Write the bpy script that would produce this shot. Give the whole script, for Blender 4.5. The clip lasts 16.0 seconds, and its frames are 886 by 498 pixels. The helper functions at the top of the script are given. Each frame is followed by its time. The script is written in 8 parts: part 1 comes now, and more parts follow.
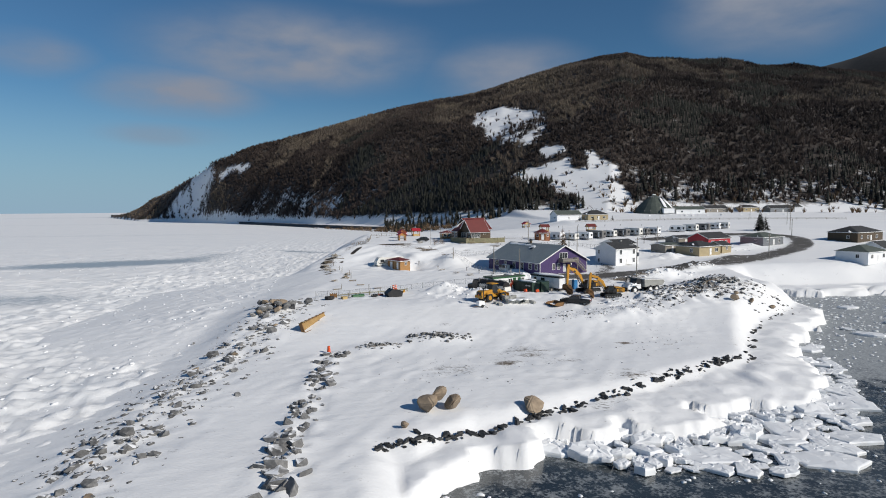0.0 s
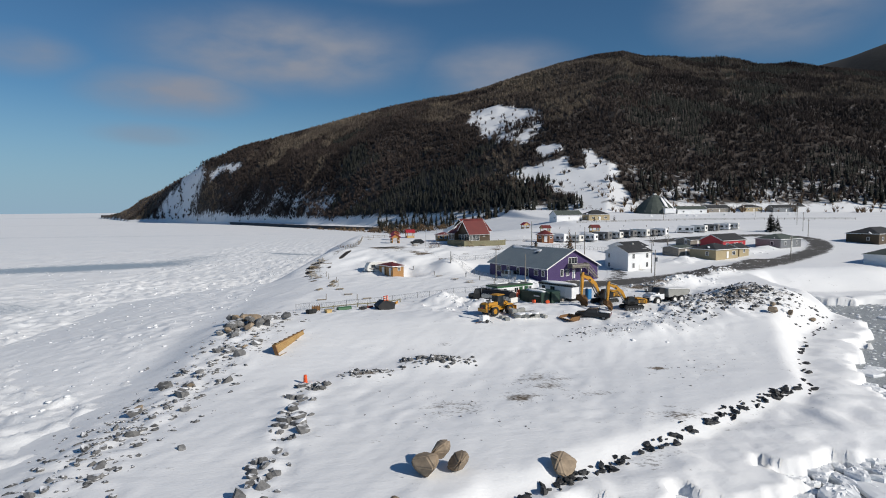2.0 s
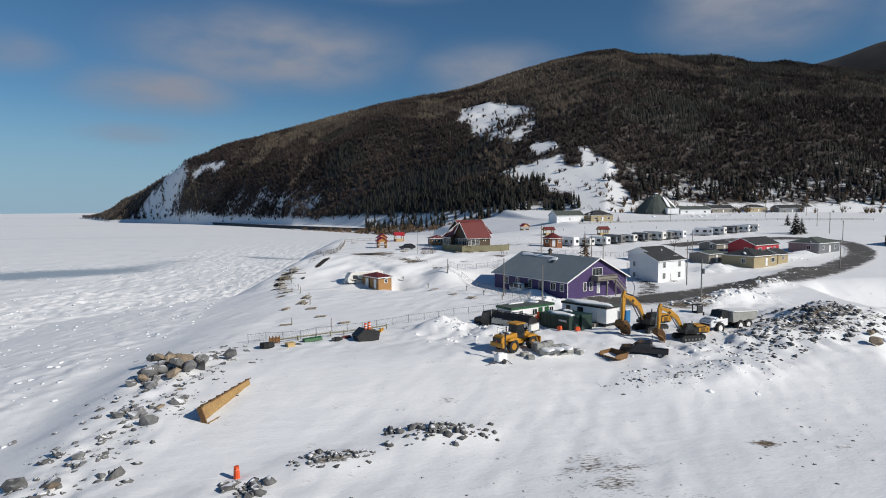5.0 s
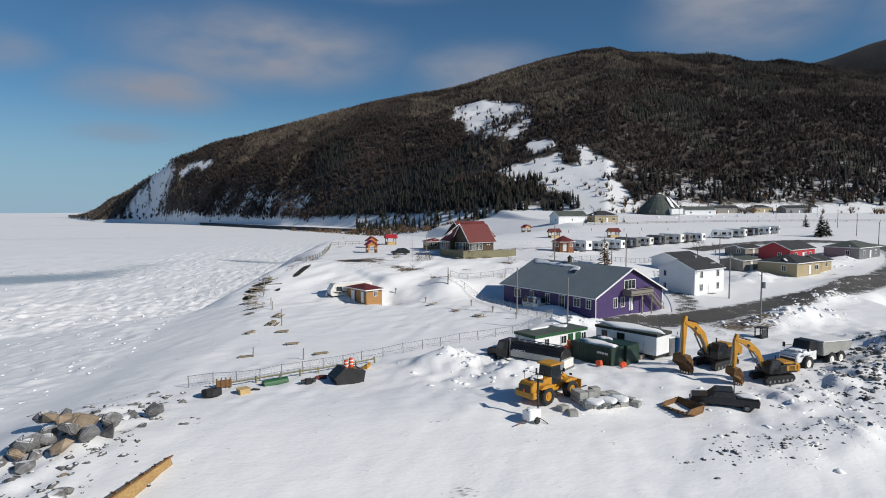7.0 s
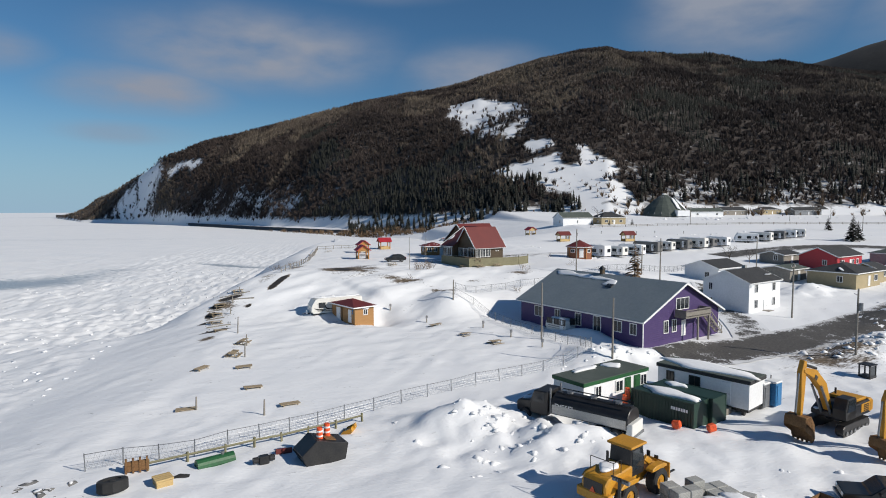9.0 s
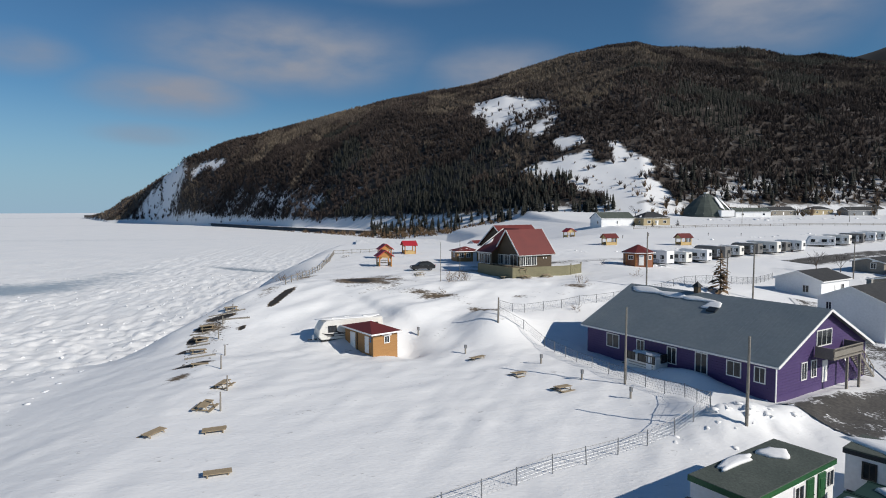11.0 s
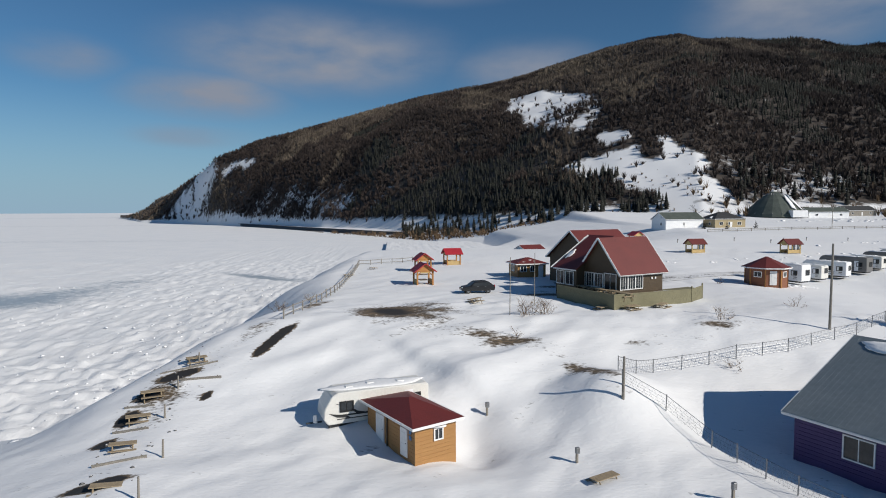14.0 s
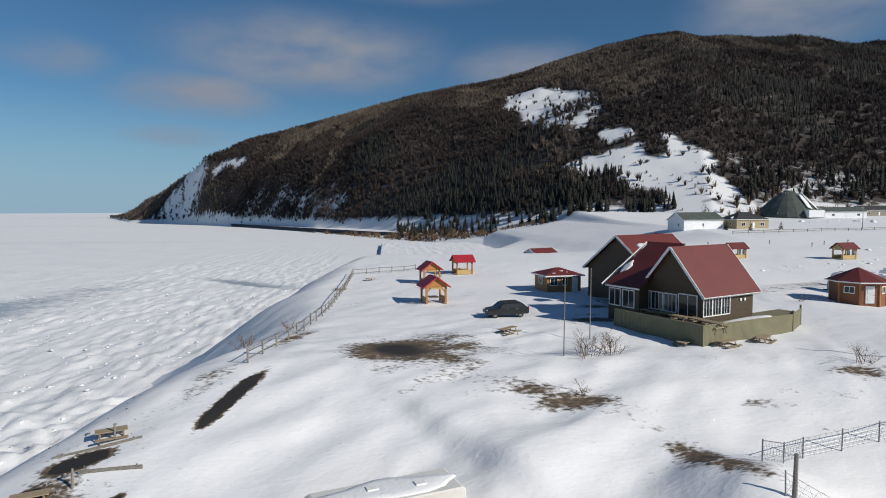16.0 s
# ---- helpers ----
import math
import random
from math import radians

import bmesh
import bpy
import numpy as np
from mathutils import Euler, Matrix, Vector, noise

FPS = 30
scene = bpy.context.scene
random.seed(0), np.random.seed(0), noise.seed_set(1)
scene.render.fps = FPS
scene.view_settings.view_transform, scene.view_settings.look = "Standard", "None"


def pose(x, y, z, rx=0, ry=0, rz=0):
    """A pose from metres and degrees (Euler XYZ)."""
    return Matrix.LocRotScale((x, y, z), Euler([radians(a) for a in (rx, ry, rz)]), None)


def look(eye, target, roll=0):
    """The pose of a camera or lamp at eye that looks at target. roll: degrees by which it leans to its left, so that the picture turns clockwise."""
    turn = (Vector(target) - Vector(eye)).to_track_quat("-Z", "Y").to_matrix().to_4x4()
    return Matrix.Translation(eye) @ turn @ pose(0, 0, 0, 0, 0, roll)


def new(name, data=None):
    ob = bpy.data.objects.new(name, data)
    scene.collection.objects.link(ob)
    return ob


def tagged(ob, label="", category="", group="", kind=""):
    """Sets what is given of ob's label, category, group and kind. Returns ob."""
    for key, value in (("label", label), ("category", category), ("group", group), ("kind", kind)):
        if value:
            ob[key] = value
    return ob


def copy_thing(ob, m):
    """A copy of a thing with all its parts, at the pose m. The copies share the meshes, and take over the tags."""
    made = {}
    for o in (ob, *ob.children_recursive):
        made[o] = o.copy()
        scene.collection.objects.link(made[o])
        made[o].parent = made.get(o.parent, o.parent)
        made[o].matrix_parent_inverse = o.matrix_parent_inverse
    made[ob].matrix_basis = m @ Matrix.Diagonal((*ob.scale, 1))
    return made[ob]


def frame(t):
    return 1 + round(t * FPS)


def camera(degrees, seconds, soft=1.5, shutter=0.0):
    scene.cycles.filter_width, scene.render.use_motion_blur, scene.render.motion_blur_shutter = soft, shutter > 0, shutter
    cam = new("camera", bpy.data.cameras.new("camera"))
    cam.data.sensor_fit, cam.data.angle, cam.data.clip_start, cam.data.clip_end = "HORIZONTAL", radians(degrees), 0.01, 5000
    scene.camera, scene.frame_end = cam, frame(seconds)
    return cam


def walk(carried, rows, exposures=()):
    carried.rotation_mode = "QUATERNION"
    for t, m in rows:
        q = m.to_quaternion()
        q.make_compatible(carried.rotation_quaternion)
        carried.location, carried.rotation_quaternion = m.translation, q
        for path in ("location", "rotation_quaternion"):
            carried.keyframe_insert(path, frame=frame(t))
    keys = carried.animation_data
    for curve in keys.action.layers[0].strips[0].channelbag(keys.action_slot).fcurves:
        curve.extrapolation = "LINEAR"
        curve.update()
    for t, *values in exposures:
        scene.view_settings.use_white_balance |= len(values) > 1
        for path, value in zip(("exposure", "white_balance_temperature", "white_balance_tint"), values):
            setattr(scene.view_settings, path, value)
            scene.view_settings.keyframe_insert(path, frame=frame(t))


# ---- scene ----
cam = camera(73.5, 16.0, soft=1.0)
# seconds, place, tilt, roll, turn
ROWS = [
    (0, 9.94, 5.33, 24.15, 86.13, -0.50, -6.89),
    (0.5, 10.30, 8.91, 24.14, 86.13, -0.51, -6.97),
    (1, 10.58, 12.62, 24.18, 86.12, -0.52, -7.13),
    (1.5, 10.81, 16.39, 24.22, 86.12, -0.53, -7.30),
    (2.5, 11.30, 23.91, 24.25, 86.12, -0.56, -7.62),
    (3.5, 11.89, 31.95, 24.23, 86.11, -0.58, -7.95),
    (4.5, 12.58, 41.08, 24.20, 86.12, -0.53, -8.34),
    (5.5, 13.35, 51.00, 24.17, 86.12, -0.49, -8.72),
    (6.3, 13.98, 59.14, 24.14, 86.13, -0.45, -9.03),
    (7, 14.52, 66.18, 24.11, 86.13, -0.42, -9.30),
    (8, 15.24, 75.91, 24.05, 86.18, -0.33, -9.62),
    (8.8, 15.77, 83.67, 23.98, 86.22, -0.27, -9.88),
    (9, 15.90, 85.64, 23.96, 86.23, -0.25, -9.95),
    (9.1, 15.96, 86.63, 23.95, 86.23, -0.25, -9.75),
    (9.2, 16.02, 87.62, 23.94, 86.23, -0.25, -9.16),
    (9.3, 16.08, 88.62, 23.93, 86.24, -0.25, -8.11),
    (9.4, 16.15, 89.63, 23.92, 86.24, -0.25, -7.37),
    (9.5, 16.21, 90.64, 23.91, 86.24, -0.25, -7.26),
    (9.7, 16.32, 92.67, 23.89, 86.24, -0.25, -7.32),
    (10.5, 16.74, 100.91, 23.81, 86.26, -0.26, -7.57),
    (11.2, 17.02, 108.21, 23.74, 86.27, -0.26, -7.79),
    (11.8, 17.15, 114.45, 23.70, 86.29, -0.26, -7.78),
    (11.9, 17.17, 115.49, 23.70, 86.29, -0.26, -7.51),
    (12, 17.18, 116.53, 23.70, 86.29, -0.26, -6.89),
    (12.1, 17.19, 117.56, 23.69, 86.29, -0.26, -5.96),
    (12.2, 17.19, 118.59, 23.69, 86.29, -0.26, -5.08),
    (12.3, 17.19, 119.62, 23.69, 86.30, -0.26, -4.53),
    (12.4, 17.19, 120.64, 23.69, 86.30, -0.26, -4.33),
    (12.5, 17.18, 121.67, 23.69, 86.30, -0.27, -4.37),
    (12.7, 17.16, 123.70, 23.69, 86.30, -0.27, -4.43),
    (13.5, 16.94, 131.69, 23.72, 86.29, -0.27, -4.68),
    (14.5, 16.47, 141.25, 23.78, 86.28, -0.27, -4.99),
    (15.3, 16.02, 148.54, 23.80, 86.27, -0.28, -5.24),
    (16, 15.61, 154.77, 23.80, 86.26, -0.28, -5.46),
]
walk(cam, [(t, pose(x, y, z, tilt, 0, turn) @ pose(0, 0, 0, 0, 0, roll)) for t, x, y, z, tilt, roll, turn in ROWS],
     exposures=[(0.0, 0.0), (4.0, 0.0), (7.5, 0.08), (9.5, 0.15), (12.5, 0.03), (16.0, 0.02)])

# ---- sky and sun ----
SUN_EAST, SUN_UP = 125.0, 30.0  # degrees from +y towards +x, and over the horizon
world = bpy.data.worlds.new("sky")
scene.world = world
world.use_nodes = True
wn, wl = world.node_tree.nodes, world.node_tree.links
wn.clear()


def node(tree, kind, **values):
    n = tree.nodes.new(kind)
    for key, value in values.items():
        if key.startswith("in_"):
            n.inputs[int(key[3:])].default_value = value
        elif key == "blend":
            n.blend_type = value
        elif key == "op":
            n.operation = value
        elif key == "dtype":
            n.data_type = value
    return n


def build_sky():
    t = world.node_tree
    sky = node(t, "ShaderNodeTexSky")
    sky.sky_type, sky.sun_disc = "NISHITA", False
    sky.sun_elevation, sky.sun_rotation = radians(SUN_UP), radians(SUN_EAST)
    sky.air_density, sky.dust_density, sky.ozone_density, sky.altitude = 1.0, 0.0, 3.0, 0
    coord = node(t, "ShaderNodeTexCoord")
    split = node(t, "ShaderNodeSeparateXYZ")
    wl.new(coord.outputs["Generated"], split.inputs[0])
    # soft fair-weather cloud banks: stretched noise over bearing and height
    bearing = node(t, "ShaderNodeMath", op="ARCTAN2")
    wl.new(split.outputs[0], bearing.inputs[0])
    wl.new(split.outputs[1], bearing.inputs[1])
    flat = node(t, "ShaderNodeCombineXYZ")
    wl.new(bearing.outputs[0], flat.inputs[0])
    wl.new(split.outputs[2], flat.inputs[1])
    noise_c = node(t, "ShaderNodeTexNoise")
    noise_c.inputs["Scale"].default_value, noise_c.inputs["Detail"].default_value = 7.0, 7.0
    noise_c.inputs["Roughness"].default_value = 0.5
    stretch = node(t, "ShaderNodeMapping")
    stretch.inputs["Scale"].default_value = (1.0, 2.6, 1.0)
    wl.new(flat.outputs[0], stretch.inputs[0])
    wl.new(stretch.outputs[0], noise_c.inputs["Vector"])
    total = None
    for bear, high, wide, tall, amount in CLOUDS:
        dx = node(t, "ShaderNodeMath", op="SUBTRACT", in_1=radians(bear))
        wl.new(bearing.outputs[0], dx.inputs[0])
        dx2 = node(t, "ShaderNodeMath", op="DIVIDE", in_1=radians(wide))
        wl.new(dx.outputs[0], dx2.inputs[0])
        dz = node(t, "ShaderNodeMath", op="SUBTRACT", in_1=radians(high))
        wl.new(split.outputs[2], dz.inputs[0])
        dz2 = node(t, "ShaderNodeMath", op="DIVIDE", in_1=radians(tall))
        wl.new(dz.outputs[0], dz2.inputs[0])
        vec = node(t, "ShaderNodeCombineXYZ")
        wl.new(dx2.outputs[0], vec.inputs[0])
        wl.new(dz2.outputs[0], vec.inputs[1])
        far = node(t, "ShaderNodeVectorMath", op="LENGTH")
        wl.new(vec.outputs[0], far.inputs[0])
        fall = node(t, "ShaderNodeMapRange")
        fall.inputs[1].default_value, fall.inputs[2].default_value = 1.12, 0.15
        fall.inputs[3].default_value, fall.inputs[4].default_value = 0.0, amount
        fall.interpolation_type = "SMOOTHSTEP"
        wl.new(far.outputs["Value"], fall.inputs[0])
        if total is None:
            total = fall.outputs[0]
        else:
            more = node(t, "ShaderNodeMath", op="MAXIMUM")
            wl.new(total, more.inputs[0])
            wl.new(fall.outputs[0], more.inputs[1])
            total = more.outputs[0]
    tear = node(t, "ShaderNodeMapRange")
    tear.inputs[1].default_value, tear.inputs[2].default_value = 0.28, 0.68
    tear.inputs[3].default_value, tear.inputs[4].default_value = 0.25, 1.35
    wl.new(noise_c.outputs[0], tear.inputs[0])
    cover = node(t, "ShaderNodeMath", op="MULTIPLY")
    cover.use_clamp = True
    wl.new(total, cover.inputs[0])
    wl.new(tear.outputs[0], cover.inputs[1])
    # pale blue sea haze low over the horizon
    low = node(t, "ShaderNodeMapRange")
    low.inputs[1].default_value, low.inputs[2].default_value = 0.2, -0.02
    low.inputs[4].default_value = 0.9
    low.interpolation_type = "SMOOTHSTEP"
    wl.new(split.outputs[2], low.inputs[0])
    haze = node(t, "ShaderNodeMix", dtype="RGBA")
    haze.inputs[7].default_value = (4.3, 6.5, 8.8, 1)
    clear = node(t, "ShaderNodeMix", dtype="RGBA", blend="MULTIPLY")
    clear.inputs[0].default_value = 1.0
    clear.inputs[7].default_value = (0.55, 0.85, 1.03, 1)
    wl.new(sky.outputs[0], clear.inputs[6])
    wl.new(low.outputs[0], haze.inputs[0])
    wl.new(clear.outputs[2], haze.inputs[6])
    mix = node(t, "ShaderNodeMix", dtype="RGBA")
    mix.inputs[7].default_value = (4.0, 4.5, 5.6, 1)
    wl.new(cover.outputs[0], mix.inputs[0])
    wl.new(haze.outputs[2], mix.inputs[6])
    back = node(t, "ShaderNodeBackground")
    back.inputs[1].default_value = 0.06
    wl.new(mix.outputs[2], back.inputs[0])
    out = node(t, "ShaderNodeOutputWorld")
    wl.new(back.outputs[0], out.inputs[0])


# bearing, height, half width, half height (degrees), cover
CLOUDS = [(-7, 14, 15, 4.2, 1.0), (-16.5, 10.2, 8.5, 2.5, 0.95), (13, 12.6, 9, 3.2, 0.75), (-27, 12.2, 5, 2.0, 0.6), (-18, 6.6, 6, 1.2, 0.45), (36, 16.5, 10, 5.0, 1.0),
          (56, 15, 14, 6, 0.9), (45, 21, 14, 2.5, 0.9), (4, 20, 12, 2.0, 0.5), (-45, 15, 10, 3, 0.6), (90, 18, 25, 6, 0.8), (170, 20, 40, 8, 0.7), (-100, 20, 30, 6, 0.7)]
build_sky()
sun = bpy.data.lights.new("sun", "SUN")
sun.energy, sun.angle, sun.color = 4.2, radians(0.5), (1.0, 0.94, 0.845)
b, e = radians(SUN_EAST), radians(SUN_UP)
new("sun", sun).matrix_basis = look((0, 0, 0), (-math.sin(b) * math.cos(e), -math.cos(b) * math.cos(e), -math.sin(e)))

# ---- materials ----


def mat(name, colour, rough=0.7, other=None, scale=1.5, bump=0.2, bump_scale=None, metal=0.0, amount=0.5, stretch=(1, 1, 1), spread=0.0, fine=0.25, cap=0.0):
    """A surface that drifts between two colours in patches, with a finer grain over it and a little relief."""
    m = bpy.data.materials.new(name)
    m.use_nodes = True
    t = m.node_tree
    n, l = t.nodes, t.links
    bsdf = n["Principled BSDF"]
    other = other or tuple(c * 0.7 for c in colour)
    coord = node(t, "ShaderNodeTexCoord")
    place = node(t, "ShaderNodeMapping")
    place.inputs["Scale"].default_value = stretch
    l.new(coord.outputs["Object"], place.inputs[0])
    big = node(t, "ShaderNodeTexNoise")
    big.inputs["Scale"].default_value, big.inputs["Detail"].default_value = scale, 5
    small = node(t, "ShaderNodeTexNoise")
    small.inputs["Scale"].default_value, small.inputs["Detail"].default_value = bump_scale or scale * 9, 4
    l.new(place.outputs[0], big.inputs["Vector"])
    l.new(place.outputs[0], small.inputs["Vector"])
    ramp = node(t, "ShaderNodeMapRange")
    ramp.inputs[1].default_value, ramp.inputs[2].default_value = 0.35, 0.65
    ramp.inputs[4].default_value = amount
    l.new(big.outputs[0], ramp.inputs[0])
    mix = node(t, "ShaderNodeMix", dtype="RGBA")
    mix.inputs[6].default_value, mix.inputs[7].default_value = (*colour, 1), (*other, 1)
    l.new(ramp.outputs[0], mix.inputs[0])
    grain = node(t, "ShaderNodeMapRange")
    grain.inputs[1].default_value, grain.inputs[2].default_value = 0.3, 0.7
    grain.inputs[3].default_value, grain.inputs[4].default_value = 1 - fine, 1 + fine
    l.new(small.outputs[0], grain.inputs[0])
    value = grain.outputs[0]
    if spread:
        info = node(t, "ShaderNodeObjectInfo")
        island = node(t, "ShaderNodeNewGeometry")
        both = node(t, "ShaderNodeMath", op="ADD")
        l.new(info.outputs["Random"], both.inputs[0])
        l.new(island.outputs["Random Per Island"], both.inputs[1])
        vary = node(t, "ShaderNodeMapRange")
        vary.inputs[2].default_value = 2.0
        vary.inputs[3].default_value, vary.inputs[4].default_value = 1 - spread, 1 + spread
        l.new(both.outputs[0], vary.inputs[0])
        times = node(t, "ShaderNodeMath", op="MULTIPLY")
        l.new(grain.outputs[0], times.inputs[0])
        l.new(vary.outputs[0], times.inputs[1])
        value = times.outputs[0]
    tint = node(t, "ShaderNodeVectorMath", op="SCALE")
    l.new(mix.outputs[2], tint.inputs[0])
    l.new(value, tint.inputs["Scale"])
    surface = tint.outputs[0]
    if cap:  # snow lodged on the faces that look up
        facing, up = node(t, "ShaderNodeNewGeometry"), node(t, "ShaderNodeSeparateXYZ")
        l.new(facing.outputs["Normal"], up.inputs[0])
        both = node(t, "ShaderNodeMath", op="MULTIPLY_ADD", in_1=0.9)
        l.new(big.outputs[0], both.inputs[0])
        l.new(up.outputs[2], both.inputs[2])
        lodged = node(t, "ShaderNodeMapRange")
        lodged.inputs[1].default_value, lodged.inputs[2].default_value = 1.45 - cap, 1.55 - cap
        l.new(both.outputs[0], lodged.inputs[0])
        white = node(t, "ShaderNodeMix", dtype="RGBA")
        white.inputs[7].default_value = (0.80, 0.81, 0.83, 1)
        l.new(lodged.outputs[0], white.inputs[0])
        l.new(tint.outputs[0], white.inputs[6])
        surface = white.outputs[2]
    l.new(surface, bsdf.inputs["Base Color"])
    bsdf.inputs["Roughness"].default_value, bsdf.inputs["Metallic"].default_value = rough, metal
    if bump:
        relief = node(t, "ShaderNodeBump")
        relief.inputs["Strength"].default_value, relief.inputs["Distance"].default_value = bump, 0.05
        l.new(small.outputs[0], relief.inputs["Height"])
        l.new(relief.outputs[0], bsdf.inputs["Normal"])
    return m


def layered(name, attribute, below, above, rough=(0.75, 0.8), ripple=0.25, scale=0.5, edge=0.35, black=None, wind=(1, 1, 1), crests=0.0, patchy=(0.42, 0.62)):
    """Snow (below) that gives way to another surface (above) where the named attribute of the mesh is high, with a ragged edge."""
    m = bpy.data.materials.new(name)
    m.use_nodes = True
    t = m.node_tree
    l, bsdf = t.links, t.nodes["Principled BSDF"]
    coord, attr = node(t, "ShaderNodeTexCoord"), node(t, "ShaderNodeAttribute")
    attr.attribute_name = attribute
    drift = node(t, "ShaderNodeMapping")
    drift.inputs["Rotation"].default_value[2], drift.inputs["Scale"].default_value = 0.6, wind
    l.new(coord.outputs["Object"], drift.inputs[0])
    ns = []
    for s, d in ((scale, 6), (scale * 7, 6), (0.06, 4)):
        a = node(t, "ShaderNodeTexNoise")
        a.inputs["Scale"].default_value, a.inputs["Detail"].default_value = s, d
        l.new(drift.outputs[0], a.inputs["Vector"])
        ns.append(a)
    shift = node(t, "ShaderNodeMath", op="ADD")
    l.new(ns[0].outputs[0], shift.inputs[0])
    l.new(ns[1].outputs[0], shift.inputs[1])
    off = node(t, "ShaderNodeMath", op="MULTIPLY_ADD", in_1=1.3, in_2=-1.3)
    l.new(shift.outputs[0], off.inputs[0])
    add = node(t, "ShaderNodeMath", op="ADD")
    l.new(off.outputs[0], add.inputs[0])
    l.new(attr.outputs["Fac"], add.inputs[1])
    cut = node(t, "ShaderNodeMapRange")
    cut.inputs[1].default_value, cut.inputs[2].default_value = 0.5 - edge / 2, 0.5 + edge / 2
    l.new(add.outputs[0], cut.inputs[0])
    tones = []
    for pair, src in ((below, ns[2]), (above, ns[1])):
        mix = node(t, "ShaderNodeMix", dtype="RGBA")
        mix.inputs[6].default_value, mix.inputs[7].default_value = (*pair[0], 1), (*pair[1], 1)
        far = node(t, "ShaderNodeMapRange")
        far.inputs[1].default_value, far.inputs[2].default_value = 0.35, 0.65
        l.new(src.outputs[0], far.inputs[0])
        l.new(far.outputs[0], mix.inputs[0])
        tones.append(mix.outputs[2])
    if black:  # open peat where the attribute is highest
        peat, deep = node(t, "ShaderNodeMix", dtype="RGBA"), node(t, "ShaderNodeMapRange")
        deep.inputs[1].default_value, deep.inputs[2].default_value = black
        peat.inputs[7].default_value = (0.022, 0.02, 0.019, 1)
        l.new(attr.outputs["Fac"], deep.inputs[0])
        l.new(deep.outputs[0], peat.inputs[0])
        l.new(tones[1], peat.inputs[6])
        tones[1] = peat.outputs[2]
    mix = node(t, "ShaderNodeMix", dtype="RGBA")
    l.new(cut.outputs[0], mix.inputs[0])
    l.new(tones[0], mix.inputs[6])
    l.new(tones[1], mix.inputs[7])
    l.new(mix.outputs[2], bsdf.inputs["Base Color"])
    gl = node(t, "ShaderNodeMapRange")
    gl.inputs[3].default_value, gl.inputs[4].default_value = rough
    l.new(cut.outputs[0], gl.inputs[0])
    l.new(gl.outputs[0], bsdf.inputs["Roughness"])
    bump_n = node(t, "ShaderNodeBump")
    bump_n.inputs["Strength"].default_value, bump_n.inputs["Distance"].default_value = ripple, 0.25
    soft = node(t, "ShaderNodeMath", op="MULTIPLY_ADD", in_1=0.3)
    l.new(ns[1].outputs[0], soft.inputs[0])
    l.new(ns[0].outputs[0], soft.inputs[2])
    high = soft.outputs[0]
    if crests:  # wind-cut crests with sharp edges, in patches
        ridge, where = node(t, "ShaderNodeTexNoise"), node(t, "ShaderNodeMapRange")
        ridge.noise_type = "RIDGED_MULTIFRACTAL"
        ridge.inputs["Scale"].default_value, ridge.inputs["Detail"].default_value = scale * 0.8, 5
        l.new(drift.outputs[0], ridge.inputs["Vector"])
        wide = node(t, "ShaderNodeTexNoise")
        wide.inputs["Scale"].default_value, wide.inputs["Detail"].default_value = scale * 0.16, 3
        l.new(coord.outputs["Object"], wide.inputs["Vector"])
        where.inputs[1].default_value, where.inputs[2].default_value, where.inputs[4].default_value = *patchy, crests
        l.new(wide.outputs[0], where.inputs[0])
        sharp = node(t, "ShaderNodeMath", op="MULTIPLY_ADD")
        l.new(ridge.outputs[0], sharp.inputs[0])
        l.new(where.outputs[0], sharp.inputs[1])
        l.new(high, sharp.inputs[2])
        high = sharp.outputs[0]
    l.new(high, bump_n.inputs["Height"])
    l.new(bump_n.outputs[0], bsdf.inputs["Normal"])
    return m


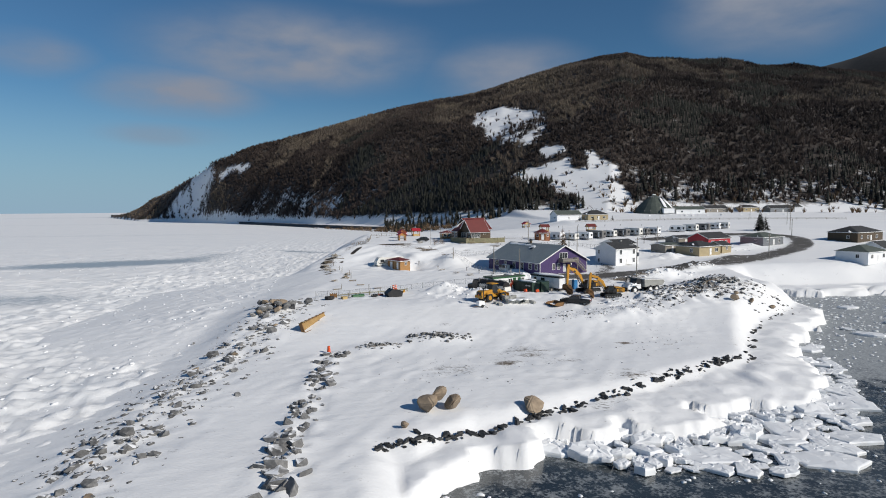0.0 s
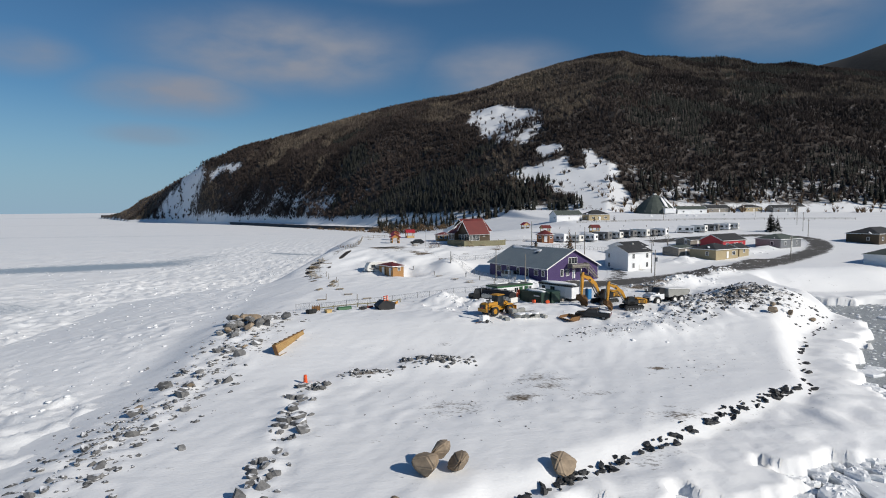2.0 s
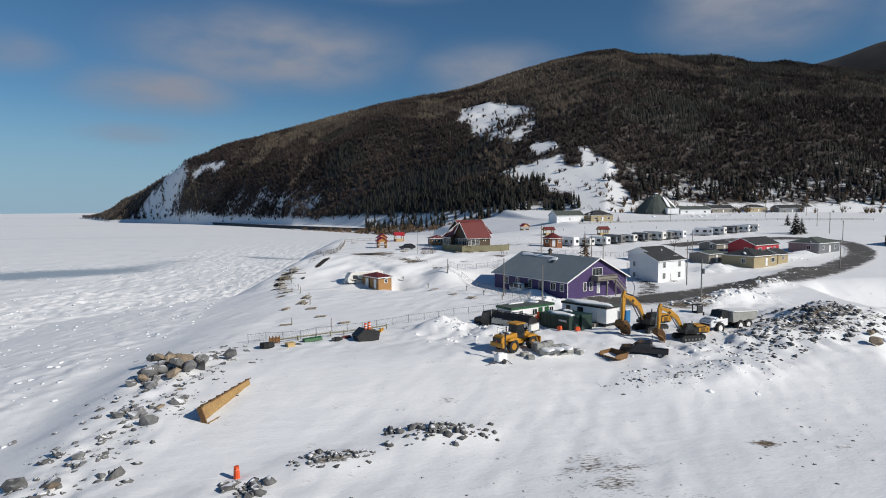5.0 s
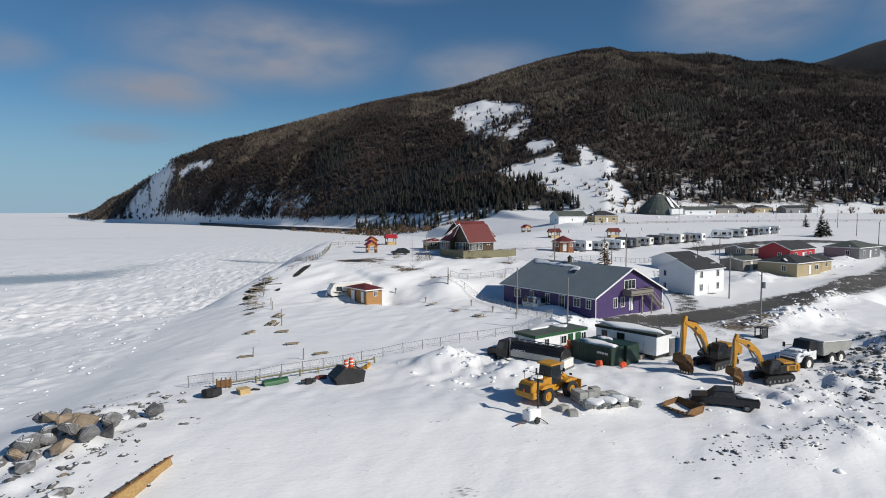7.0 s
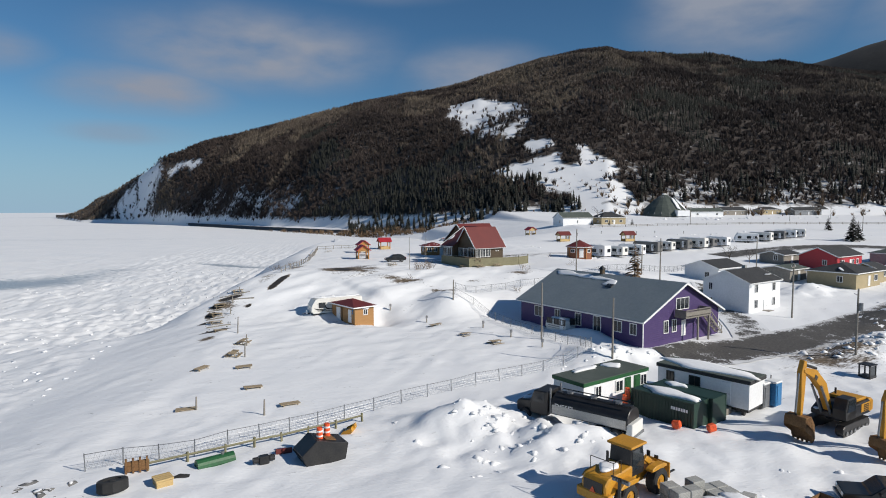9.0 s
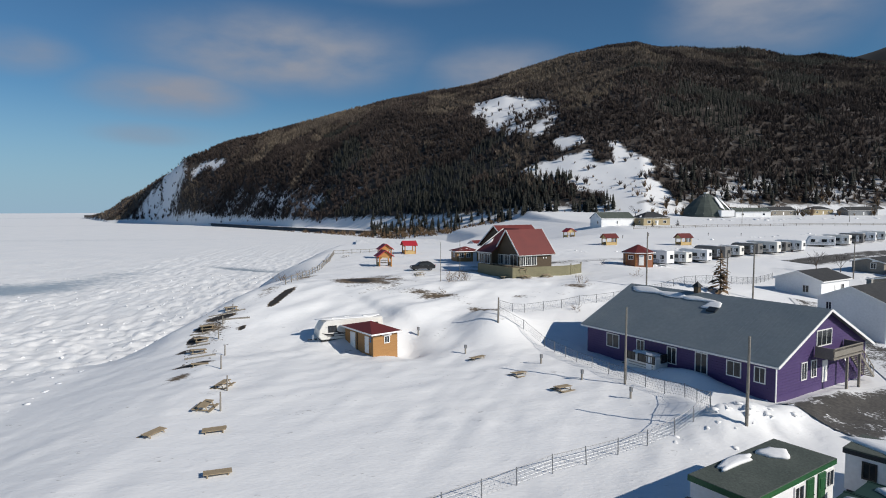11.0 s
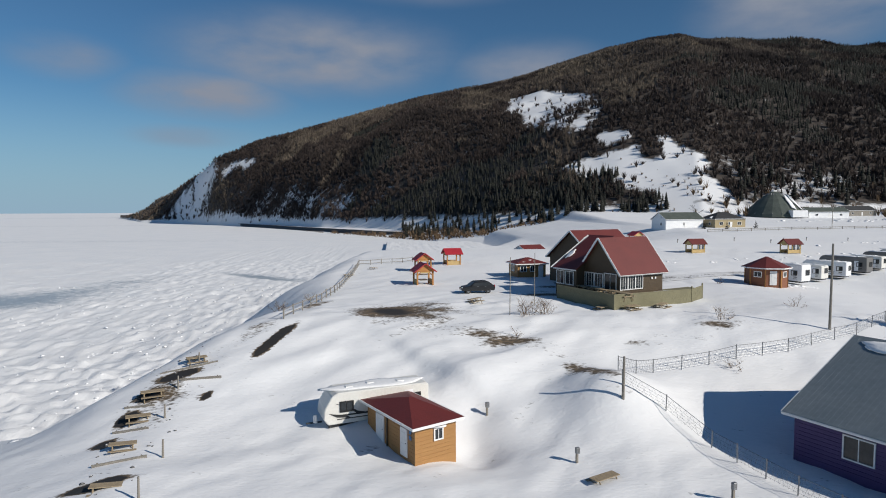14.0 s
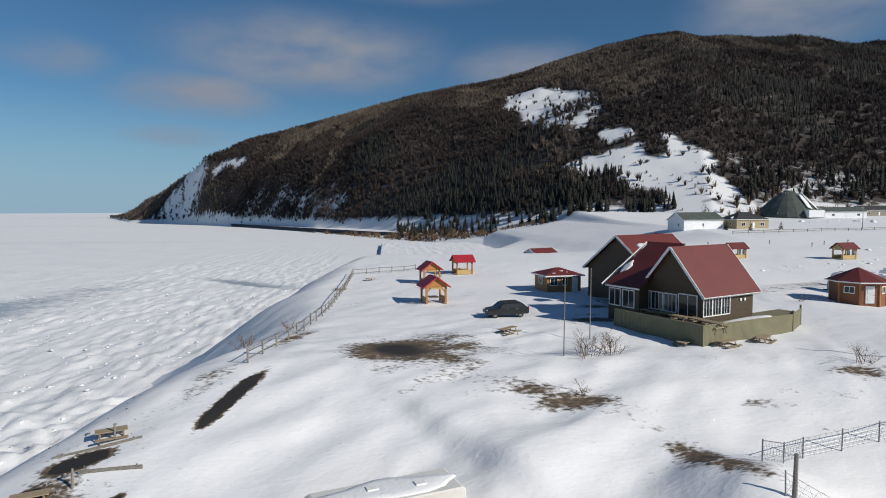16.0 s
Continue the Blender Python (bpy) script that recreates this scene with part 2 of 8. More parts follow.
SNOW, SNOW2 = (0.81, 0.815, 0.82), (0.77, 0.78, 0.795)
M = dict(
    ground=layered("wind_packed_snow", "bare", (SNOW, SNOW2), ((0.19, 0.135, 0.08), (0.07, 0.058, 0.045)), ripple=0.42, black=(0.8, 1.0), wind=(0.6, 1.25, 1), crests=0.9, patchy=(0.46, 0.66)),
    ice=layered("pack_ice", "lead", (SNOW, (0.76, 0.775, 0.79)), ((0.42, 0.47, 0.51), (0.28, 0.33, 0.37)), rough=(0.7, 0.4), ripple=0.6, scale=0.45, edge=0.45, crests=1.0, patchy=(0.2, 0.5)),
    hill=layered("wooded_slope", "bare", (SNOW, SNOW2), ((0.026, 0.020, 0.017), (0.065, 0.052, 0.043)), rough=(0.8, 0.95), scale=0.03, edge=0.5, ripple=0.5),
    # far spruce ridge: the cloud shadow over it is put into the base colour
    shaded_ridge=mat("cloud_shaded_spruce_ridge", (0.014, 0.014, 0.014), 0.95, (0.03, 0.028, 0.026), 0.02, 0.3, 0.15),
    road=layered("worn_asphalt", "bare", (SNOW2, (0.55, 0.55, 0.55)), ((0.05, 0.047, 0.044), (0.095, 0.088, 0.08)), ripple=0.15, edge=0.2),
    snow=mat("heaped_snow", SNOW, 0.75, SNOW2, 1.2, 0.5, 4, fine=0.04),
    floe=mat("floe_ice", (0.80, 0.81, 0.825), 0.6, (0.69, 0.73, 0.76), 0.5, 0.5, 3, fine=0.06),
    rock=mat("grey_rock", (0.12, 0.12, 0.122), 0.85, (0.23, 0.225, 0.215), 1.2, 0.8, 6, spread=0.45, cap=0.13),
    tanrock=mat("brown_boulder", (0.26, 0.20, 0.14), 0.85, (0.16, 0.13, 0.10), 0.8, 0.6, 5, spread=0.25),
    blackrock=mat("wet_black_rock", (0.018, 0.019, 0.021), 0.6, (0.06, 0.06, 0.06), 1.5, 0.6, 6, spread=0.3),
    purple=mat("purple_clapboard", (0.055, 0.03, 0.12), 0.6, (0.07, 0.04, 0.14), 0.8, 0.1, fine=0.1),
    tin=mat("galvanised_roof", (0.20, 0.235, 0.25), 0.45, (0.26, 0.29, 0.30), 0.3, 0.1, metal=0.25, fine=0.08),
    white=mat("white_siding", (0.78, 0.79, 0.80), 0.55, (0.70, 0.71, 0.72), 0.5, 0.08, fine=0.05),
    trim=mat("white_trim", (0.80, 0.80, 0.79), 0.5, (0.72, 0.72, 0.70), 1, 0.05, fine=0.05),
    black=mat("black_shingles", (0.025, 0.026, 0.028), 0.8, (0.05, 0.05, 0.05), 0.8, 0.3, 12),
    redroof=mat("dark_red_roof", (0.14, 0.024, 0.02), 0.6, (0.105, 0.019, 0.017), 0.5, 0.2, 8, fine=0.15),
    brightred=mat("bright_red_paint", (0.42, 0.025, 0.035), 0.5, (0.33, 0.02, 0.03), 0.7, 0.08, fine=0.1),
    brown=mat("dark_brown_boards", (0.075, 0.05, 0.026), 0.65, (0.055, 0.036, 0.02), 0.6, 0.2, 10, stretch=(1, 1, 6)),
    ochre=mat("ochre_boards", (0.36, 0.19, 0.065), 0.6, (0.30, 0.15, 0.05), 0.6, 0.15, 10, stretch=(1, 1, 6), fine=0.12),
    orange=mat("orange_stained_timber", (0.42, 0.19, 0.05), 0.6, (0.32, 0.13, 0.035), 1.5, 0.15, 12, fine=0.2),
    pine=mat("pale_yellow_boards", (0.50, 0.36, 0.16), 0.65, (0.42, 0.28, 0.11), 1.2, 0.15, 12, fine=0.15),
    deck=mat("weathered_deck_boards", (0.20, 0.185, 0.11), 0.75, (0.15, 0.14, 0.085), 0.8, 0.2, 12, fine=0.2),
    grey=mat("grey_timber", (0.24, 0.22, 0.19), 0.8, (0.16, 0.145, 0.125), 2, 0.3, 14, fine=0.3),
    tan=mat("tan_siding", (0.36, 0.29, 0.17), 0.6, (0.31, 0.25, 0.14), 0.8, 0.1, fine=0.1),
    glass=mat("dark_window_glass", (0.02, 0.025, 0.03), 0.08, (0.035, 0.04, 0.045), 0.6, 0.0),
    steel=mat("dull_steel", (0.26, 0.27, 0.28), 0.45, (0.18, 0.18, 0.19), 2, 0.1, metal=0.7),
    darkmetal=mat("black_painted_steel", (0.018, 0.018, 0.02), 0.4, (0.04, 0.038, 0.035), 1.5, 0.1, metal=0.2),
    yellow=mat("machine_yellow", (0.52, 0.25, 0.018), 0.45, (0.36, 0.17, 0.025), 0.9, 0.1, fine=0.12),
    rust=mat("rusty_steel", (0.17, 0.085, 0.035), 0.8, (0.26, 0.15, 0.06), 1.2, 0.5, 9, metal=0.2, fine=0.3),
    trough=mat("tan_painted_steel", (0.34, 0.22, 0.085), 0.7, (0.22, 0.12, 0.05), 0.9, 0.3, 9, fine=0.25),
    rubber=mat("black_rubber", (0.016, 0.016, 0.017), 0.85, (0.035, 0.035, 0.035), 2, 0.3),
    green=mat("green_trim_paint", (0.02, 0.10, 0.035), 0.5, (0.015, 0.07, 0.025), 1, 0.1),
    darkgreen=mat("dark_green_steel", (0.012, 0.035, 0.025), 0.5, (0.02, 0.05, 0.035), 0.8, 0.15, fine=0.15),
    felt=mat("green_grey_roof_felt", (0.06, 0.075, 0.065), 0.85, (0.10, 0.115, 0.10), 0.4, 0.3, 8),
    blue=mat("blue_plastic", (0.025, 0.17, 0.38), 0.45, (0.02, 0.12, 0.28), 1, 0.05),
    orangeplastic=mat("orange_plastic", (0.75, 0.10, 0.025), 0.5, (0.6, 0.08, 0.02), 1, 0.05),
    concrete=mat("grey_concrete", (0.34, 0.34, 0.32), 0.85, (0.25, 0.25, 0.235), 1.2, 0.4, 10, spread=0.15),
    bark=mat("grey_bark", (0.12, 0.095, 0.075), 0.9, (0.07, 0.055, 0.045), 2, 0.4, 15),
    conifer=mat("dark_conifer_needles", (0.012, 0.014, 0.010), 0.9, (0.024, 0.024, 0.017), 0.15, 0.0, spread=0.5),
    twig=mat("bare_winter_twigs", (0.026, 0.019, 0.017), 0.95, (0.062, 0.046, 0.039), 0.008, 0.0, 0.05, amount=1.0, spread=0.45, fine=0.35),
    birch=mat("pale_birch_twigs", (0.17, 0.135, 0.10), 0.95, (0.085, 0.066, 0.054), 0.012, 0.0, 0.05, amount=1.0, spread=0.4, fine=0.35),
    tablewood=mat("bleached_table_boards", (0.33, 0.26, 0.17), 0.75, (0.22, 0.17, 0.11), 1.5, 0.2, 12, fine=0.2),
    brush=mat("dry_brown_brush", (0.18, 0.12, 0.07), 0.95, (0.13, 0.085, 0.05), 0.3, 0.0, spread=0.4),
    carpaint=mat("dark_grey_car_paint", (0.03, 0.032, 0.035), 0.25, (0.05, 0.05, 0.052), 1, 0.0, metal=0.5, fine=0.05),
    shell=mat("grey_caravan_panel", (0.16, 0.155, 0.15), 0.4, (0.11, 0.108, 0.105), 0.7, 0.0, fine=0.05),
    cream=mat("cream_caravan_panel", (0.70, 0.69, 0.65), 0.4, (0.62, 0.61, 0.57), 0.7, 0.0, fine=0.05),
    water=layered("dark_sea_water", "slush", ((0.012, 0.016, 0.019), (0.04, 0.05, 0.055)), ((0.24, 0.26, 0.27), (0.38, 0.40, 0.41)), rough=(0.15, 0.6), ripple=0.15, scale=0.5, edge=0.6),
    alloy=mat("brushed_alloy", (0.46, 0.45, 0.42), 0.4, (0.34, 0.33, 0.31), 1.5, 0.1, metal=0.3, stretch=(1, 1, 5)),
    reddeck=mat("reddish_lodge_boards", (0.22, 0.085, 0.04), 0.65, (0.17, 0.06, 0.03), 1, 0.15, 12, fine=0.15),
)

# ---- mesh tools ----


def finish(name, me, material, parent=None, label=""):
    me.materials.append(M[material] if isinstance(material, str) else material)
    ob = new(name, me)
    if parent is not None:
        ob.parent = parent
    if label:
        ob["label"] = label
    return ob


def part(name, bm, material, parent=None, label="", smooth=False):
    bmesh.ops.recalc_face_normals(bm, faces=bm.faces)
    me = bpy.data.meshes.new(name)
    bm.to_mesh(me)
    bm.free()
    if smooth:
        me.shade_smooth()
    return finish(name, me, material, parent, label)


def box(size, at=(0, 0, 0), turn=(0, 0, 0), bevel=0.0, bm=None):
    """A block, standing on the given point."""
    bm2 = bmesh.new()
    bmesh.ops.create_cube(bm2, size=1)
    bmesh.ops.scale(bm2, vec=size, verts=bm2.verts)
    if bevel:
        bmesh.ops.bevel(bm2, geom=bm2.edges[:], offset=bevel, segments=1, affect="EDGES")
    bmesh.ops.translate(bm2, vec=(0, 0, size[2] / 2), verts=bm2.verts)
    bmesh.ops.transform(bm2, matrix=pose(*at, *turn), verts=bm2.verts)
    return merge(bm, bm2)


def merge(bm, bm2):
    if bm is None:
        return bm2
    me = bpy.data.meshes.new("joined")
    bm2.to_mesh(me)
    bm2.free()
    bm.from_mesh(me)
    bpy.data.meshes.remove(me)
    return bm


def rod(a, b, r, r2=None, sides=8, bm=None):
    """A round bar from a to b."""
    a, b = Vector(a), Vector(b)
    bm2 = bmesh.new()
    bmesh.ops.create_cone(bm2, cap_ends=True, segments=sides, radius1=r, radius2=r if r2 is None else r2, depth=(b - a).length)
    m = Matrix.Translation((a + b) / 2) @ (b - a).to_track_quat("Z", "Y").to_matrix().to_4x4()
    bmesh.ops.transform(bm2, matrix=m, verts=bm2.verts)
    return merge(bm, bm2)


def prism(outline, depth, m=None, bm=None, bevel=0.0):
    """An outline in x and z, drawn out along y from 0 to depth."""
    bm2 = bmesh.new()
    face = bm2.faces.new([bm2.verts.new((x, 0, z)) for x, z in outline])
    out = bmesh.ops.extrude_face_region(bm2, geom=[face])
    bmesh.ops.translate(bm2, vec=(0, depth, 0), verts=[v for v in out["geom"] if isinstance(v, bmesh.types.BMVert)])
    bmesh.ops.recalc_face_normals(bm2, faces=bm2.faces)
    if bevel:
        bmesh.ops.bevel(bm2, geom=bm2.edges[:], offset=bevel, segments=1, affect="EDGES")
    if m is not None:
        bmesh.ops.transform(bm2, matrix=m, verts=bm2.verts)
    return merge(bm, bm2)


def thing(name, label, category, m, group=""):
    ob = tagged(new(name), label, category, group)
    ob.empty_display_size = 0.3
    ob.matrix_basis = m
    return ob


def sheet(name, xs, ys, height, material, attribute=None, values=None):
    """A height field over the lines xs and ys."""
    X, Y = np.meshgrid(xs, ys)
    Z = height(X, Y)
    me = bpy.data.meshes.new(name)
    nx, ny = len(xs), len(ys)
    me.vertices.add(nx * ny)
    me.vertices.foreach_set("co", np.stack([X, Y, Z], -1).astype(np.float32).ravel())
    i = (np.arange(ny - 1)[:, None] * nx + np.arange(nx - 1)[None]).ravel()
    fill(me, np.stack([i, i + 1, i + nx + 1, i + nx], -1))
    if attribute:
        a = me.attributes.new(attribute, "FLOAT", "POINT")
        a.data.foreach_set("value", values(X, Y, Z).astype(np.float32).ravel())
    me.shade_smooth()
    return finish(name, me, material)


def fill(me, faces):
    k = faces.shape[1]
    me.loops.add(faces.size)
    me.loops.foreach_set("vertex_index", faces.astype(np.int32).ravel())
    me.polygons.add(len(faces))
    me.polygons.foreach_set("loop_start", np.arange(0, faces.size, k, dtype=np.int32))
    me.update(calc_edges=True)


def scatter(name, shape, places, material, label, category):
    """One joined mesh of many copies of small shapes. shape: list of (verts, tris); places: rows of kind, x, y, z, width, height, turn."""
    V, T, base = [], [], 0
    for k, (v, f) in enumerate(shape):
        p = places[places[:, 0] == k]
        if not len(p):
            continue
        c, s = np.cos(p[:, 6])[:, None], np.sin(p[:, 6])[:, None]
        x = (v[None, :, 0] * c - v[None, :, 1] * s) * p[:, 4:5] + p[:, 1:2]
        y = (v[None, :, 0] * s + v[None, :, 1] * c) * p[:, 4:5] + p[:, 2:3]
        z = v[None, :, 2] * p[:, 5:6] + p[:, 3:4]
        V.append(np.stack([x, y, z], -1).reshape(-1, 3))
        T.append((f[None] + (np.arange(len(p)) * len(v))[:, None, None] + base).reshape(-1, 3))
        base += len(p) * len(v)
    V, T = np.concatenate(V), np.concatenate(T)
    me = bpy.data.meshes.new(name)
    me.vertices.add(len(V))
    me.vertices.foreach_set("co", V.astype(np.float32).ravel())
    fill(me, T)
    return tagged(finish(name, me, material), label, category, kind="stuff")


def rock_shape(rng, points=16, rough=0.3, flat=0.7):
    """A broken angular stone of about one metre: the hull of a few random corners."""
    bm = bmesh.new()
    for _ in range(points):
        v = Vector(rng.normal(size=3)).normalized() * rng.uniform(0.5 * (1 - rough), 0.54)
        bm.verts.new((v.x, v.y, v.z * flat))
    hull = bmesh.ops.convex_hull(bm, input=bm.verts[:])
    bmesh.ops.delete(bm, geom=[v for v in hull["geom_interior"] if isinstance(v, bmesh.types.BMVert)], context="VERTS")
    return bm


def boulder_shape(rng):
    """A weathered boulder: a blocky hull with worn edges."""
    bm = rock_shape(rng, 22, 0.32, 0.9)
    bmesh.ops.dissolve_limit(bm, angle_limit=0.25, verts=bm.verts, edges=bm.edges)
    bmesh.ops.bevel(bm, geom=bm.edges[:], offset=0.045, segments=2, affect="EDGES")
    bmesh.ops.triangulate(bm, faces=bm.faces)
    return bm


def arrays(bm):
    bmesh.ops.triangulate(bm, faces=bm.faces)
    bm.verts.index_update()
    v = np.array([x.co[:] for x in bm.verts])
    f = np.array([[x.index for x in y.verts] for y in bm.faces])
    bm.free()
    return v, f


# ---- the lie of the land ----
def lattice(ix, iy, seed):
    n = (ix.astype(np.int64) * 374761393 + iy.astype(np.int64) * 668265263 + seed * 974634777) & 0x7FFFFFFF
    n = ((n ^ (n >> 13)) * 1274126177) & 0x7FFFFFFF
    return ((n ^ (n >> 16)) & 0xFFFF) / 65535.0


def vnoise(x, y, seed=0):
    """Smooth noise from 0 to 1 on a lattice of one metre."""
    x, y = np.asarray(x, float), np.asarray(y, float)
    ix, iy = np.floor(x), np.floor(y)
    u, v = x - ix, y - iy
    u, v = u * u * (3 - 2 * u), v * v * (3 - 2 * v)
    a = lattice(ix, iy, seed) * (1 - u) + lattice(ix + 1, iy, seed) * u
    b = lattice(ix, iy + 1, seed) * (1 - u) + lattice(ix + 1, iy + 1, seed) * u
    return a * (1 - v) + b * v


def fbm(x, y, seed=0, octaves=4):
    total, weight = 0.0, 0.0
    for k in range(octaves):
        total, weight = total + vnoise(x * 2**k, y * 2**k, seed + k) * 0.5**k, weight + 0.5**k
    return total / weight - 0.5


def step(v):
    v = np.clip(v, 0, 1)
    return v * v * (3 - 2 * v)


def bump(x, y, cx, cy, rx, ry, turn=0.0):
    c, s = np.cos(turn), np.sin(turn)
    u, v = ((x - cx) * c + (y - cy) * s) / rx, (-(x - cx) * s + (y - cy) * c) / ry
    return np.exp(-(u * u + v * v))


RIDGE = (20.6, 188.8, 0.599, -0.801)  # place and direction of the crest


def coast_left(y):
    return np.interp(y, (-60, 40, 68, 88, 106, 130, 155, 200, 240, 290, 325, 360, 407, 425, 470),
                     (-28, -28, -27, -25, -21, -17.5, -15, -18, -19, -11, -7, 3, 29, 50, 70))


def coast_right(x):
    return np.interp(x, (13.5, 20, 28, 38, 64, 80, 96, 106, 110, 118, 150, 340), (54.5, 60, 63.2, 67.5, 80, 102, 116, 125, 148, 155, 154.5, 152))


def ground(x, y):
    """Height of the snow over the sea."""
    x, y = np.asarray(x, float), np.asarray(y, float)
    quay = 2.9 + 3.2 * step((y - 92) / 30) + 0.7 * step((y - 130) / 45)
    knoll = quay + 5.7 * step((y - 177 + 0.1 * (x - 20)) / 24) + 0.5 * step((y - 225) / 60) - 6.5 * step((y - 285) / 110)
    shelf = np.interp(y, (100, 150, 165, 205, 270, 360, 450, 560), (5.6, 5.9, 7.0, 9.2, 13.2, 16.3, 18.2, 24))
    shelf = np.where(y > 300, shelf + (np.minimum(shelf, np.interp(x, (60, 85, 130, 200), (7, 8.5, 16.5, 60))) - shelf) * step((y - 300) / 60), shelf)
    k = step((x - 64) / 34)
    z = knoll * (1 - k) + shelf * k
    # loose heaps, drifts and hollows
    z = z + 1.3 * bump(x, y, 104, 184, 6, 3.0, 0.5) + 1.2 * bump(x, y, 136, 200, 7, 2.6, 0.6) + 1.5 * bump(x, y, 146, 205, 5, 3.0, 0.7)
    z = z + 2.7 * bump(x, y, 87, 129.5, 7, 6, 0.5) + 1.4 * bump(x, y, 74, 121, 7, 5, 0.6) + 1.6 * bump(x, y, 97, 126, 7, 5)
    z = z + 1.0 * bump(x, y, 56, 108, 9, 3.0, 0.1) + 0.9 * bump(x, y, 20.5, 98.5, 5, 2.2) + 0.6 * bump(x, y, 11, 95, 4, 2)
    z = z + 2.0 * bump(x, y, 26.5, 133, 4.2, 2.8) + 1.3 * bump(x, y, 33, 128, 4, 2.5) + 1.5 * bump(x, y, 47, 149, 5, 2.2, 0.3)
    z = z + 2.2 * bump(x, y, 83, 148, 9, 3.2, 0.35) + 1.6 * bump(x, y, 100, 162, 9, 3, 0.4) + 1.2 * bump(x, y, 122, 178, 10, 3, 0.4)
    z = z + 1.2 * bump(x, y, 24, 186, 7, 2.6, 0.5) + 2.9 * bump(x, y, 34, 181.5, 5, 4.2) - 1.2 * bump(x, y, 22.6, 178, 2.2, 3.0)
    z = z + 0.5 * fbm(x / 18, y / 18, 3) + 0.10 * fbm(x / 5, y / 5, 9)
    z = z + 1.5 * bump(x, y, 48, 122, 26, 14) * fbm(x / 9 + y / 14, y / 6, 13) + 0.5 * fbm((x + 0.5 * y) / 8, (y - 0.5 * x) / 2.6, 14, 3) * bump(x, y, 22, 190, 34, 30)
    z = z + 1.25 * bump(x, y, 48.6, 159.5, 4.6, 1.9, 1.99) + 0.8 * bump(x, y, 57.5, 152.6, 5.0, 1.6, 0.42) + 0.7 * bump(x, y, 44.5, 152.5, 3.0, 2.0, 1.2)
    lumps = (bump(x, y, 30, 131, 8, 6) + bump(x, y, 84, 128, 16, 12) + 0.6 * bump(x, y, 56, 108, 9, 3) + bump(x, y, 72, 118, 9, 6) + 0.8 * bump(x, y, 58, 116, 8, 5, 0.6) + bump(x, y, 47, 149, 6, 3) + bump(x, y, 83, 148, 11, 5, 0.35) + bump(x, y, 100, 162, 11, 5, 0.4) + bump(x, y, 104, 184, 9, 5, 0.5) + bump(x, y, 140, 202, 11, 4, 0.6)).clip(0, 1)
    z = z + (1.7 * lumps + 0.55 * bump(x, y, 40, 127, 20, 9)) * fbm(x / 1.6, y / 1.6, 21)
    z = z + 0.16 * fbm((0.6 * x + y) / 7, (x - 0.6 * y) / 1.7, 15, 3) * (0.15 + 1.1 * step((vnoise(x / 13, y / 13, 16) - 0.3) * 2)) + 0.22 * fbm(x / 1.4, y / 1.4, 17, 2) * step((vnoise(x / 9, y / 9, 18) - 0.5) * 3)
    left = x - coast_left(y) + 3 * fbm(x / 14, y / 14, 5)
    right = np.maximum(13.5 - x, (y - coast_right(x)) * 0.8) + 1.6 * fbm(x / 7, y / 7, 6)
    z = z + 1.1 * bump(x, y, 22, 192, 30, 24) * (0.1 - np.abs(fbm((x + 0.6 * y) / 10, (y - 0.6 * x) / 4.5, 24, 3)))
    # snow lying over the armour stones
    armour = (bump(left, 0 * y, 12.0, 0, 4.5, 1) + bump(x, 0 * y, 2.9, 0, 1.9, 1) * (1 - step((y - 92) / 4))) * (1 - step((y - 122) / 8))
    z = z + 1.0 * armour * (fbm(x / 1.5, y / 1.5, 23, 2) + 0.1)
    width = np.interp(y, (60, 90, 112, 130, 170, 190, 212, 300), (17, 15, 8.5, 10, 13, 14, 29, 22))
    # long wind-cut crest on the knoll behind the hut
    along, across = (x - RIDGE[0]) * RIDGE[2] + (y - RIDGE[1]) * RIDGE[3], (x - RIDGE[0]) * RIDGE[3] - (y - RIDGE[1]) * RIDGE[2] + 0.8 * fbm(x / 6, y / 6, 27)
    z = z + 0.75 * np.exp(-((along / 6.5) ** 2)) * np.where(across < 0, np.exp(across / 4.5), 1 - step(across / 1.4))
    # the drift runs out gently over the shore ice
    soft, reach = np.interp(y, (100, 128, 182, 206), (0.5, 0.93, 0.93, 0.0)), np.interp(y, (100, 128, 182, 206), (20, 40, 40, 1))
    run = ((left + reach) / (width + reach + 3)).clip(0, 1)
    run = run + 0.12 * run * (1 - run)
    bank = (1 - soft) * step((left + 1) / width) + soft * run
    # pack ice pushed up over the foot of the drift
    broken = step((2 - left + 5 * fbm(x / 9, y / 9, 68)) / 7) * step((left + 60) / 20) * step((208 - y) / 10)
    z = z + broken * (0.5 * np.abs(fbm(x / 6, y / 6, 61)) + 2.6 * (0.12 - np.abs(fbm(x / 4, y / 3, 64, 3))).clip(0, 1) + 1.0 * (fbm(x / 1.9, y / 1.9, 62, 3) + 0.1).clip(0, 1))
    out = z * bank * step((right + 1.5) / np.interp(x, (13, 60, 90), (6.2, 7.0, 13))) - 0.9 * (1 - step((left + 2 + reach) / 6)) - 0.8 * (1 - step((right + 3) / 4))
    # snowed-over ice foot along the quay
    reach = np.interp(x, (13, 18, 24, 34, 50, 70, 82, 90), (0.2, 0.4, 1.0, 2.4, 5.5, 7.0, 5, 3)) + 7 * fbm(x / 4, y / 4, 19, 3)
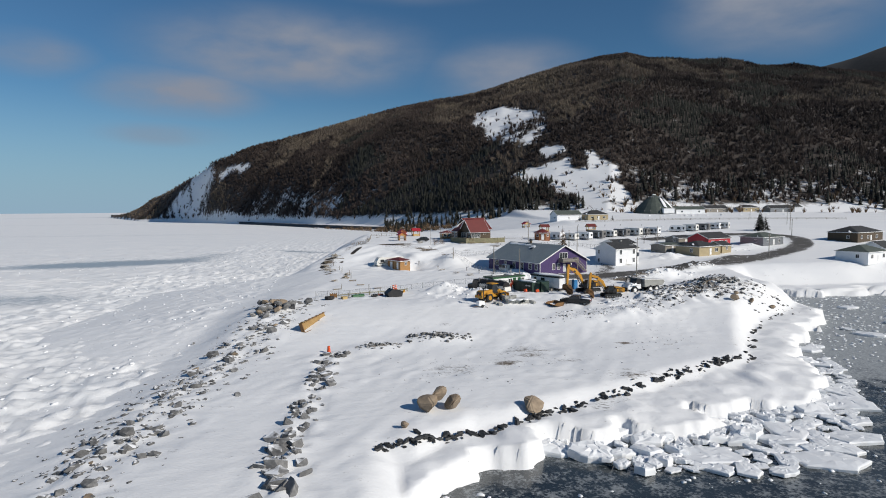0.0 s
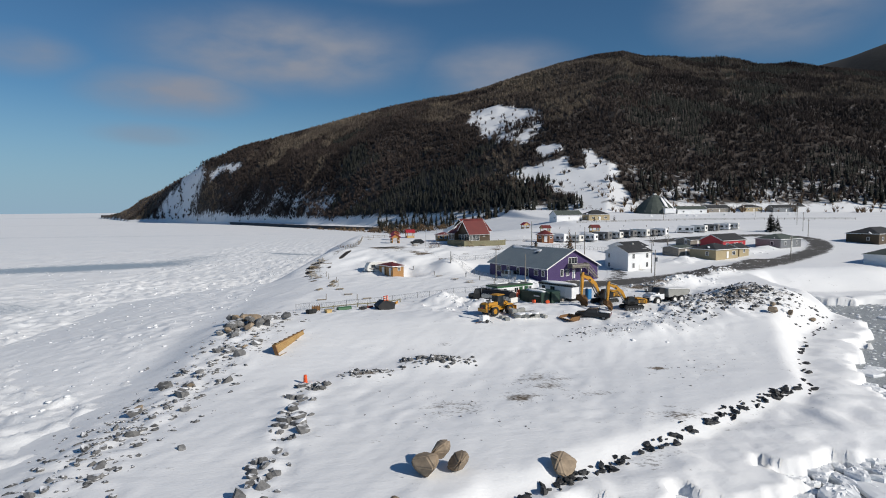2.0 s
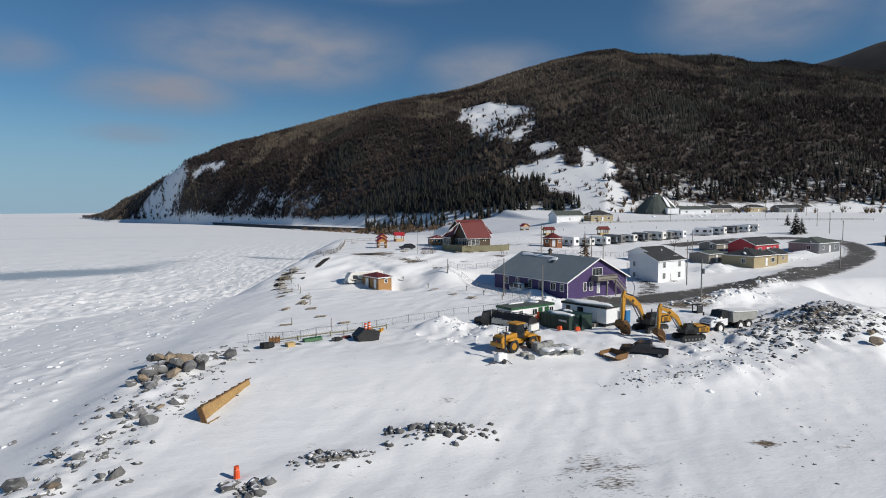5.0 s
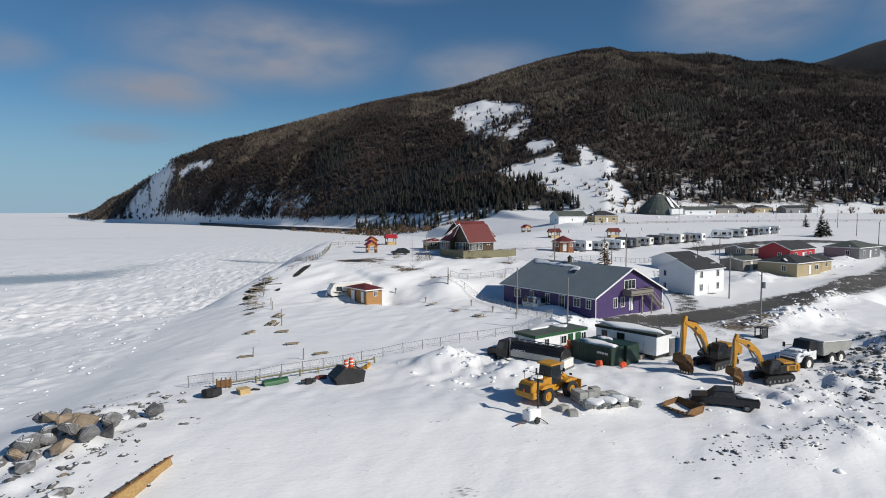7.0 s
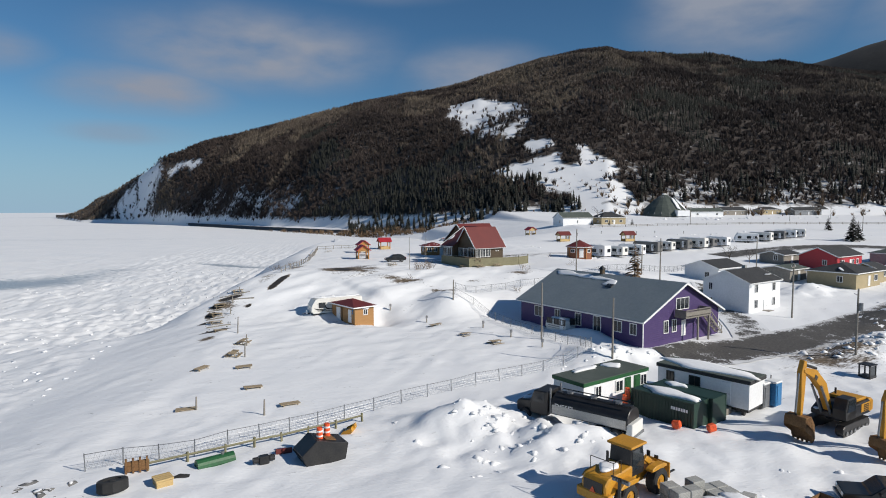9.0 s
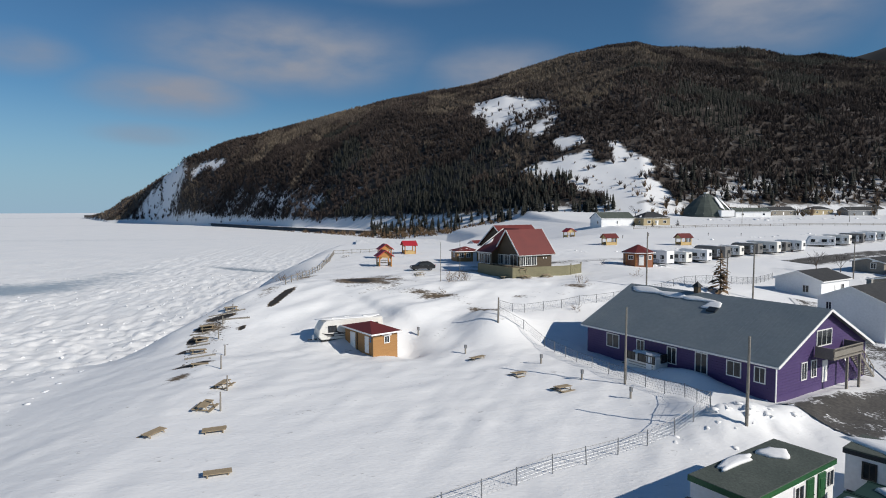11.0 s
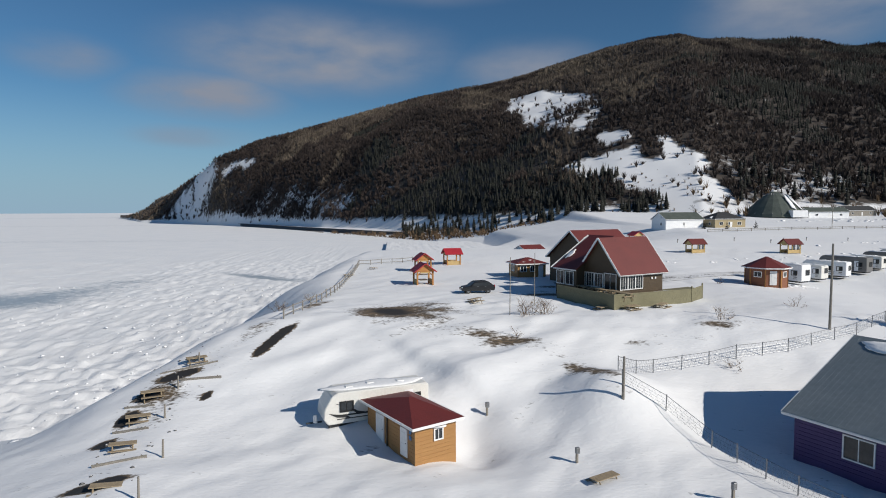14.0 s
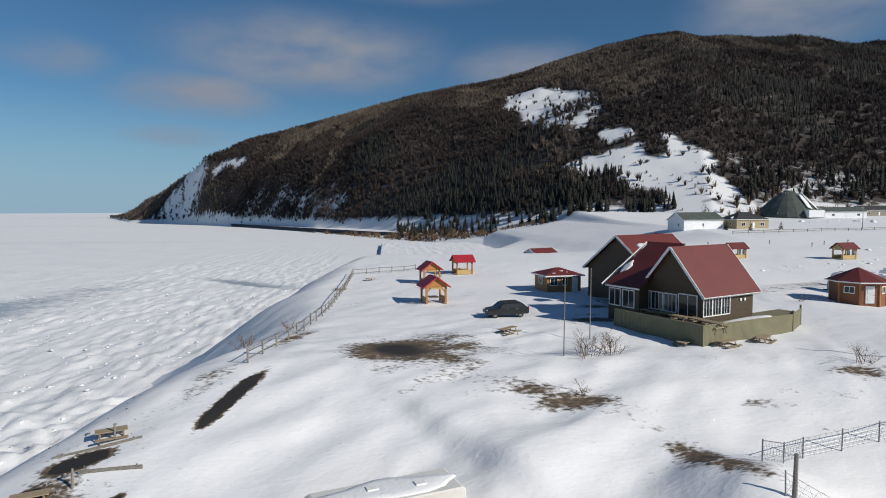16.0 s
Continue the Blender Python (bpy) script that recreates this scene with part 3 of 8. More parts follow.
    foot = 1.65 - 0.6 * step(-right / 8) + 0.6 * (fbm(x / 3.5, y / 3.5, 20, 3) + 0.14) + 0.4 * np.floor(3 * vnoise(x / 2.6, y / 2.6, 22)) / 3 - 3.2 * step((-right - reach) / 1.3)
    return np.where(x > 12, np.maximum(out, np.where(right > -40, foot, -1.0)), out)

HILL_AT = (15.0, 75.0)


def hill(bearing, r):
    """Height of the wooded hill by bearing (degrees) and distance from the spit."""
    base = np.interp(bearing, (-23, -21.3, -17, -12.4, -6, 0.8, 9.1, 15, 25, 35, 45, 70), (2300, 1620, 1260, 1035, 775, 630, 515, 480, 455, 490, 540, 700))
    foot = np.interp(bearing, (-23, 0, 9, 15, 25, 45, 70), (3, 5, 9, 16, 17, 18, 18))
    crest = np.interp(bearing, (-23, -21.6, -20.2, -18.1, -15.3, -11.3, -6, 2.4, 10.9, 19.2, 25, 33.6, 70), (2650, 2400, 2050, 1650, 1275, 1240, 1223, 1216, 1237, 1287, 1332, 1424, 1480))
    top = np.interp(bearing, (-23, -21.6, -20.2, -18.1, -15.3, -11.3, -6.5, -2.1, 2.4, 10.9, 15.4, 19.2, 22.4, 25, 27, 29.5, 33.7, 36.3, 39, 45, 70),
                    (-2, 11, 50, 85, 122, 155, 184, 212, 238, 274, 305, 331, 349, 358, 347, 344, 338, 322, 312, 280, 200))
    u = (r - base) / (crest - base)
    rise = np.where(u < 1, 0.5 * u.clip(0, 1) + 0.5 * np.sin(u.clip(0, 1) * np.pi / 2), 1 - 0.35 * (u - 1).clip(0, 3))
    z = foot + (top - foot) * rise
    x, y = HILL_AT[0] + r * np.sin(np.radians(bearing)), HILL_AT[1] + r * np.cos(np.radians(bearing))
    rough = step(u * 4) * (1 - 0.75 * step((u - 0.75) * 4))
    z = z + rough * (44 * fbm(x / 230, y / 230, 31) + 16 * fbm(x / 70, y / 70, 32))
    return np.where(u < 0, foot + u * 60, z)


def far_hill(bearing, r):
    top = np.interp(bearing, (34, 37.8, 40.2, 44.6, 46, 55, 75), (345, 366, 405, 440, 450, 500, 460))
    u = (r - 1400) / 500
    x, y = r * np.sin(np.radians(bearing)), r * np.cos(np.radians(bearing))
    return top * np.where(u < 1, np.sin(u.clip(0, 1) * np.pi / 2), 1 - 0.2 * (u - 1)) + 14 * fbm(x / 120, y / 120, 41) - 10


# outlines of the snowfields on the hill
UPPER_FIELD = [(181, 961), (198, 952), (248, 850), (240, 794), (224, 818), (203, 809), (182, 758), (166, 750), (175, 822), (171, 857), (166, 887)]
UPPER_SCRUB = [(206, 818), (246, 844), (237, 763), (212, 694), (196, 680), (181, 699), (171, 720)]
LOWER_FIELD = [(242, 618), (247, 605), (250, 584), (249, 560), (244, 536), (243, 516), (235, 504), (205, 515), (197, 540), (183, 579), (164, 606), (156, 629), (174, 624), (186, 628), (199, 626), (209, 610), (220, 597), (231, 599)]
UPPER_STRIP = [(199, 654), (208, 655), (220, 642), (214, 625), (203, 638)]
CHUTE = [(-328, 1309), (-312, 1274), (-337, 1308), (-345, 1300), (-366, 1306), (-504, 1506), (-475, 1510), (-429, 1466), (-398, 1447)]
LEDGE = [(-292, 1271), (-277, 1269), (-227, 1223), (-227, 1215), (-262, 1239), (-284, 1254)]


def within(x, y, outline):
    """Distance inside an outline, in metres; below 0 outside."""
    far, odd = np.full(np.shape(x), 1e9), np.zeros(np.shape(x), bool)
    for (ax, ay), (bx, by) in zip(outline, outline[1:] + outline[:1]):
        ux, uy = bx - ax, by - ay
        k = (((x - ax) * ux + (y - ay) * uy) / (ux * ux + uy * uy)).clip(0, 1)
        far = np.minimum(far, np.hypot(x - ax - k * ux, y - ay - k * uy))
        if uy:
            odd ^= ((ay > y) != (by > y)) & (x < ax + ux * (y - ay) / uy)
    return np.where(odd, far, -far)


def clearing(x, y):
    """How open the slope is: 1 on the snowfields, 0 in the wood."""
    b, r = np.degrees(np.arctan2(x - HILL_AT[0], y - HILL_AT[1])), np.hypot(x - HILL_AT[0], y - HILL_AT[1])
    base = np.interp(b, (-23, -21.3, -17, -12.4, -6, 0.8, 9.1, 15, 25, 35, 45, 70), (2300, 1620, 1260, 1035, 775, 630, 515, 480, 455, 490, 540, 700))
    fine = 1.2 * fbm(x / 9, y / 9, 54)
    wx, wy = x + 16 * fbm(x / 22, y / 22, 51), y + 34 * fbm(x / 22, y / 22, 52)
    fields = [0.5 + within(wx, wy, f) / soft + k * fine for f, soft, k in ((UPPER_FIELD, 16, 0.5), (LOWER_FIELD, 9, 0.3), (UPPER_STRIP, 8, 0.2), (LEDGE, 14, 0.2))]
    fields.append((0.5 + within(wx, wy, UPPER_SCRUB) / 20).clip(0, 0.5) * (1 + 2.5 * fine))
    fields.append((0.75 + within(x, y, CHUTE) / 40).clip(0, 1) * (0.92 + 3.8 * fbm(b * 2.6 + r / 420, r / 900, 53)))
    glints = (fbm(x / 34, y / 34, 56) * 2.2 + fine - 0.72).clip(0, 0.8) * (1 - step((r - base - 150) / 500))
    # snow showing between the trunks low on the landward slope, and dusted on the bank above the shore
    sparse = 0.30 * step((b - 21) / 6) * (1 - step((r - base - 10) / 170)) * (0.5 + vnoise(x / 40, y / 40, 58))
    dust = 0.42 * bump(b, r - base, -6.5, 45, 5.5, 55) * (0.6 + 2.2 * fbm(x / 22, y / 22, 59))
    shore = 1 - step((r - base - 4) / np.interp(b, (-8, 0), (18, 34)))
    return np.maximum.reduce(fields + [glints, sparse, dust, shore]).clip(0, 1)


def bare(x, y, z):
    """Where the wind has left the soil open."""
    v = 0.82 * bump(x, y, 19.0, 202.2, 5.4, 5.2, -0.2) + 0.55 * bump(x, y, 15, 203, 3, 3) + 0.8 * bump(x, y, 27.5, 192.2, 5.5, 1.6, -0.5) + 0.95 * bump(x, y, 33.2, 184.5, 3.5, 1.2, -1.2)
    v = v + 5 * bump(x, y, 5.1, 195.4, 2.6, 0.42, 1.14) + 5 * bump(x, y, -1.8, 174.1, 1.3, 0.5, 0.3) + 4 * bump(x, y, -4.7, 181.3, 0.6, 0.5) + 4 * bump(x, y, -4.6, 184.9, 0.6, 0.7) + 4 * bump(x, y, 1.0, 187.0, 0.4, 0.3) + 4.0 * bump(x, y, -4.2, 188.0, 0.6, 0.5) + 5 * bump(x, y, -2.4, 190.6, 1.2, 0.5, 0.2) + 0.5 * bump(x, y, 3, 198, 2.2, 1.6, 0.8) + 0.8 * bump(x, y, -2, 169.5, 1.8, 1.0, 1.2) + 0.8 * bump(x, y, 7.4, 208, 2.6, 0.8, 1.0)
    v = v + 0.75 * bump(x, y, 50, 194, 2.8, 1.1) + 0.55 * bump(x, y, 40, 191, 1.4, 0.5) + 0.8 * bump(x, y, 22, 240, 2.2, 1.2)
    v = v + 0.62 * bump(x, y, 28, 84, 2.2, 1.6) + 0.5 * bump(x, y, 37, 84, 3, 1.0) + 0.8 * bump(x, y, 49, 93, 1.2, 0.9) + 0.45 * bump(x, y, 55, 91, 2, 0.8) + 0.55 * bump(x, y, 36, 68.5, 2.4, 0.9, 0.4)
    v = v + 0.75 * bump(x, y, 10.8, 95.2, 2.4, 1.1) + 0.55 * bump(x, y, 22, 106, 1.3, 0.6) + 0.42 * bump(x, y, 20, 82, 4, 3) + 0.4 * bump(x, y, 33, 90, 4, 6) + 0.5 * bump(x, y, 42, 76, 4, 2)
    v = v + 0.5 * bump(x, y, -3, 187, 2.5, 4) + 0.75 * bump(x, y, 44, 222, 9, 1.2, 0.1) + 0.8 * bump(x, y, 36, 213, 4, 2.2, 0.1) + 0.75 * bump(x, y, 66, 232, 12, 0.9, 0.25)
    v = v + 0.62 * bump(x, y, 84, 127, 9, 6) + 0.55 * bump(x, y, 75, 121, 7, 4) + 0.8 * bump(x, y, 74, 146, 8, 4, 0.4)
    return v


dense = lambda a, b, s: np.arange(a, b, s)  # noqa: E731
xs = np.concatenate([dense(-75, -60, 1.5), dense(-60, 70, 0.5), dense(70, 130, 0.8), dense(130, 200, 2.5), dense(200, 460, 8), dense(460, 900, 40)])
ys = np.concatenate([dense(-120, 30, 6), dense(30, 140, 0.5), dense(140, 215, 0.55), dense(215, 280, 1.0), dense(280, 420, 3), dense(420, 560, 8)])
tagged(sheet("ground", xs, ys, ground, "ground", "bare", bare), "wind-packed snow over the spit with bare brown patches", "snowy ground", kind="structure")


def ice_height(x, y):
    near = 1 - step((np.hypot(x + 20, y - 120) - 150) / 350)
    shore = bump(x, 0 * y, coast_left(y), 0, 14, 1)
    ridges = np.abs(fbm(x / 7, y / 7, 61)) * 1.9 + 0.6 * fbm(x / 1.6, y / 2.2, 63, 2) + 1.2 * (0.12 - np.abs(fbm(x / 4, y / 3, 64, 3))).clip(0, 1) * 4
    lumps = (fbm(x / 2.2, y / 2.2, 62, 3) + 0.16).clip(0, 1)
    z = 0.12 + near * (0.62 + 0.2 * shore) * (ridges + 1.5 * lumps) * (1 - 0.85 * step(lead(x, y, 0) * 1.6))
    z = np.where((x > 12) & (y < 175), -1.0, z)
    return z + 15.0 * step((y - 1500) / 3600) + 0.4 * shore


def lead(x, y, z):
    """Thin dark ice and open leads in the pack."""
    v = 0.7 * bump(x, y, -88, 178, 28, 12, -0.1) + 1.25 * bump(x, y, -112, 292, 46, 20, 0.25) + 0.6 * bump(x, y, -72, 340, 13, 34, -0.3)
    v = v + 1.1 * bump(x, y, -30, 352, 27, 4.5, -0.78) + 0.45 * bump(x, y, -300, 640, 330, 30, -0.05) + 0.4 * bump(x, y, -500, 1200, 500, 60) + 0.5 * bump(x, y, -900, 2400, 900, 160)
    return v + 0.16 * fbm(x / 40, y / 16, 65) + 0.3 * fbm(x / 11, y / 8, 67) - 0.14


ix = np.concatenate([-np.geomspace(5000, 240, 60), dense(-235, -75, 2.2), dense(-75, -8, 0.6), dense(-8, 120, 6)])
iy = np.concatenate([dense(-300, 40, 12), dense(40, 230, 0.75), dense(230, 420, 2.2), np.geomspace(420, 4985, 110)])
tagged(sheet("sea_ice", ix, iy, ice_height, "ice", "lead", lead), "rough white pack ice with grey leads on the sea", "sea ice", kind="structure")
wx, wy = np.r_[np.arange(13.0, 160, 2), 200, 300, 900], np.r_[-300.0, -100, np.arange(0, 162, 2)]
tagged(sheet("bay_water", wx, wy, lambda x, y: 0 * x - 0.12, "water", "slush", lambda x, y, z: 0.95 * step((y - 84) / 14) + 0.5 * step((y - np.interp(x, (13, 21, 29, 37, 50, 61, 74), (57, 62, 62, 58, 57, 63, 76))) / 5) + 0.25 * fbm(x / 12, y / 12, 66) + 0.28), "dark open sea water in the bay between floes", "water", kind="structure")


def polar(name, bearings, rs, height, label, material="hill"):
    B, R = np.meshgrid(bearings, rs)
    X, Y = HILL_AT[0] + R * np.sin(np.radians(B)), HILL_AT[1] + R * np.cos(np.radians(B))
    Z = height(B, R)
    me = bpy.data.meshes.new(name)
    me.vertices.add(X.size)
    me.vertices.foreach_set("co", np.stack([X, Y, Z], -1).astype(np.float32).ravel())
    nx = len(bearings)
    i = (np.arange(len(rs) - 1)[:, None] * nx + np.arange(nx - 1)[None]).ravel()
    fill(me, np.stack([i, i + 1, i + nx + 1, i + nx], -1))
    a = me.attributes.new("bare", "FLOAT", "POINT")
    a.data.foreach_set("value", (1.05 - 1.3 * clearing(X, Y)).astype(np.float32).ravel())
    me.shade_smooth()
    return tagged(finish(name, me, material), label, "hill", kind="structure")


polar("hill", np.linspace(-23, 70, 420), np.concatenate([np.geomspace(420, 1500, 170), np.geomspace(1520, 2600, 30)]), hill, "long wooded hill with snowy clearings above the shore")
# the far ridge takes the colour darkened for cloud shade
polar("far_hill", np.linspace(34, 75, 120), np.linspace(1400, 2400, 40), far_hill, "wooded ridge behind the main hill, cloud shade painted into its colour", "shaded_ridge")

# ---- woods ----
rng = np.random.default_rng(7)


def conifer_shape(layers, sides, seed):
    r = np.random.default_rng(seed)
    bm = bmesh.new()
    for k in range(layers):
        z0, z1 = 0.08 + 0.86 * k / layers, 0.08 + 0.86 * (k + 1.55) / layers
        w = 0.5 * (1 - 0.86 * k / layers)
        ring = [bm.verts.new((w * r.uniform(0.65, 1.15) * math.cos(a), w * r.uniform(0.65, 1.15) * math.sin(a), z0 + r.uniform(-0.03, 0.03))) for a in np.linspace(0, 2 * np.pi, sides, endpoint=False)]
        tip = bm.verts.new((r.uniform(-0.02, 0.02), r.uniform(-0.02, 0.02), min(z1, 1)))
        for i in range(sides):
            bm.faces.new((ring[i], ring[(i + 1) % sides], tip))
    return arrays(bm)


def bare_shape(stems, seed, spread=0.5):
    """A leafless crown: a fan of thin blades."""
    r = np.random.default_rng(seed)
    V, T = [], []
    for _ in range(stems):
        a, lean, h = r.uniform(0, 6.28), r.uniform(0.05, spread), r.uniform(0.6, 1.0)
        low = r.uniform(0, 0.45)
        side = r.uniform(0, 3.14)
        w = 0.065
        b = len(V)
        cx, cy = math.cos(a) * lean, math.sin(a) * lean
        V += [(cx * low * 0.6 - w * math.cos(side), cy * low * 0.6 - w * math.sin(side), low * 0.7), (cx * low * 0.6 + w * math.cos(side), cy * low * 0.6 + w * math.sin(side), low * 0.7), (cx, cy, h)]
        T.append((b, b + 1, b + 2))
    return np.array(V), np.array(T)


def wood(count, low, high, seed, near=400, far=1450, bearings=(-22.5, 60)):
    """Places on the slope for a number of trees, thinned by the clearings."""
    r = np.random.default_rng(seed)
    b = r.uniform(*bearings, count)
    d = np.sqrt(r.uniform(near**2, far**2, count))
    b = np.where(r.random(count) < 0.12, r.uniform(-22, 0, count), b)
    d = np.where((b < -12) & (r.random(count) < 0.5), r.uniform(900, 2300, count), d)
    x, y = HILL_AT[0] + d * np.sin(np.radians(b)), HILL_AT[1] + d * np.cos(np.radians(b))
    z = hill(b, d)
    keep = ((clearing(x, y) < r.random(count) * 0.55 + 0.03) | (r.random(count) < 0.05)) & (z > np.interp(b, (-8, -4, 0, 9, 12, 20, 60), (4, 8, 13, 19, 19, 30, 24)))
    return np.stack([r.integers(0, 3, count), x, y, z - 0.4, r.uniform(0.32, 0.5, count) * 10, r.uniform(low, high, count), r.uniform(0, 6.28, count)], -1)[keep], b[keep], d[keep]


trees, tb, td = wood(125000, 4, 9.5, 11)
tx, ty = trees[:, 1], trees[:, 2]
up = (td - np.interp(tb, (-21, -12, 0, 9, 25, 60), (1500, 1035, 630, 515, 455, 650))) / 700
mixture = fbm(tx / 120, ty / 120, 71) + 0.5 * fbm(tx / 30, ty / 30, 72)
shade = bump(tb, td, 5, 640, 11, 110) + 0.7 * bump(tb, td, 18, 700, 3, 60) + 0.6 * bump(tb, td, 24, 1260, 7, 110)  # stands of spruce above the shore and on the top
leafless = mixture > -0.16 - 0.10 * step((td - 500) / 300) + 0.08 * shade
pale = leafless & (fbm(tx / 75, ty / 150, 73, 3) + 0.35 * fbm(tx / 20, ty / 20, 74) + 0.16 * step(up * 1.6) - 0.10 * step((tb - 20) / 10) - 0.05 > 0.1)
dark = leafless & ~pale
scatter("leafless_wood", [bare_shape(16, s) for s in (1, 2, 3)], trees[dark] * (1, 1, 1, 1, 1.4, 0.9, 1), "twig", "dark brown leafless wood covering the hillside", "forest")
scatter("birch_wood", [bare_shape(16, s) for s in (4, 5, 6)], trees[pale] * (1, 1, 1, 1, 1.3, 1.0, 1), "birch", "pale grey-brown leafless birch stands on the hillside", "forest")
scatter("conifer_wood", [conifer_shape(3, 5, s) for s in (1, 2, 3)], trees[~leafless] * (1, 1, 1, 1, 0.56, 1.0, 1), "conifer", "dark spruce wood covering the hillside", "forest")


def gz(x, y, dz=0.0):
    return float(ground(x, y)) + dz


def face(which, length, depth):
    """From a wall's own x, z to the house: the wall's outside looks along its -y."""
    return {"f": pose(0, -depth / 2, 0), "b": pose(0, depth / 2, 0, 0, 0, 180), "l": pose(-length / 2, 0, 0, 0, 0, -90), "r": pose(length / 2, 0, 0, 0, 0, 90)}[which]


def window(parent, m, x, z, w, h, bars=1, frame_mat="trim", name="window", cross=0):
    """A framed pane set on a wall, sill height z, with upright bars."""
    bm, t = bmesh.new(), 0.09
    loops = []
    for grow, y in ((t, 0.04), (t, -0.08), (0, -0.08), (0, 0.04)):
        a, c = w / 2 + grow, (z - grow, z + h + grow)
        loops.append([bm.verts.new(p) for p in ((x - a, y, c[0]), (x + a, y, c[0]), (x + a, y, c[1]), (x - a, y, c[1]))])
    for a, b in zip(loops, loops[1:] + loops[:1]):
        for k in range(4):
            bm.faces.new((a[k], a[(k + 1) % 4], b[(k + 1) % 4], b[k]))
    bmesh.ops.recalc_face_normals(bm, faces=bm.faces)
    bmesh.ops.transform(bm, matrix=m, verts=bm.verts)
    ob = part(name, bm, frame_mat, parent)
    pieces = [("pane", (w, 0.03, h), (x, -0.015, z), "glass")]
    pieces += [("glazing_bar", (0.05, 0.08, h), (x - w / 2 + w * (k + 1) / (bars + 1), -0.02, z), frame_mat) for k in range(bars)]
    pieces += [("glazing_bar", (w, 0.08, 0.05), (x, -0.02, z + h * (k + 1) / (cross + 1)), frame_mat) for k in range(cross)]
    for kind, size, at, material in pieces:
        piece = box(size, at)
        bmesh.ops.transform(piece, matrix=m, verts=piece.verts)
        part(kind, piece, material, ob, "dark reflecting glass" if kind == "pane" else "")
    return ob


def door(parent, m, x, z, w=0.95, h=2.05, material="trim", label="white door"):
    bm = box((w, 0.1, h), (x, -0.03, z), bevel=0.02)
    for k in (0.15, 0.55):
        bm = box((w * 0.6, 0.03, h * 0.3), (x, -0.09, z + h * k), bevel=0.01, bm=bm)
    bmesh.ops.transform(bm, matrix=m, verts=bm.verts)
    ob = part("door", bm, material, parent, label)
    knob = rod((x + w * 0.38, -0.14, z + 1.0), (x + w * 0.38, -0.07, z + 1.0), 0.03)
    bmesh.ops.transform(knob, matrix=m, verts=knob.verts)
    part("handle", knob, "steel", ob)
    return ob


def gable_walls(parent, L, W, h, rise, material, sink=1.0, m=None):
    bm = prism([(-W / 2, -sink), (W / 2, -sink), (W / 2, h), (0, h + rise), (-W / 2, h)], L, pose(-L / 2, 0, 0, 0, 0, -90) @ pose(0, 0, 0))
    if m is not None:
        bmesh.ops.transform(bm, matrix=m, verts=bm.verts)
    return part("wall", bm, material, parent)


def gable_roof(parent, L, W, h, rise, material, over=0.4, thick=0.14, m=None, trim="trim", ends=(1, 1)):
    """Two slopes along x, with barge boards at the gable ends."""
    m = m or Matrix()
    slope = math.atan2(rise, W / 2)
    run = (W / 2 + over) / math.cos(slope)
    for side in (1, -1):
        bm = box((L + over * (ends[0] + ends[1]), run, thick), (over * (ends[1] - ends[0]) / 2, 0, 0))
        bmesh.ops.translate(bm, vec=(0, -run / 2, 0), verts=bm.verts)
        bmesh.ops.transform(bm, matrix=m @ pose(0, 0, h + rise + 0.02, 0, 0, 0 if side == 1 else 180) @ pose(0, 0, 0, math.degrees(slope)), verts=bm.verts)
        part("roof_slope", bm, material, parent)
        for k, e in enumerate((-1, 1)):
            if ends[k] and trim:
                bm = box((0.06, run, 0.24), (0, -run / 2, -0.08))
                bmesh.ops.transform(bm, matrix=m @ pose(e * (L / 2 + over + 0.03), 0, h + rise, 0, 0, 0) @ pose(0, 0, 0, 0, 0, 0 if side == 1 else 180) @ pose(0, 0, 0, math.degrees(slope)), verts=bm.verts)
                part("barge_board", bm, trim, parent)
        if trim:
            bm = box((L + over * (ends[0] + ends[1]), 0.05, 0.2), (over * (ends[1] - ends[0]) / 2, -run - 0.02, -0.07))
            bmesh.ops.transform(bm, matrix=m @ pose(0, 0, h + rise, 0, 0, 0 if side == 1 else 180) @ pose(0, 0, 0, math.degrees(slope)), verts=bm.verts)
            part("fascia", bm, trim, parent)


def hip_roof(parent, L, W, h, rise, material, over=0.35, ridge=None, trim="trim"):
    ridge = max(L - W, 0.3) if ridge is None else ridge
    a, b, r = L / 2 + over, W / 2 + over, ridge / 2
    bm = bmesh.new()
    low = [bm.verts.new((x, y, h)) for x, y in ((-a, -b), (a, -b), (a, b), (-a, b))]
    up = [bm.verts.new((x, y, h + 0.12)) for x, y in ((-a, -b), (a, -b), (a, b), (-a, b))]
    t0, t1 = bm.verts.new((-r, 0, h + rise)), bm.verts.new((r, 0, h + rise))
    bm.faces.new(low)
    for i in range(4):
        bm.faces.new((low[i], low[(i + 1) % 4], up[(i + 1) % 4], up[i]))
    bm.faces.new((up[0], up[1], t1, t0))
    bm.faces.new((up[1], up[2], t1))
    bm.faces.new((up[2], up[3], t0, t1))
    bm.faces.new((up[3], up[0], t0))
    part("roof", bm, material, parent)
    if trim:
        bm = None
        for size, at in (((2 * a + 0.1, 0.05, 0.18), (0, -b - 0.03, h - 0.05)), ((2 * a + 0.1, 0.05, 0.18), (0, b + 0.03, h - 0.05)), ((0.05, 2 * b, 0.18), (-a - 0.03, 0, h - 0.05)), ((0.05, 2 * b, 0.18), (a + 0.03, 0, h - 0.05))):
            bm = box(size, at, bm=bm)
        part("fascia", bm, trim, parent)


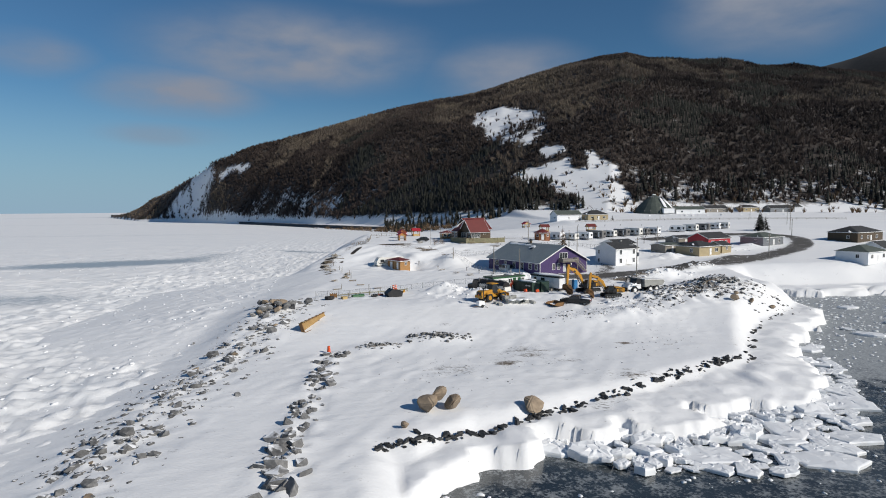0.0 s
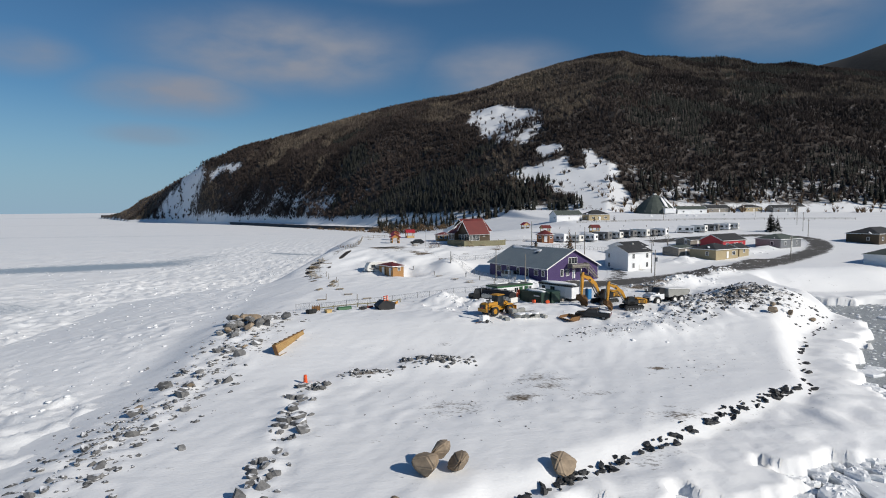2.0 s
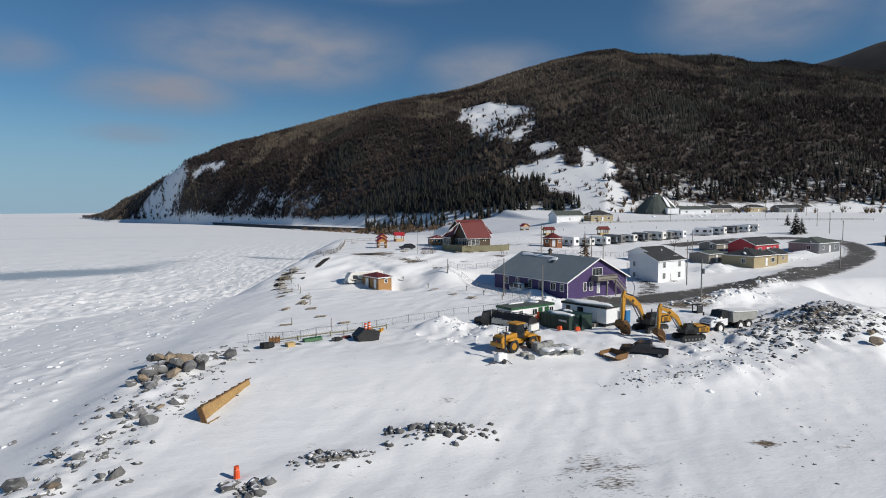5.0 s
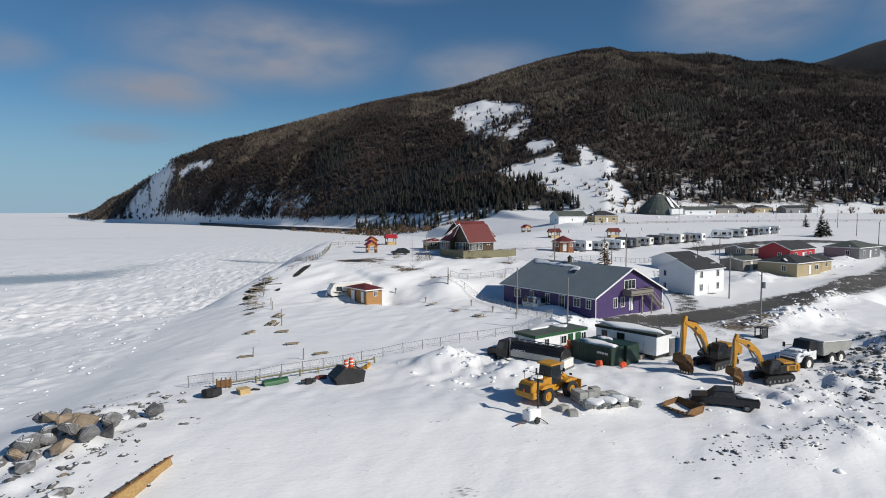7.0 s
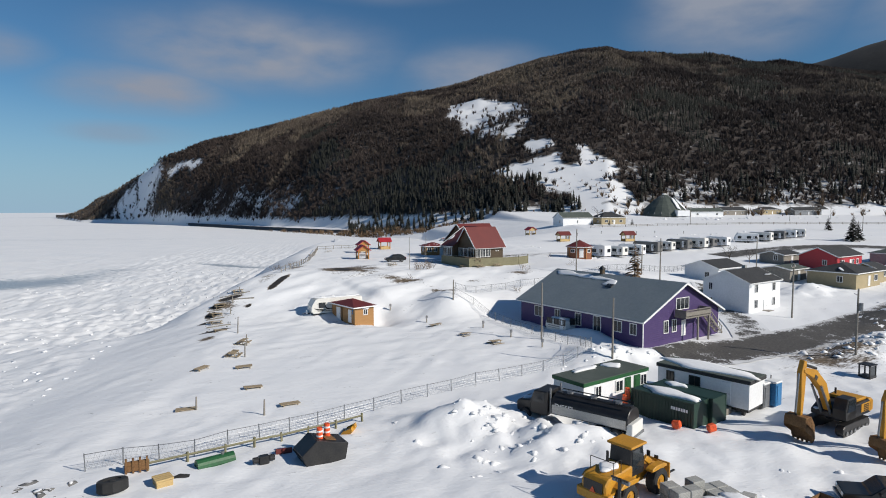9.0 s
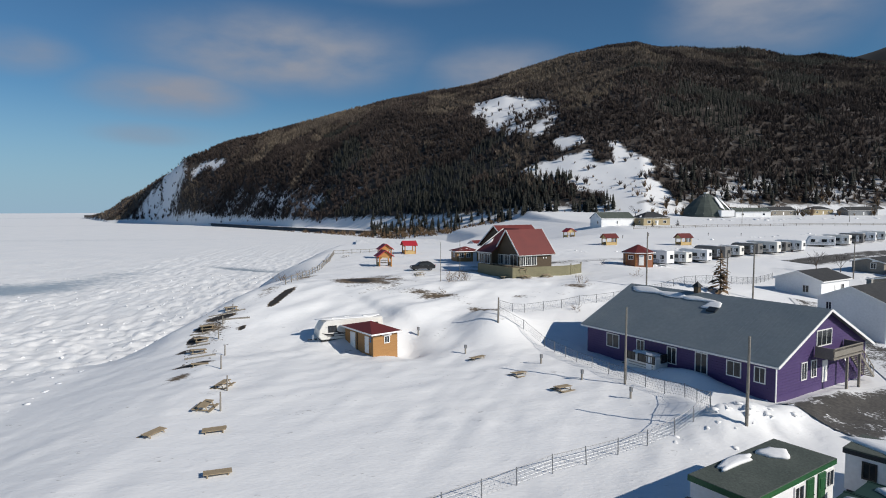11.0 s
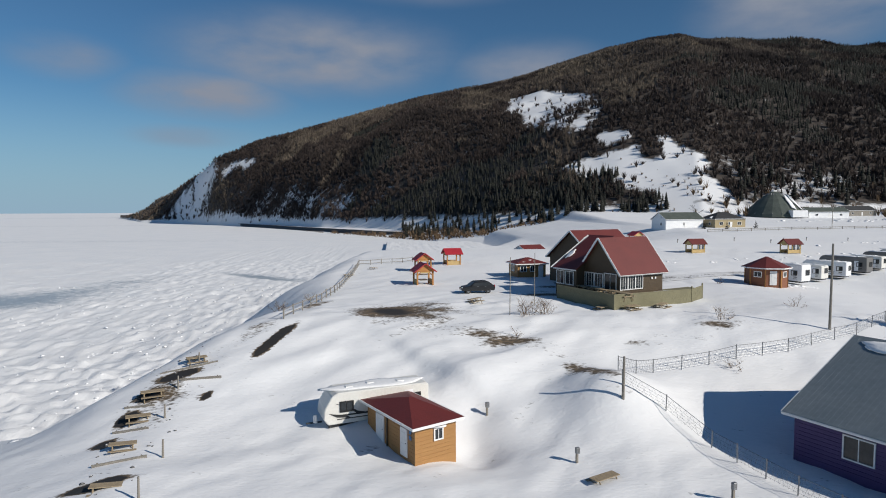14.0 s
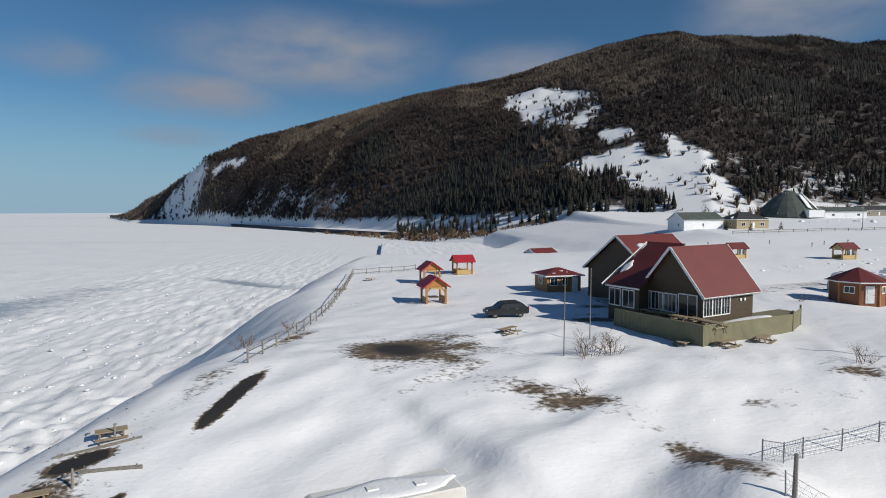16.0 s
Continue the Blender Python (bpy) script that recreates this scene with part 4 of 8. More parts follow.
def snow_blob(parent, x, y, z, w, d, h, m=None, seed=0, name="snow_patch"):
    """A thin settled patch of snow with an uneven rim."""
    r = np.random.default_rng(seed + 5)
    bm = bmesh.new()
    ph = r.uniform(0, 6.28, 3)
    rings = []
    for k, (s, zz) in enumerate(((1.0, 0.0), (0.93, 0.7), (0.6, 1.0))):
        rings.append([bm.verts.new((w / 2 * s * (1 + 0.22 * math.sin(2 * a + ph[0]) + 0.12 * math.sin(5 * a + ph[1])) * math.cos(a), d / 2 * s * (1 + 0.22 * math.sin(3 * a + ph[2])) * math.sin(a), zz * h)) for a in np.linspace(0, 2 * np.pi, 20, endpoint=False)])
    for a, b in zip(rings, rings[1:]):
        for i in range(20):
            bm.faces.new((a[i], a[(i + 1) % 20], b[(i + 1) % 20], b[i]))
    bm.faces.new(rings[-1])
    bm.faces.new(rings[0][::-1])
    bmesh.ops.transform(bm, matrix=(m or Matrix()) @ pose(x, y, z), verts=bm.verts)
    return part(name, bm, "snow", parent, "settled white snow", smooth=True)


TURN = 23.8  # the way the streets and most houses lie

# ---- purple hall ----
U, V = Vector((math.cos(radians(TURN)), math.sin(radians(TURN)), 0)), Vector((-math.sin(radians(TURN)), math.cos(radians(TURN)), 0))


def purple_hall():
    L, W, h, rise = 22.6, 16.4, 3.0, 4.0
    c = Vector((52.8, 153.0, 7.2)) + U * W / 2 + V * L / 2
    hall = thing("hall", "long purple clapboard hall with a grey metal gable roof", "hall", pose(*c, 0, 0, TURN + 90))
    # its length runs along local x, the balcony end is local -x
    gable_walls(hall, L, W, h, rise, "purple")
    gable_roof(hall, L, W, h, rise, "tin", over=0.55)
    slope = math.atan2(rise, W / 2)
    for side, count in ((1, 70), (0, 70)):
        for k in range(count):
            x = -L / 2 - 0.4 + (L + 0.8) * k / (count - 1)
            bm = box((0.025, 9.5, 0.012), (0, -4.8, 0.137))
            bmesh.ops.transform(bm, matrix=pose(x, 0, h + rise + 0.02, 0, 0, 0 if side else 180) @ pose(0, 0, 0, math.degrees(slope)), verts=bm.verts)
            part("roof_rib", bm, "tin", hall)
    for k in range(11):
        for w in ("f", "b"):
            bm = box((L, 0.03, 0.02), (0, -0.015, 0.05 + k * 0.27))
            bmesh.ops.transform(bm, matrix=face(w, L, W), verts=bm.verts)
            part("clapboard", bm, "purple", hall)
    for k in range(24):
        z = 0.05 + k * 0.27
        span = W if z < h else max(0.3, W * (1 - (z - h) / rise))
        bm = box((span - 0.1, 0.03, 0.02), (0, -0.015, z))
        bmesh.ops.transform(bm, matrix=face("l", L, W), verts=bm.verts)
        part("clapboard", bm, "purple", hall)
    left = face("b", L, W)  # wall that looks over the camp ground
    for x, w, z, hh in ((-9.9, 0.9, 1.0, 1.3), (-7.4, 1.3, 1.0, 1.3), (-4.0, 1.2, 0.5, 1.9), (-0.6, 1.0, 0.7, 1.6), (3.4, 0.9, 1.0, 1.3), (7.3, 1.7, 0.9, 1.4)):
        window(hall, left, -x, z, w, hh)
    end = face("l", L, W)
    for x in (3.6, 1.9):
        window(hall, end, -x, 0.9, 0.8, 1.5)
    door(hall, end, 0.1, 0.1, 0.9, 2.1)
    window(hall, end, -0.2, 3.7, 2.6, 1.4, bars=2)
    for x in (-8.15, 8.15):
        bm = box((0.14, 0.06, 3.9), (x, -0.03, -0.9))
        bmesh.ops.transform(bm, matrix=end, verts=bm.verts)
        part("corner_board", bm, "trim", hall)
    # balcony with its rail, posts and stair
    deck = part("balcony_floor", box((5.4, 1.7, 0.16), (0.8, -0.9, 2.75)), "grey", None, "weathered timber balcony")
    deck.parent, deck.matrix_basis = hall, end
    rail = None
    for k in range(28):
        rail = box((0.05, 0.05, 0.8), (-1.85 + k * 0.2, -1.72, 2.95), bm=rail)
    rail = box((5.4, 0.1, 0.08), (0.8, -1.72, 3.75), bm=rail)
    rail = box((5.4, 0.06, 0.5), (0.8, -1.74, 3.05), bm=rail)
    for x in (-1.9, 3.5):
        rail = box((0.08, 1.6, 0.9), (x, -0.9, 2.9), bm=rail)
    part("balcony_rail", rail, "grey", deck)
    for x in (0.9, 3.3):
        part("post", box((0.2, 0.2, 3.6), (x, -1.6, -0.9), bevel=0.02), "grey", deck)
    stair = None
    for k in range(12):
        stair = box((0.28, 1.0, 0.05), (3.7 + k * 0.27, -0.9, 2.55 - k * 0.24), bm=stair)
    for y in (-1.4, -0.4):
        stair = box((4.2, 0.06, 0.25), (5.2, y, 1.2), (0, 41, 0), bm=stair)
        stair = box((4.2, 0.06, 0.1), (5.2, y, 2.1), (0, 41, 0), bm=stair)
        for k in range(6):
            stair = box((0.06, 0.06, 0.95), (3.9 + k * 0.55, y, 2.3 - k * 0.49), bm=stair)
    part("stair", stair, "grey", deck)
    dish = rod((1.35, -1.2, 2.3), (1.4, -1.3, 2.36), 0.34, 0.2, 14)
    part("satellite_dish", dish, "trim", deck)
    # cupola, skylight and settled snow on the slope
    cup = part("cupola", box((0.55, 0.55, 0.9), (2.4, 0, h + rise - 0.15)), "brown", hall)
    cap = bmesh.new()
    bmesh.ops.create_cone(cap, cap_ends=True, segments=4, radius1=0.62, radius2=0.02, depth=0.6)
    bmesh.ops.transform(cap, matrix=pose(2.4, 0, h + rise + 1.05, 0, 0, 45), verts=cap.verts)
    part("cupola_roof", cap, "black", cup)
    slope_m = pose(0, 0, h + rise + 0.02, 0, 0, 180) @ pose(0, 0, 0, math.degrees(slope))
    hatch = box((1.1, 0.8, 0.18), (1.4, -3.0, 0.13), bevel=0.03)
    bmesh.ops.transform(hatch, matrix=slope_m, verts=hatch.verts)
    part("skylight", hatch, "glass", hall, "dark roof hatch half covered by snow")
    for x, y, w, d, s in ((-8.5, -1.0, 5.0, 1.3, 1), (-5.0, -1.2, 4.5, 1.0, 2), (-1.5, -1.4, 4.0, 0.8, 3), (0.9, -2.3, 2.2, 1.6, 4)):
        snow_blob(hall, x, y, 0.17, w, d, 0.09, slope_m, s)


purple_hall()


def white_house():
    L, W, h, rise = 9.6, 8.0, 5.0, 1.7
    c = Vector((80.4, 170.0, 7.0)) + U * L / 2 + V * W / 2
    house = thing("white_house", "two-storey white house with a black shingle roof", "house", pose(*c, 0, 0, TURN))
    gable_walls(house, L, W, h, rise, "white")
    gable_roof(house, L, W, h, rise, "black", over=0.25)
    front, side = face("f", L, W), face("l", L, W)
    for z in (0.9, 3.4):
        for x in (-2.7, 2.7):
            window(house, front, x, z, 0.8, 1.25, bars=1)
    door(house, front, 0.0, 0.0, 0.9, 2.0)
    window(house, side, -2.6, 0.9, 0.6, 1.1)
    window(house, side, -2.6, 3.4, 0.6, 1.1)
    for k in range(18):
        for m, span in ((front, L), (side, W)):
            bm = box((span - 0.02, 0.03, 0.02), (0, -0.012, 0.1 + k * 0.27))
            bmesh.ops.transform(bm, matrix=m, verts=bm.verts)
            part("siding_board", bm, "white", house)
    step_ob = box((1.6, 1.2, 0.5), (0, -W / 2 - 0.6, -0.2), bevel=0.03)
    part("doorstep", step_ob, "grey", house)
    part("chimney", box((0.6, 0.6, 1.2), (2.5, 1.0, h + rise - 0.7), bevel=0.03), "concrete", house)
    snow_blob(house, 3.4, -2.6, h + 0.85, 1.6, 0.7, 0.08, None, 3)


white_house()


def plain_house(name, label, x, y, L, W, h, rise, wall, roof, turn=TURN, hip=False, wins=((-0.28, 0.9), (0.28, 0.9)), group="", snow=0, side_wins=True, dz=0.0, doors=True):
    z = gz(x, y) + dz
    house = thing(name, label, "house", pose(x, y, z, 0, 0, turn), group)
    if hip:
        bm = box((L, W, h + 1), (0, 0, -1))
        part("wall", bm, wall, house)
        hip_roof(house, L, W, h, rise, roof)
    else:
        gable_walls(house, L, W, h, rise, wall)
        gable_roof(house, L, W, h, rise, roof, over=0.35)
    for fx, w in wins:
        window(house, face("f", L, W), fx * L, 0.9, w, 1.1)
    if side_wins:
        window(house, face("l", L, W), 0.18 * W, 0.9, 0.9, 1.1)
    if doors:
        door(house, face("f", L, W), 0.02 * L, 0.0)
    slope = math.atan2(rise, W / 2)
    for k in range(snow):
        snow_blob(house, (k - (snow - 1) / 2) * L / max(snow, 1) * 0.9, -W * 0.22, 0.14, L / max(snow, 1) * 1.05, W * 0.36, 0.12, pose(0, 0, h + rise * 0.56, math.degrees(slope)) if not hip else pose(0, -0.3, h + rise * 0.5, math.degrees(math.atan2(rise, W / 2 + 0.3))), 7 * k + int(x))
    return house


plain_house("garage", "white garage with a black roof half under snow", 93, 197.5, 9, 7.5, 2.9, 1.3, "white", "black", wins=((0.25, 0.9),), snow=1)
plain_house("red_house", "bright red bungalow with white trim and a dark roof", 134.5, 212, 13, 8.5, 3.0, 1.9, "brightred", "black", wins=((-0.3, 1.6), (0.3, 1.0), (0.12, 0.8)))
tan_h = plain_house("tan_house", "tan bungalow with a brown hipped roof carrying snow", 118, 191, 11, 9, 2.7, 1.7, "tan", "black", hip=True, wins=((0.3, 1.5),), snow=2)
plain_house("tan_annex", "low tan annex with snow on its roof", 127.5, 194.5, 5, 6, 2.3, 1.2, "tan", "black", wins=((0.0, 0.8),), snow=1, doors=False)
plain_house("grey_shed", "grey weathered shed with snow on its flat roof", 110, 198, 7, 6, 2.4, 0.6, "grey", "felt", wins=(), snow=1, side_wins=False)
plain_house("grey_house", "grey bungalow with a low grey roof under snow", 157, 214, 13, 9, 2.8, 1.8, "steel", "felt", hip=True, snow=2)
plain_house("dark_house", "long dark house with a hipped black roof under snow", 204, 223, 20, 11, 3.2, 2.4, "brown", "black", hip=True, snow=2, wins=((-0.35, 1.2), (-0.1, 1.2), (0.25, 1.4)))
plain_house("pale_house", "pale bungalow with a grey hipped roof", 160, 171, 12, 9, 2.7, 2.0, "white", "felt", hip=True, wins=((-0.3, 1.2), (0.3, 1.2)))
plain_house("white_cottage", "small white cottage with a dark roof", 172, 178, 8, 7, 2.8, 1.9, "white", "black")
plain_house("shed", "low dark shed by the red house", 127, 220, 8, 6, 2.2, 0.8, "grey", "black", snow=1, wins=())
plain_house("barn", "white barn with a dark curved roof", 133, 371, 17, 10, 3.4, 2.6, "white", "felt", turn=8, wins=((0.0, 1.2),), snow=1)
plain_house("bungalow", "yellowish bungalow with a dark hipped roof carrying snow", 151, 369, 14, 10, 3.2, 2.8, "tan", "black", turn=8, hip=True, snow=2, wins=((-0.3, 1.6), (0.0, 1.6), (0.3, 1.6)))
for x, y, L, wall, roof, hip in ((266, 462, 24, "white", "felt", False), (296, 475, 22, "grey", "black", False), (330, 480, 16, "tan", "black", True), (352, 470, 22, "steel", "black", False), (378, 480, 18, "white", "black", True), (402, 486, 16, "tan", "felt", True), (425, 470, 20, "grey", "black", True), (450, 490, 18, "white", "black", False), (486, 480, 18, "brown", "black", True), (520, 500, 20, "white", "felt", False), (560, 505, 18, "grey", "black", True)):
    plain_house("village_house", {"white": "white", "grey": "grey", "tan": "tan", "steel": "grey", "brown": "brown"}[wall] + " village house below the hill, snow on its roof", x, y, L, 10, 3.2, 2.4, wall, roof, turn=6 + (x * 7) % 20 - 10, hip=hip, snow=2, group="houses along the foot of the hill", wins=((-0.3, 1.4), (0.3, 1.4)))


def salt_dome():
    dome = thing("salt_dome", "many-sided green-grey storage dome with snow on its sunny side", "dome", pose(241, 470, gz(241, 470, -0.3)))
    bm = bmesh.new()
    rings = [[bm.verts.new((r * math.cos(a), r * math.sin(a), z)) for a in np.linspace(0, 2 * np.pi, 20, endpoint=False)] for r, z in ((16.5, 0), (15.6, 1.8), (12.3, 6.2), (8, 10.4), (3.4, 13.8), (1.6, 15))]
    for a, b in zip(rings, rings[1:]):
        for i in range(20):
            bm.faces.new((a[i], a[(i + 1) % 20], b[(i + 1) % 20], b[i]))
    bm.faces.new(rings[-1])
    part("shell", bm, "felt", dome)
    ribs = None
    for a in np.linspace(0, 2 * np.pi, 20, endpoint=False):
        ribs = rod((15.7 * math.cos(a), 15.7 * math.sin(a), 1.8), (3.4 * math.cos(a), 3.4 * math.sin(a), 14), 0.12, sides=4, bm=ribs)
    part("rib", ribs, "steel", dome)
    part("vent", box((2.2, 2.2, 1.0), (0, 0, 14.8), bevel=0.1), "trim", dome)
    for a, r0, w, s in ((-20, 0.55, 8, 1), (-45, 0.35, 5, 2), (-5, 0.25, 5, 3), (-75, 0.2, 3.5, 4)):
        c = math.radians(a)
        m = pose(11.2 * math.cos(c), 11.2 * math.sin(c), 7.6, 0, 0, a + 90) @ pose(0, 0, 0.1, 47)
        snow_blob(dome, 0, r0 * 3, 0.1, w, 11, 0.35, m, s)
    part("entrance", box((9, 5, 4), (4, -15.5, 0), bevel=0.1), "white", dome)
    part("conveyor_house", box((4.5, 4, 6), (17, -2, 0), bevel=0.1), "brown", dome)


salt_dome()


# ---- lodge ----


def lodge():
    m0 = pose(43.6, 204.8, 12.3, 0, 0, TURN)
    lod = thing("lodge", "dark brown lodge with steep dark red roofs and white-framed windows", "lodge", m0)
    # main block: ridge along x
    L, W, h, rise = 7.3, 6.5, 4.1, 3.8
    mm = pose(L / 2, W / 2, 0)
    gable_walls(lod, L, W, h, rise, "brown", m=mm)
    gable_roof(lod, L, W, h, rise, "redroof", over=0.45, m=mm)
    # cross wing: ridge along y
    L2, W2 = 4.0, 12.0
    mw = pose(4.6, 6.0 + L2 / 2, 0, 0, 0, 90)
    gable_walls(lod, L2, W2, h, 3.8, "brown", m=mw)
    gable_roof(lod, L2, W2, h, 3.8, "redroof", over=0.45, m=mw, ends=(0, 1))
    # back block
    mb = pose(13.2, 18.6, 0)
    gable_walls(lod, 9.0, 10.4, h + 0.2, 3.9, "brown", m=mb)
    gable_roof(lod, 9.0, 10.4, h + 0.2, 3.9, "redroof", over=0.5, m=mb)
    part("link", box((6, 6, h), (9, 14, 0)), "brown", lod)
    front = pose(L / 2, 0, 0)
    for k in (-2.95, -1.7, -0.45):
        window(lod, front, k, 1.9, 1.1, 1.75, bars=2)
    for k, s in ((1.7, 0), (2.3, 0)):
        part("wall_lamp", box((0.25, 0.12, 0.25), (L / 2 + k, -0.07, 2.9), bevel=0.03), "trim", lod)
    gable = pose(0, W / 2, 0, 0, 0, -90)
    window(lod, gable, 1.75, 1.45, 1.9, 2.2, bars=1, name="patio_door")
    for k, w in ((-0.2, 1.3), (-1.75, 1.3), (-2.85, 0.75)):
        window(lod, gable, k, 1.9, w, 1.6, bars=2)
    wing = pose(-1.4, 8.0, 0, 0, 0, -90)
    for k in (0.7, -1.1):
        window(lod, wing, k, 1.9, 1.4, 1.6, bars=1)
    back = pose(8.7, 18.6, 0, 0, 0, -90)
    window(lod, back, 1.0, 1.4, 0.9, 1.2)
    for k in range(14):
        for mm2, span in ((front, L), (gable, W)):
            bm = box((span - 0.1, 0.03, 0.02), (0, -0.012, 1.3 + k * 0.2))
            bmesh.ops.transform(bm, matrix=mm2, verts=bm.verts)
            part("board", bm, "brown", lod)
    # terrace round the front
    outline = [(-4.0, 6.5), (-3.8, -3.0), (9.5, -2.6), (13.5, -1.0), (13.5, 1.2), (7.3, 1.2), (7.3, 0), (0, 0), (0, 6.5)]
    bm = bmesh.new()
    f = bm.faces.new([bm.verts.new((x, y, 1.25)) for x, y in outline])
    ex = bmesh.ops.extrude_face_region(bm, geom=[f])
    bmesh.ops.translate(bm, vec=(0, 0, -0.18), verts=[v for v in ex["geom"] if isinstance(v, bmesh.types.BMVert)])
    terrace = part("terrace", bm, "deck", lod, "weathered olive timber terrace with a boarded rail")
    run = [(-4.0, 6.5, 2.0), (-3.8, -3.0, 1.9), (3.5, -2.8, 1.75), (9.5, -2.6, 1.6), (13.5, -1.0, 1.6)]
    for (x0, y0, t0), (x1, y1, t1) in zip(run, run[1:]):
        n = max(2, int(math.hypot(x1 - x0, y1 - y0) / 0.16))
        for k in range(n):
            s = (k + 0.5) / n
            a = math.degrees(math.atan2(y1 - y0, x1 - x0))
            part("skirt_board", box((0.145, 0.03, t0 + (t1 - t0) * s + 0.4), (x0 + (x1 - x0) * s, y0 + (y1 - y0) * s, -0.4), (0, 0, a)), "deck", terrace)
        d = Vector((x1 - x0, y1 - y0, t1 - t0))
        part("handrail", rod((x0, y0, t0 + 0.03), (x1, y1, t1 + 0.03), 0.06, sides=6), "deck", terrace)
    for x, y in ((-4, 6.5), (-3.8, -3.0), (9.5, -2.6), (13.5, -1.0)):
        part("rail_post", box((0.14, 0.14, 2.3), (x, y, -0.3)), "deck", terrace)
    snow_blob(terrace, 4.5, -1.3, 1.25, 9, 2.2, 0.16, None, 8)
    snow_blob(terrace, -2.2, 3.0, 1.25, 2.6, 5.5, 0.18, None, 9)
    slope = math.degrees(math.atan2(3.8, 6))
    snow_blob(lod, 0, 0, 0, 0.8, 2.0, 0.1, pose(0.6, 9.4, 5.6, 0, 0, -90) @ pose(0, 0, 0, slope), 3)
    snow_blob(lod, 0, 0, 0, 2.4, 1.6, 0.12, pose(7.6, 13.6, 7.2, 0, 0, 0) @ pose(0, 0, 0, 20), 4)
    vent = rod((5.5, 5.4, 5.8), (5.5, 5.4, 7.4), 0.1)
    part("vent_pipe", vent, "steel", lod)


lodge()

# ---- hut, trailers and park buildings ----


def service_hut():
    hut = thing("service_hut", "small ochre service hut with a dark red hipped roof", "hut", pose(17.85, 179.3, 6.7, 0, 0, TURN + 6))
    L, W, h = 3.4, 6.8, 2.5
    part("wall", box((L, W, h + 0.8), (0, 0, -0.8)), "ochre", hut)
    hip_roof(hut, L, W, h, 0.95, "redroof", over=0.42, ridge=0.2)
    front, side = face("f", L, W), face("l", L, W)
    window(hut, front, 0.2, 1.35, 0.6, 0.7)
    door(hut, side, 2.0, 0.1, 0.9, 2.0)
    door(hut, side, -1.4, 0.1, 1.2, 2.0)
    part("post", box((0.12, 0.12, 2.4), (-L / 2 - 0.05, 0.3, 0)), "brown", hut)
    for k, z in enumerate((1.5, 1.9)):
        sg = box((0.3, 0.03, 0.28), (2.85, -0.04, z))
        bmesh.ops.transform(sg, matrix=side, verts=sg.verts)
        part("notice", sg, "blue", hut, "small blue and white notice plate")
    for k in range(9):
        for mm, span in ((front, L), (side, W)):
            bm = box((span - 0.04, 0.02, 0.015), (0, -0.008, 0.1 + 0.27 * k))
            bmesh.ops.transform(bm, matrix=mm, verts=bm.verts)
            part("board", bm, "ochre", hut)
    snow_blob(hut, 0.3, -2.7, 2.98, 1.7, 0.8, 0.08, pose(0, 0, 0, 13), 5)


service_hut()


def caravan(name, label, x, y, turn, L=6.5, W=2.45, H=2.6, front=1, stripe="black", group="", z=None, skin="cream"):
    """A travel trailer: rounded shell, skirt, wheels, windows, vents and a drawbar."""
    cv = thing(name, label, "caravan", pose(x, y, (gz(x, y) if z is None else z), 0, 0, turn), group)
    prof = [(-L / 2, 0.45), (L / 2 - 0.25, 0.45), (L / 2 + 0.1, 0.9), (L / 2, 1.7), (L / 2 - 0.55, H + 0.1), (L / 2 - 1.0, H + 0.35), (-L / 2 + 0.15, H + 0.35), (-L / 2, H + 0.2)]
    body = part("body", prism(prof, W, pose(0, -W / 2, 0), bevel=0.07), skin, cv)
    part("chassis", box((L - 0.6, W - 0.3, 0.25), (0, 0, 0.22)), "darkmetal", cv)
    for s in (-1, 1):
        m = pose(0, s * (W / 2), 0, 0, 0, 0 if s < 0 else 180)
        for wx, ww in ((L * 0.3, 0.9), (-L * 0.1, 1.1), (-L * 0.36, 0.8)):
            window(cv, m, wx * (1 if s < 0 else -1), 1.45, ww, 0.65, bars=1, frame_mat="darkmetal")
        bm = box((0.7, 0.04, 1.85), (-L * 0.24 * (1 if s < 0 else -1) + L * 0.06, -0.02, 0.6), bevel=0.01)
        bmesh.ops.transform(bm, matrix=m, verts=bm.verts)
        part("door", bm, "white", cv)
        for k, (zz, hh) in enumerate(((1.05, 0.12), (0.8, 0.07))):
            bm = box((L * 0.8, 0.02, hh), (0.1, -0.015, zz))
            bmesh.ops.transform(bm, matrix=m, verts=bm.verts)
            part("stripe", bm, stripe, cv)
        for wx in (-0.5, 0.4):
            part("wheel", rod((wx, s * (W / 2 - 0.25), 0.3), (wx, s * (W / 2 - 0.02), 0.3), 0.34, sides=14), "rubber", cv)
    end = pose(-L / 2, 0, 0, 0, 0, -90)
    window(cv, end, 0.3, 1.5, 0.8, 0.7, bars=0, frame_mat="darkmetal")
    for k, xx in enumerate((-L * 0.25, 0.3, L * 0.25)):
        part("roof_vent", box((0.6, 0.5, 0.18), (xx, 0.2 * (-1) ** k, H + 0.35), bevel=0.04), "trim", cv)
    part("drawbar", rod((L / 2, 0, 0.4), (L / 2 + 1.2, 0, 0.4), 0.07), "darkmetal", cv)
    part("gas_bottle", rod((L / 2 + 0.5, 0, 0.4), (L / 2 + 0.5, 0, 1.0), 0.18, 0.14, 12), "trim", cv)
    snow_blob(cv, 0, 0, H + 0.35, L * 0.85, W * 0.85, 0.12, None, int(abs(x)))
    return cv


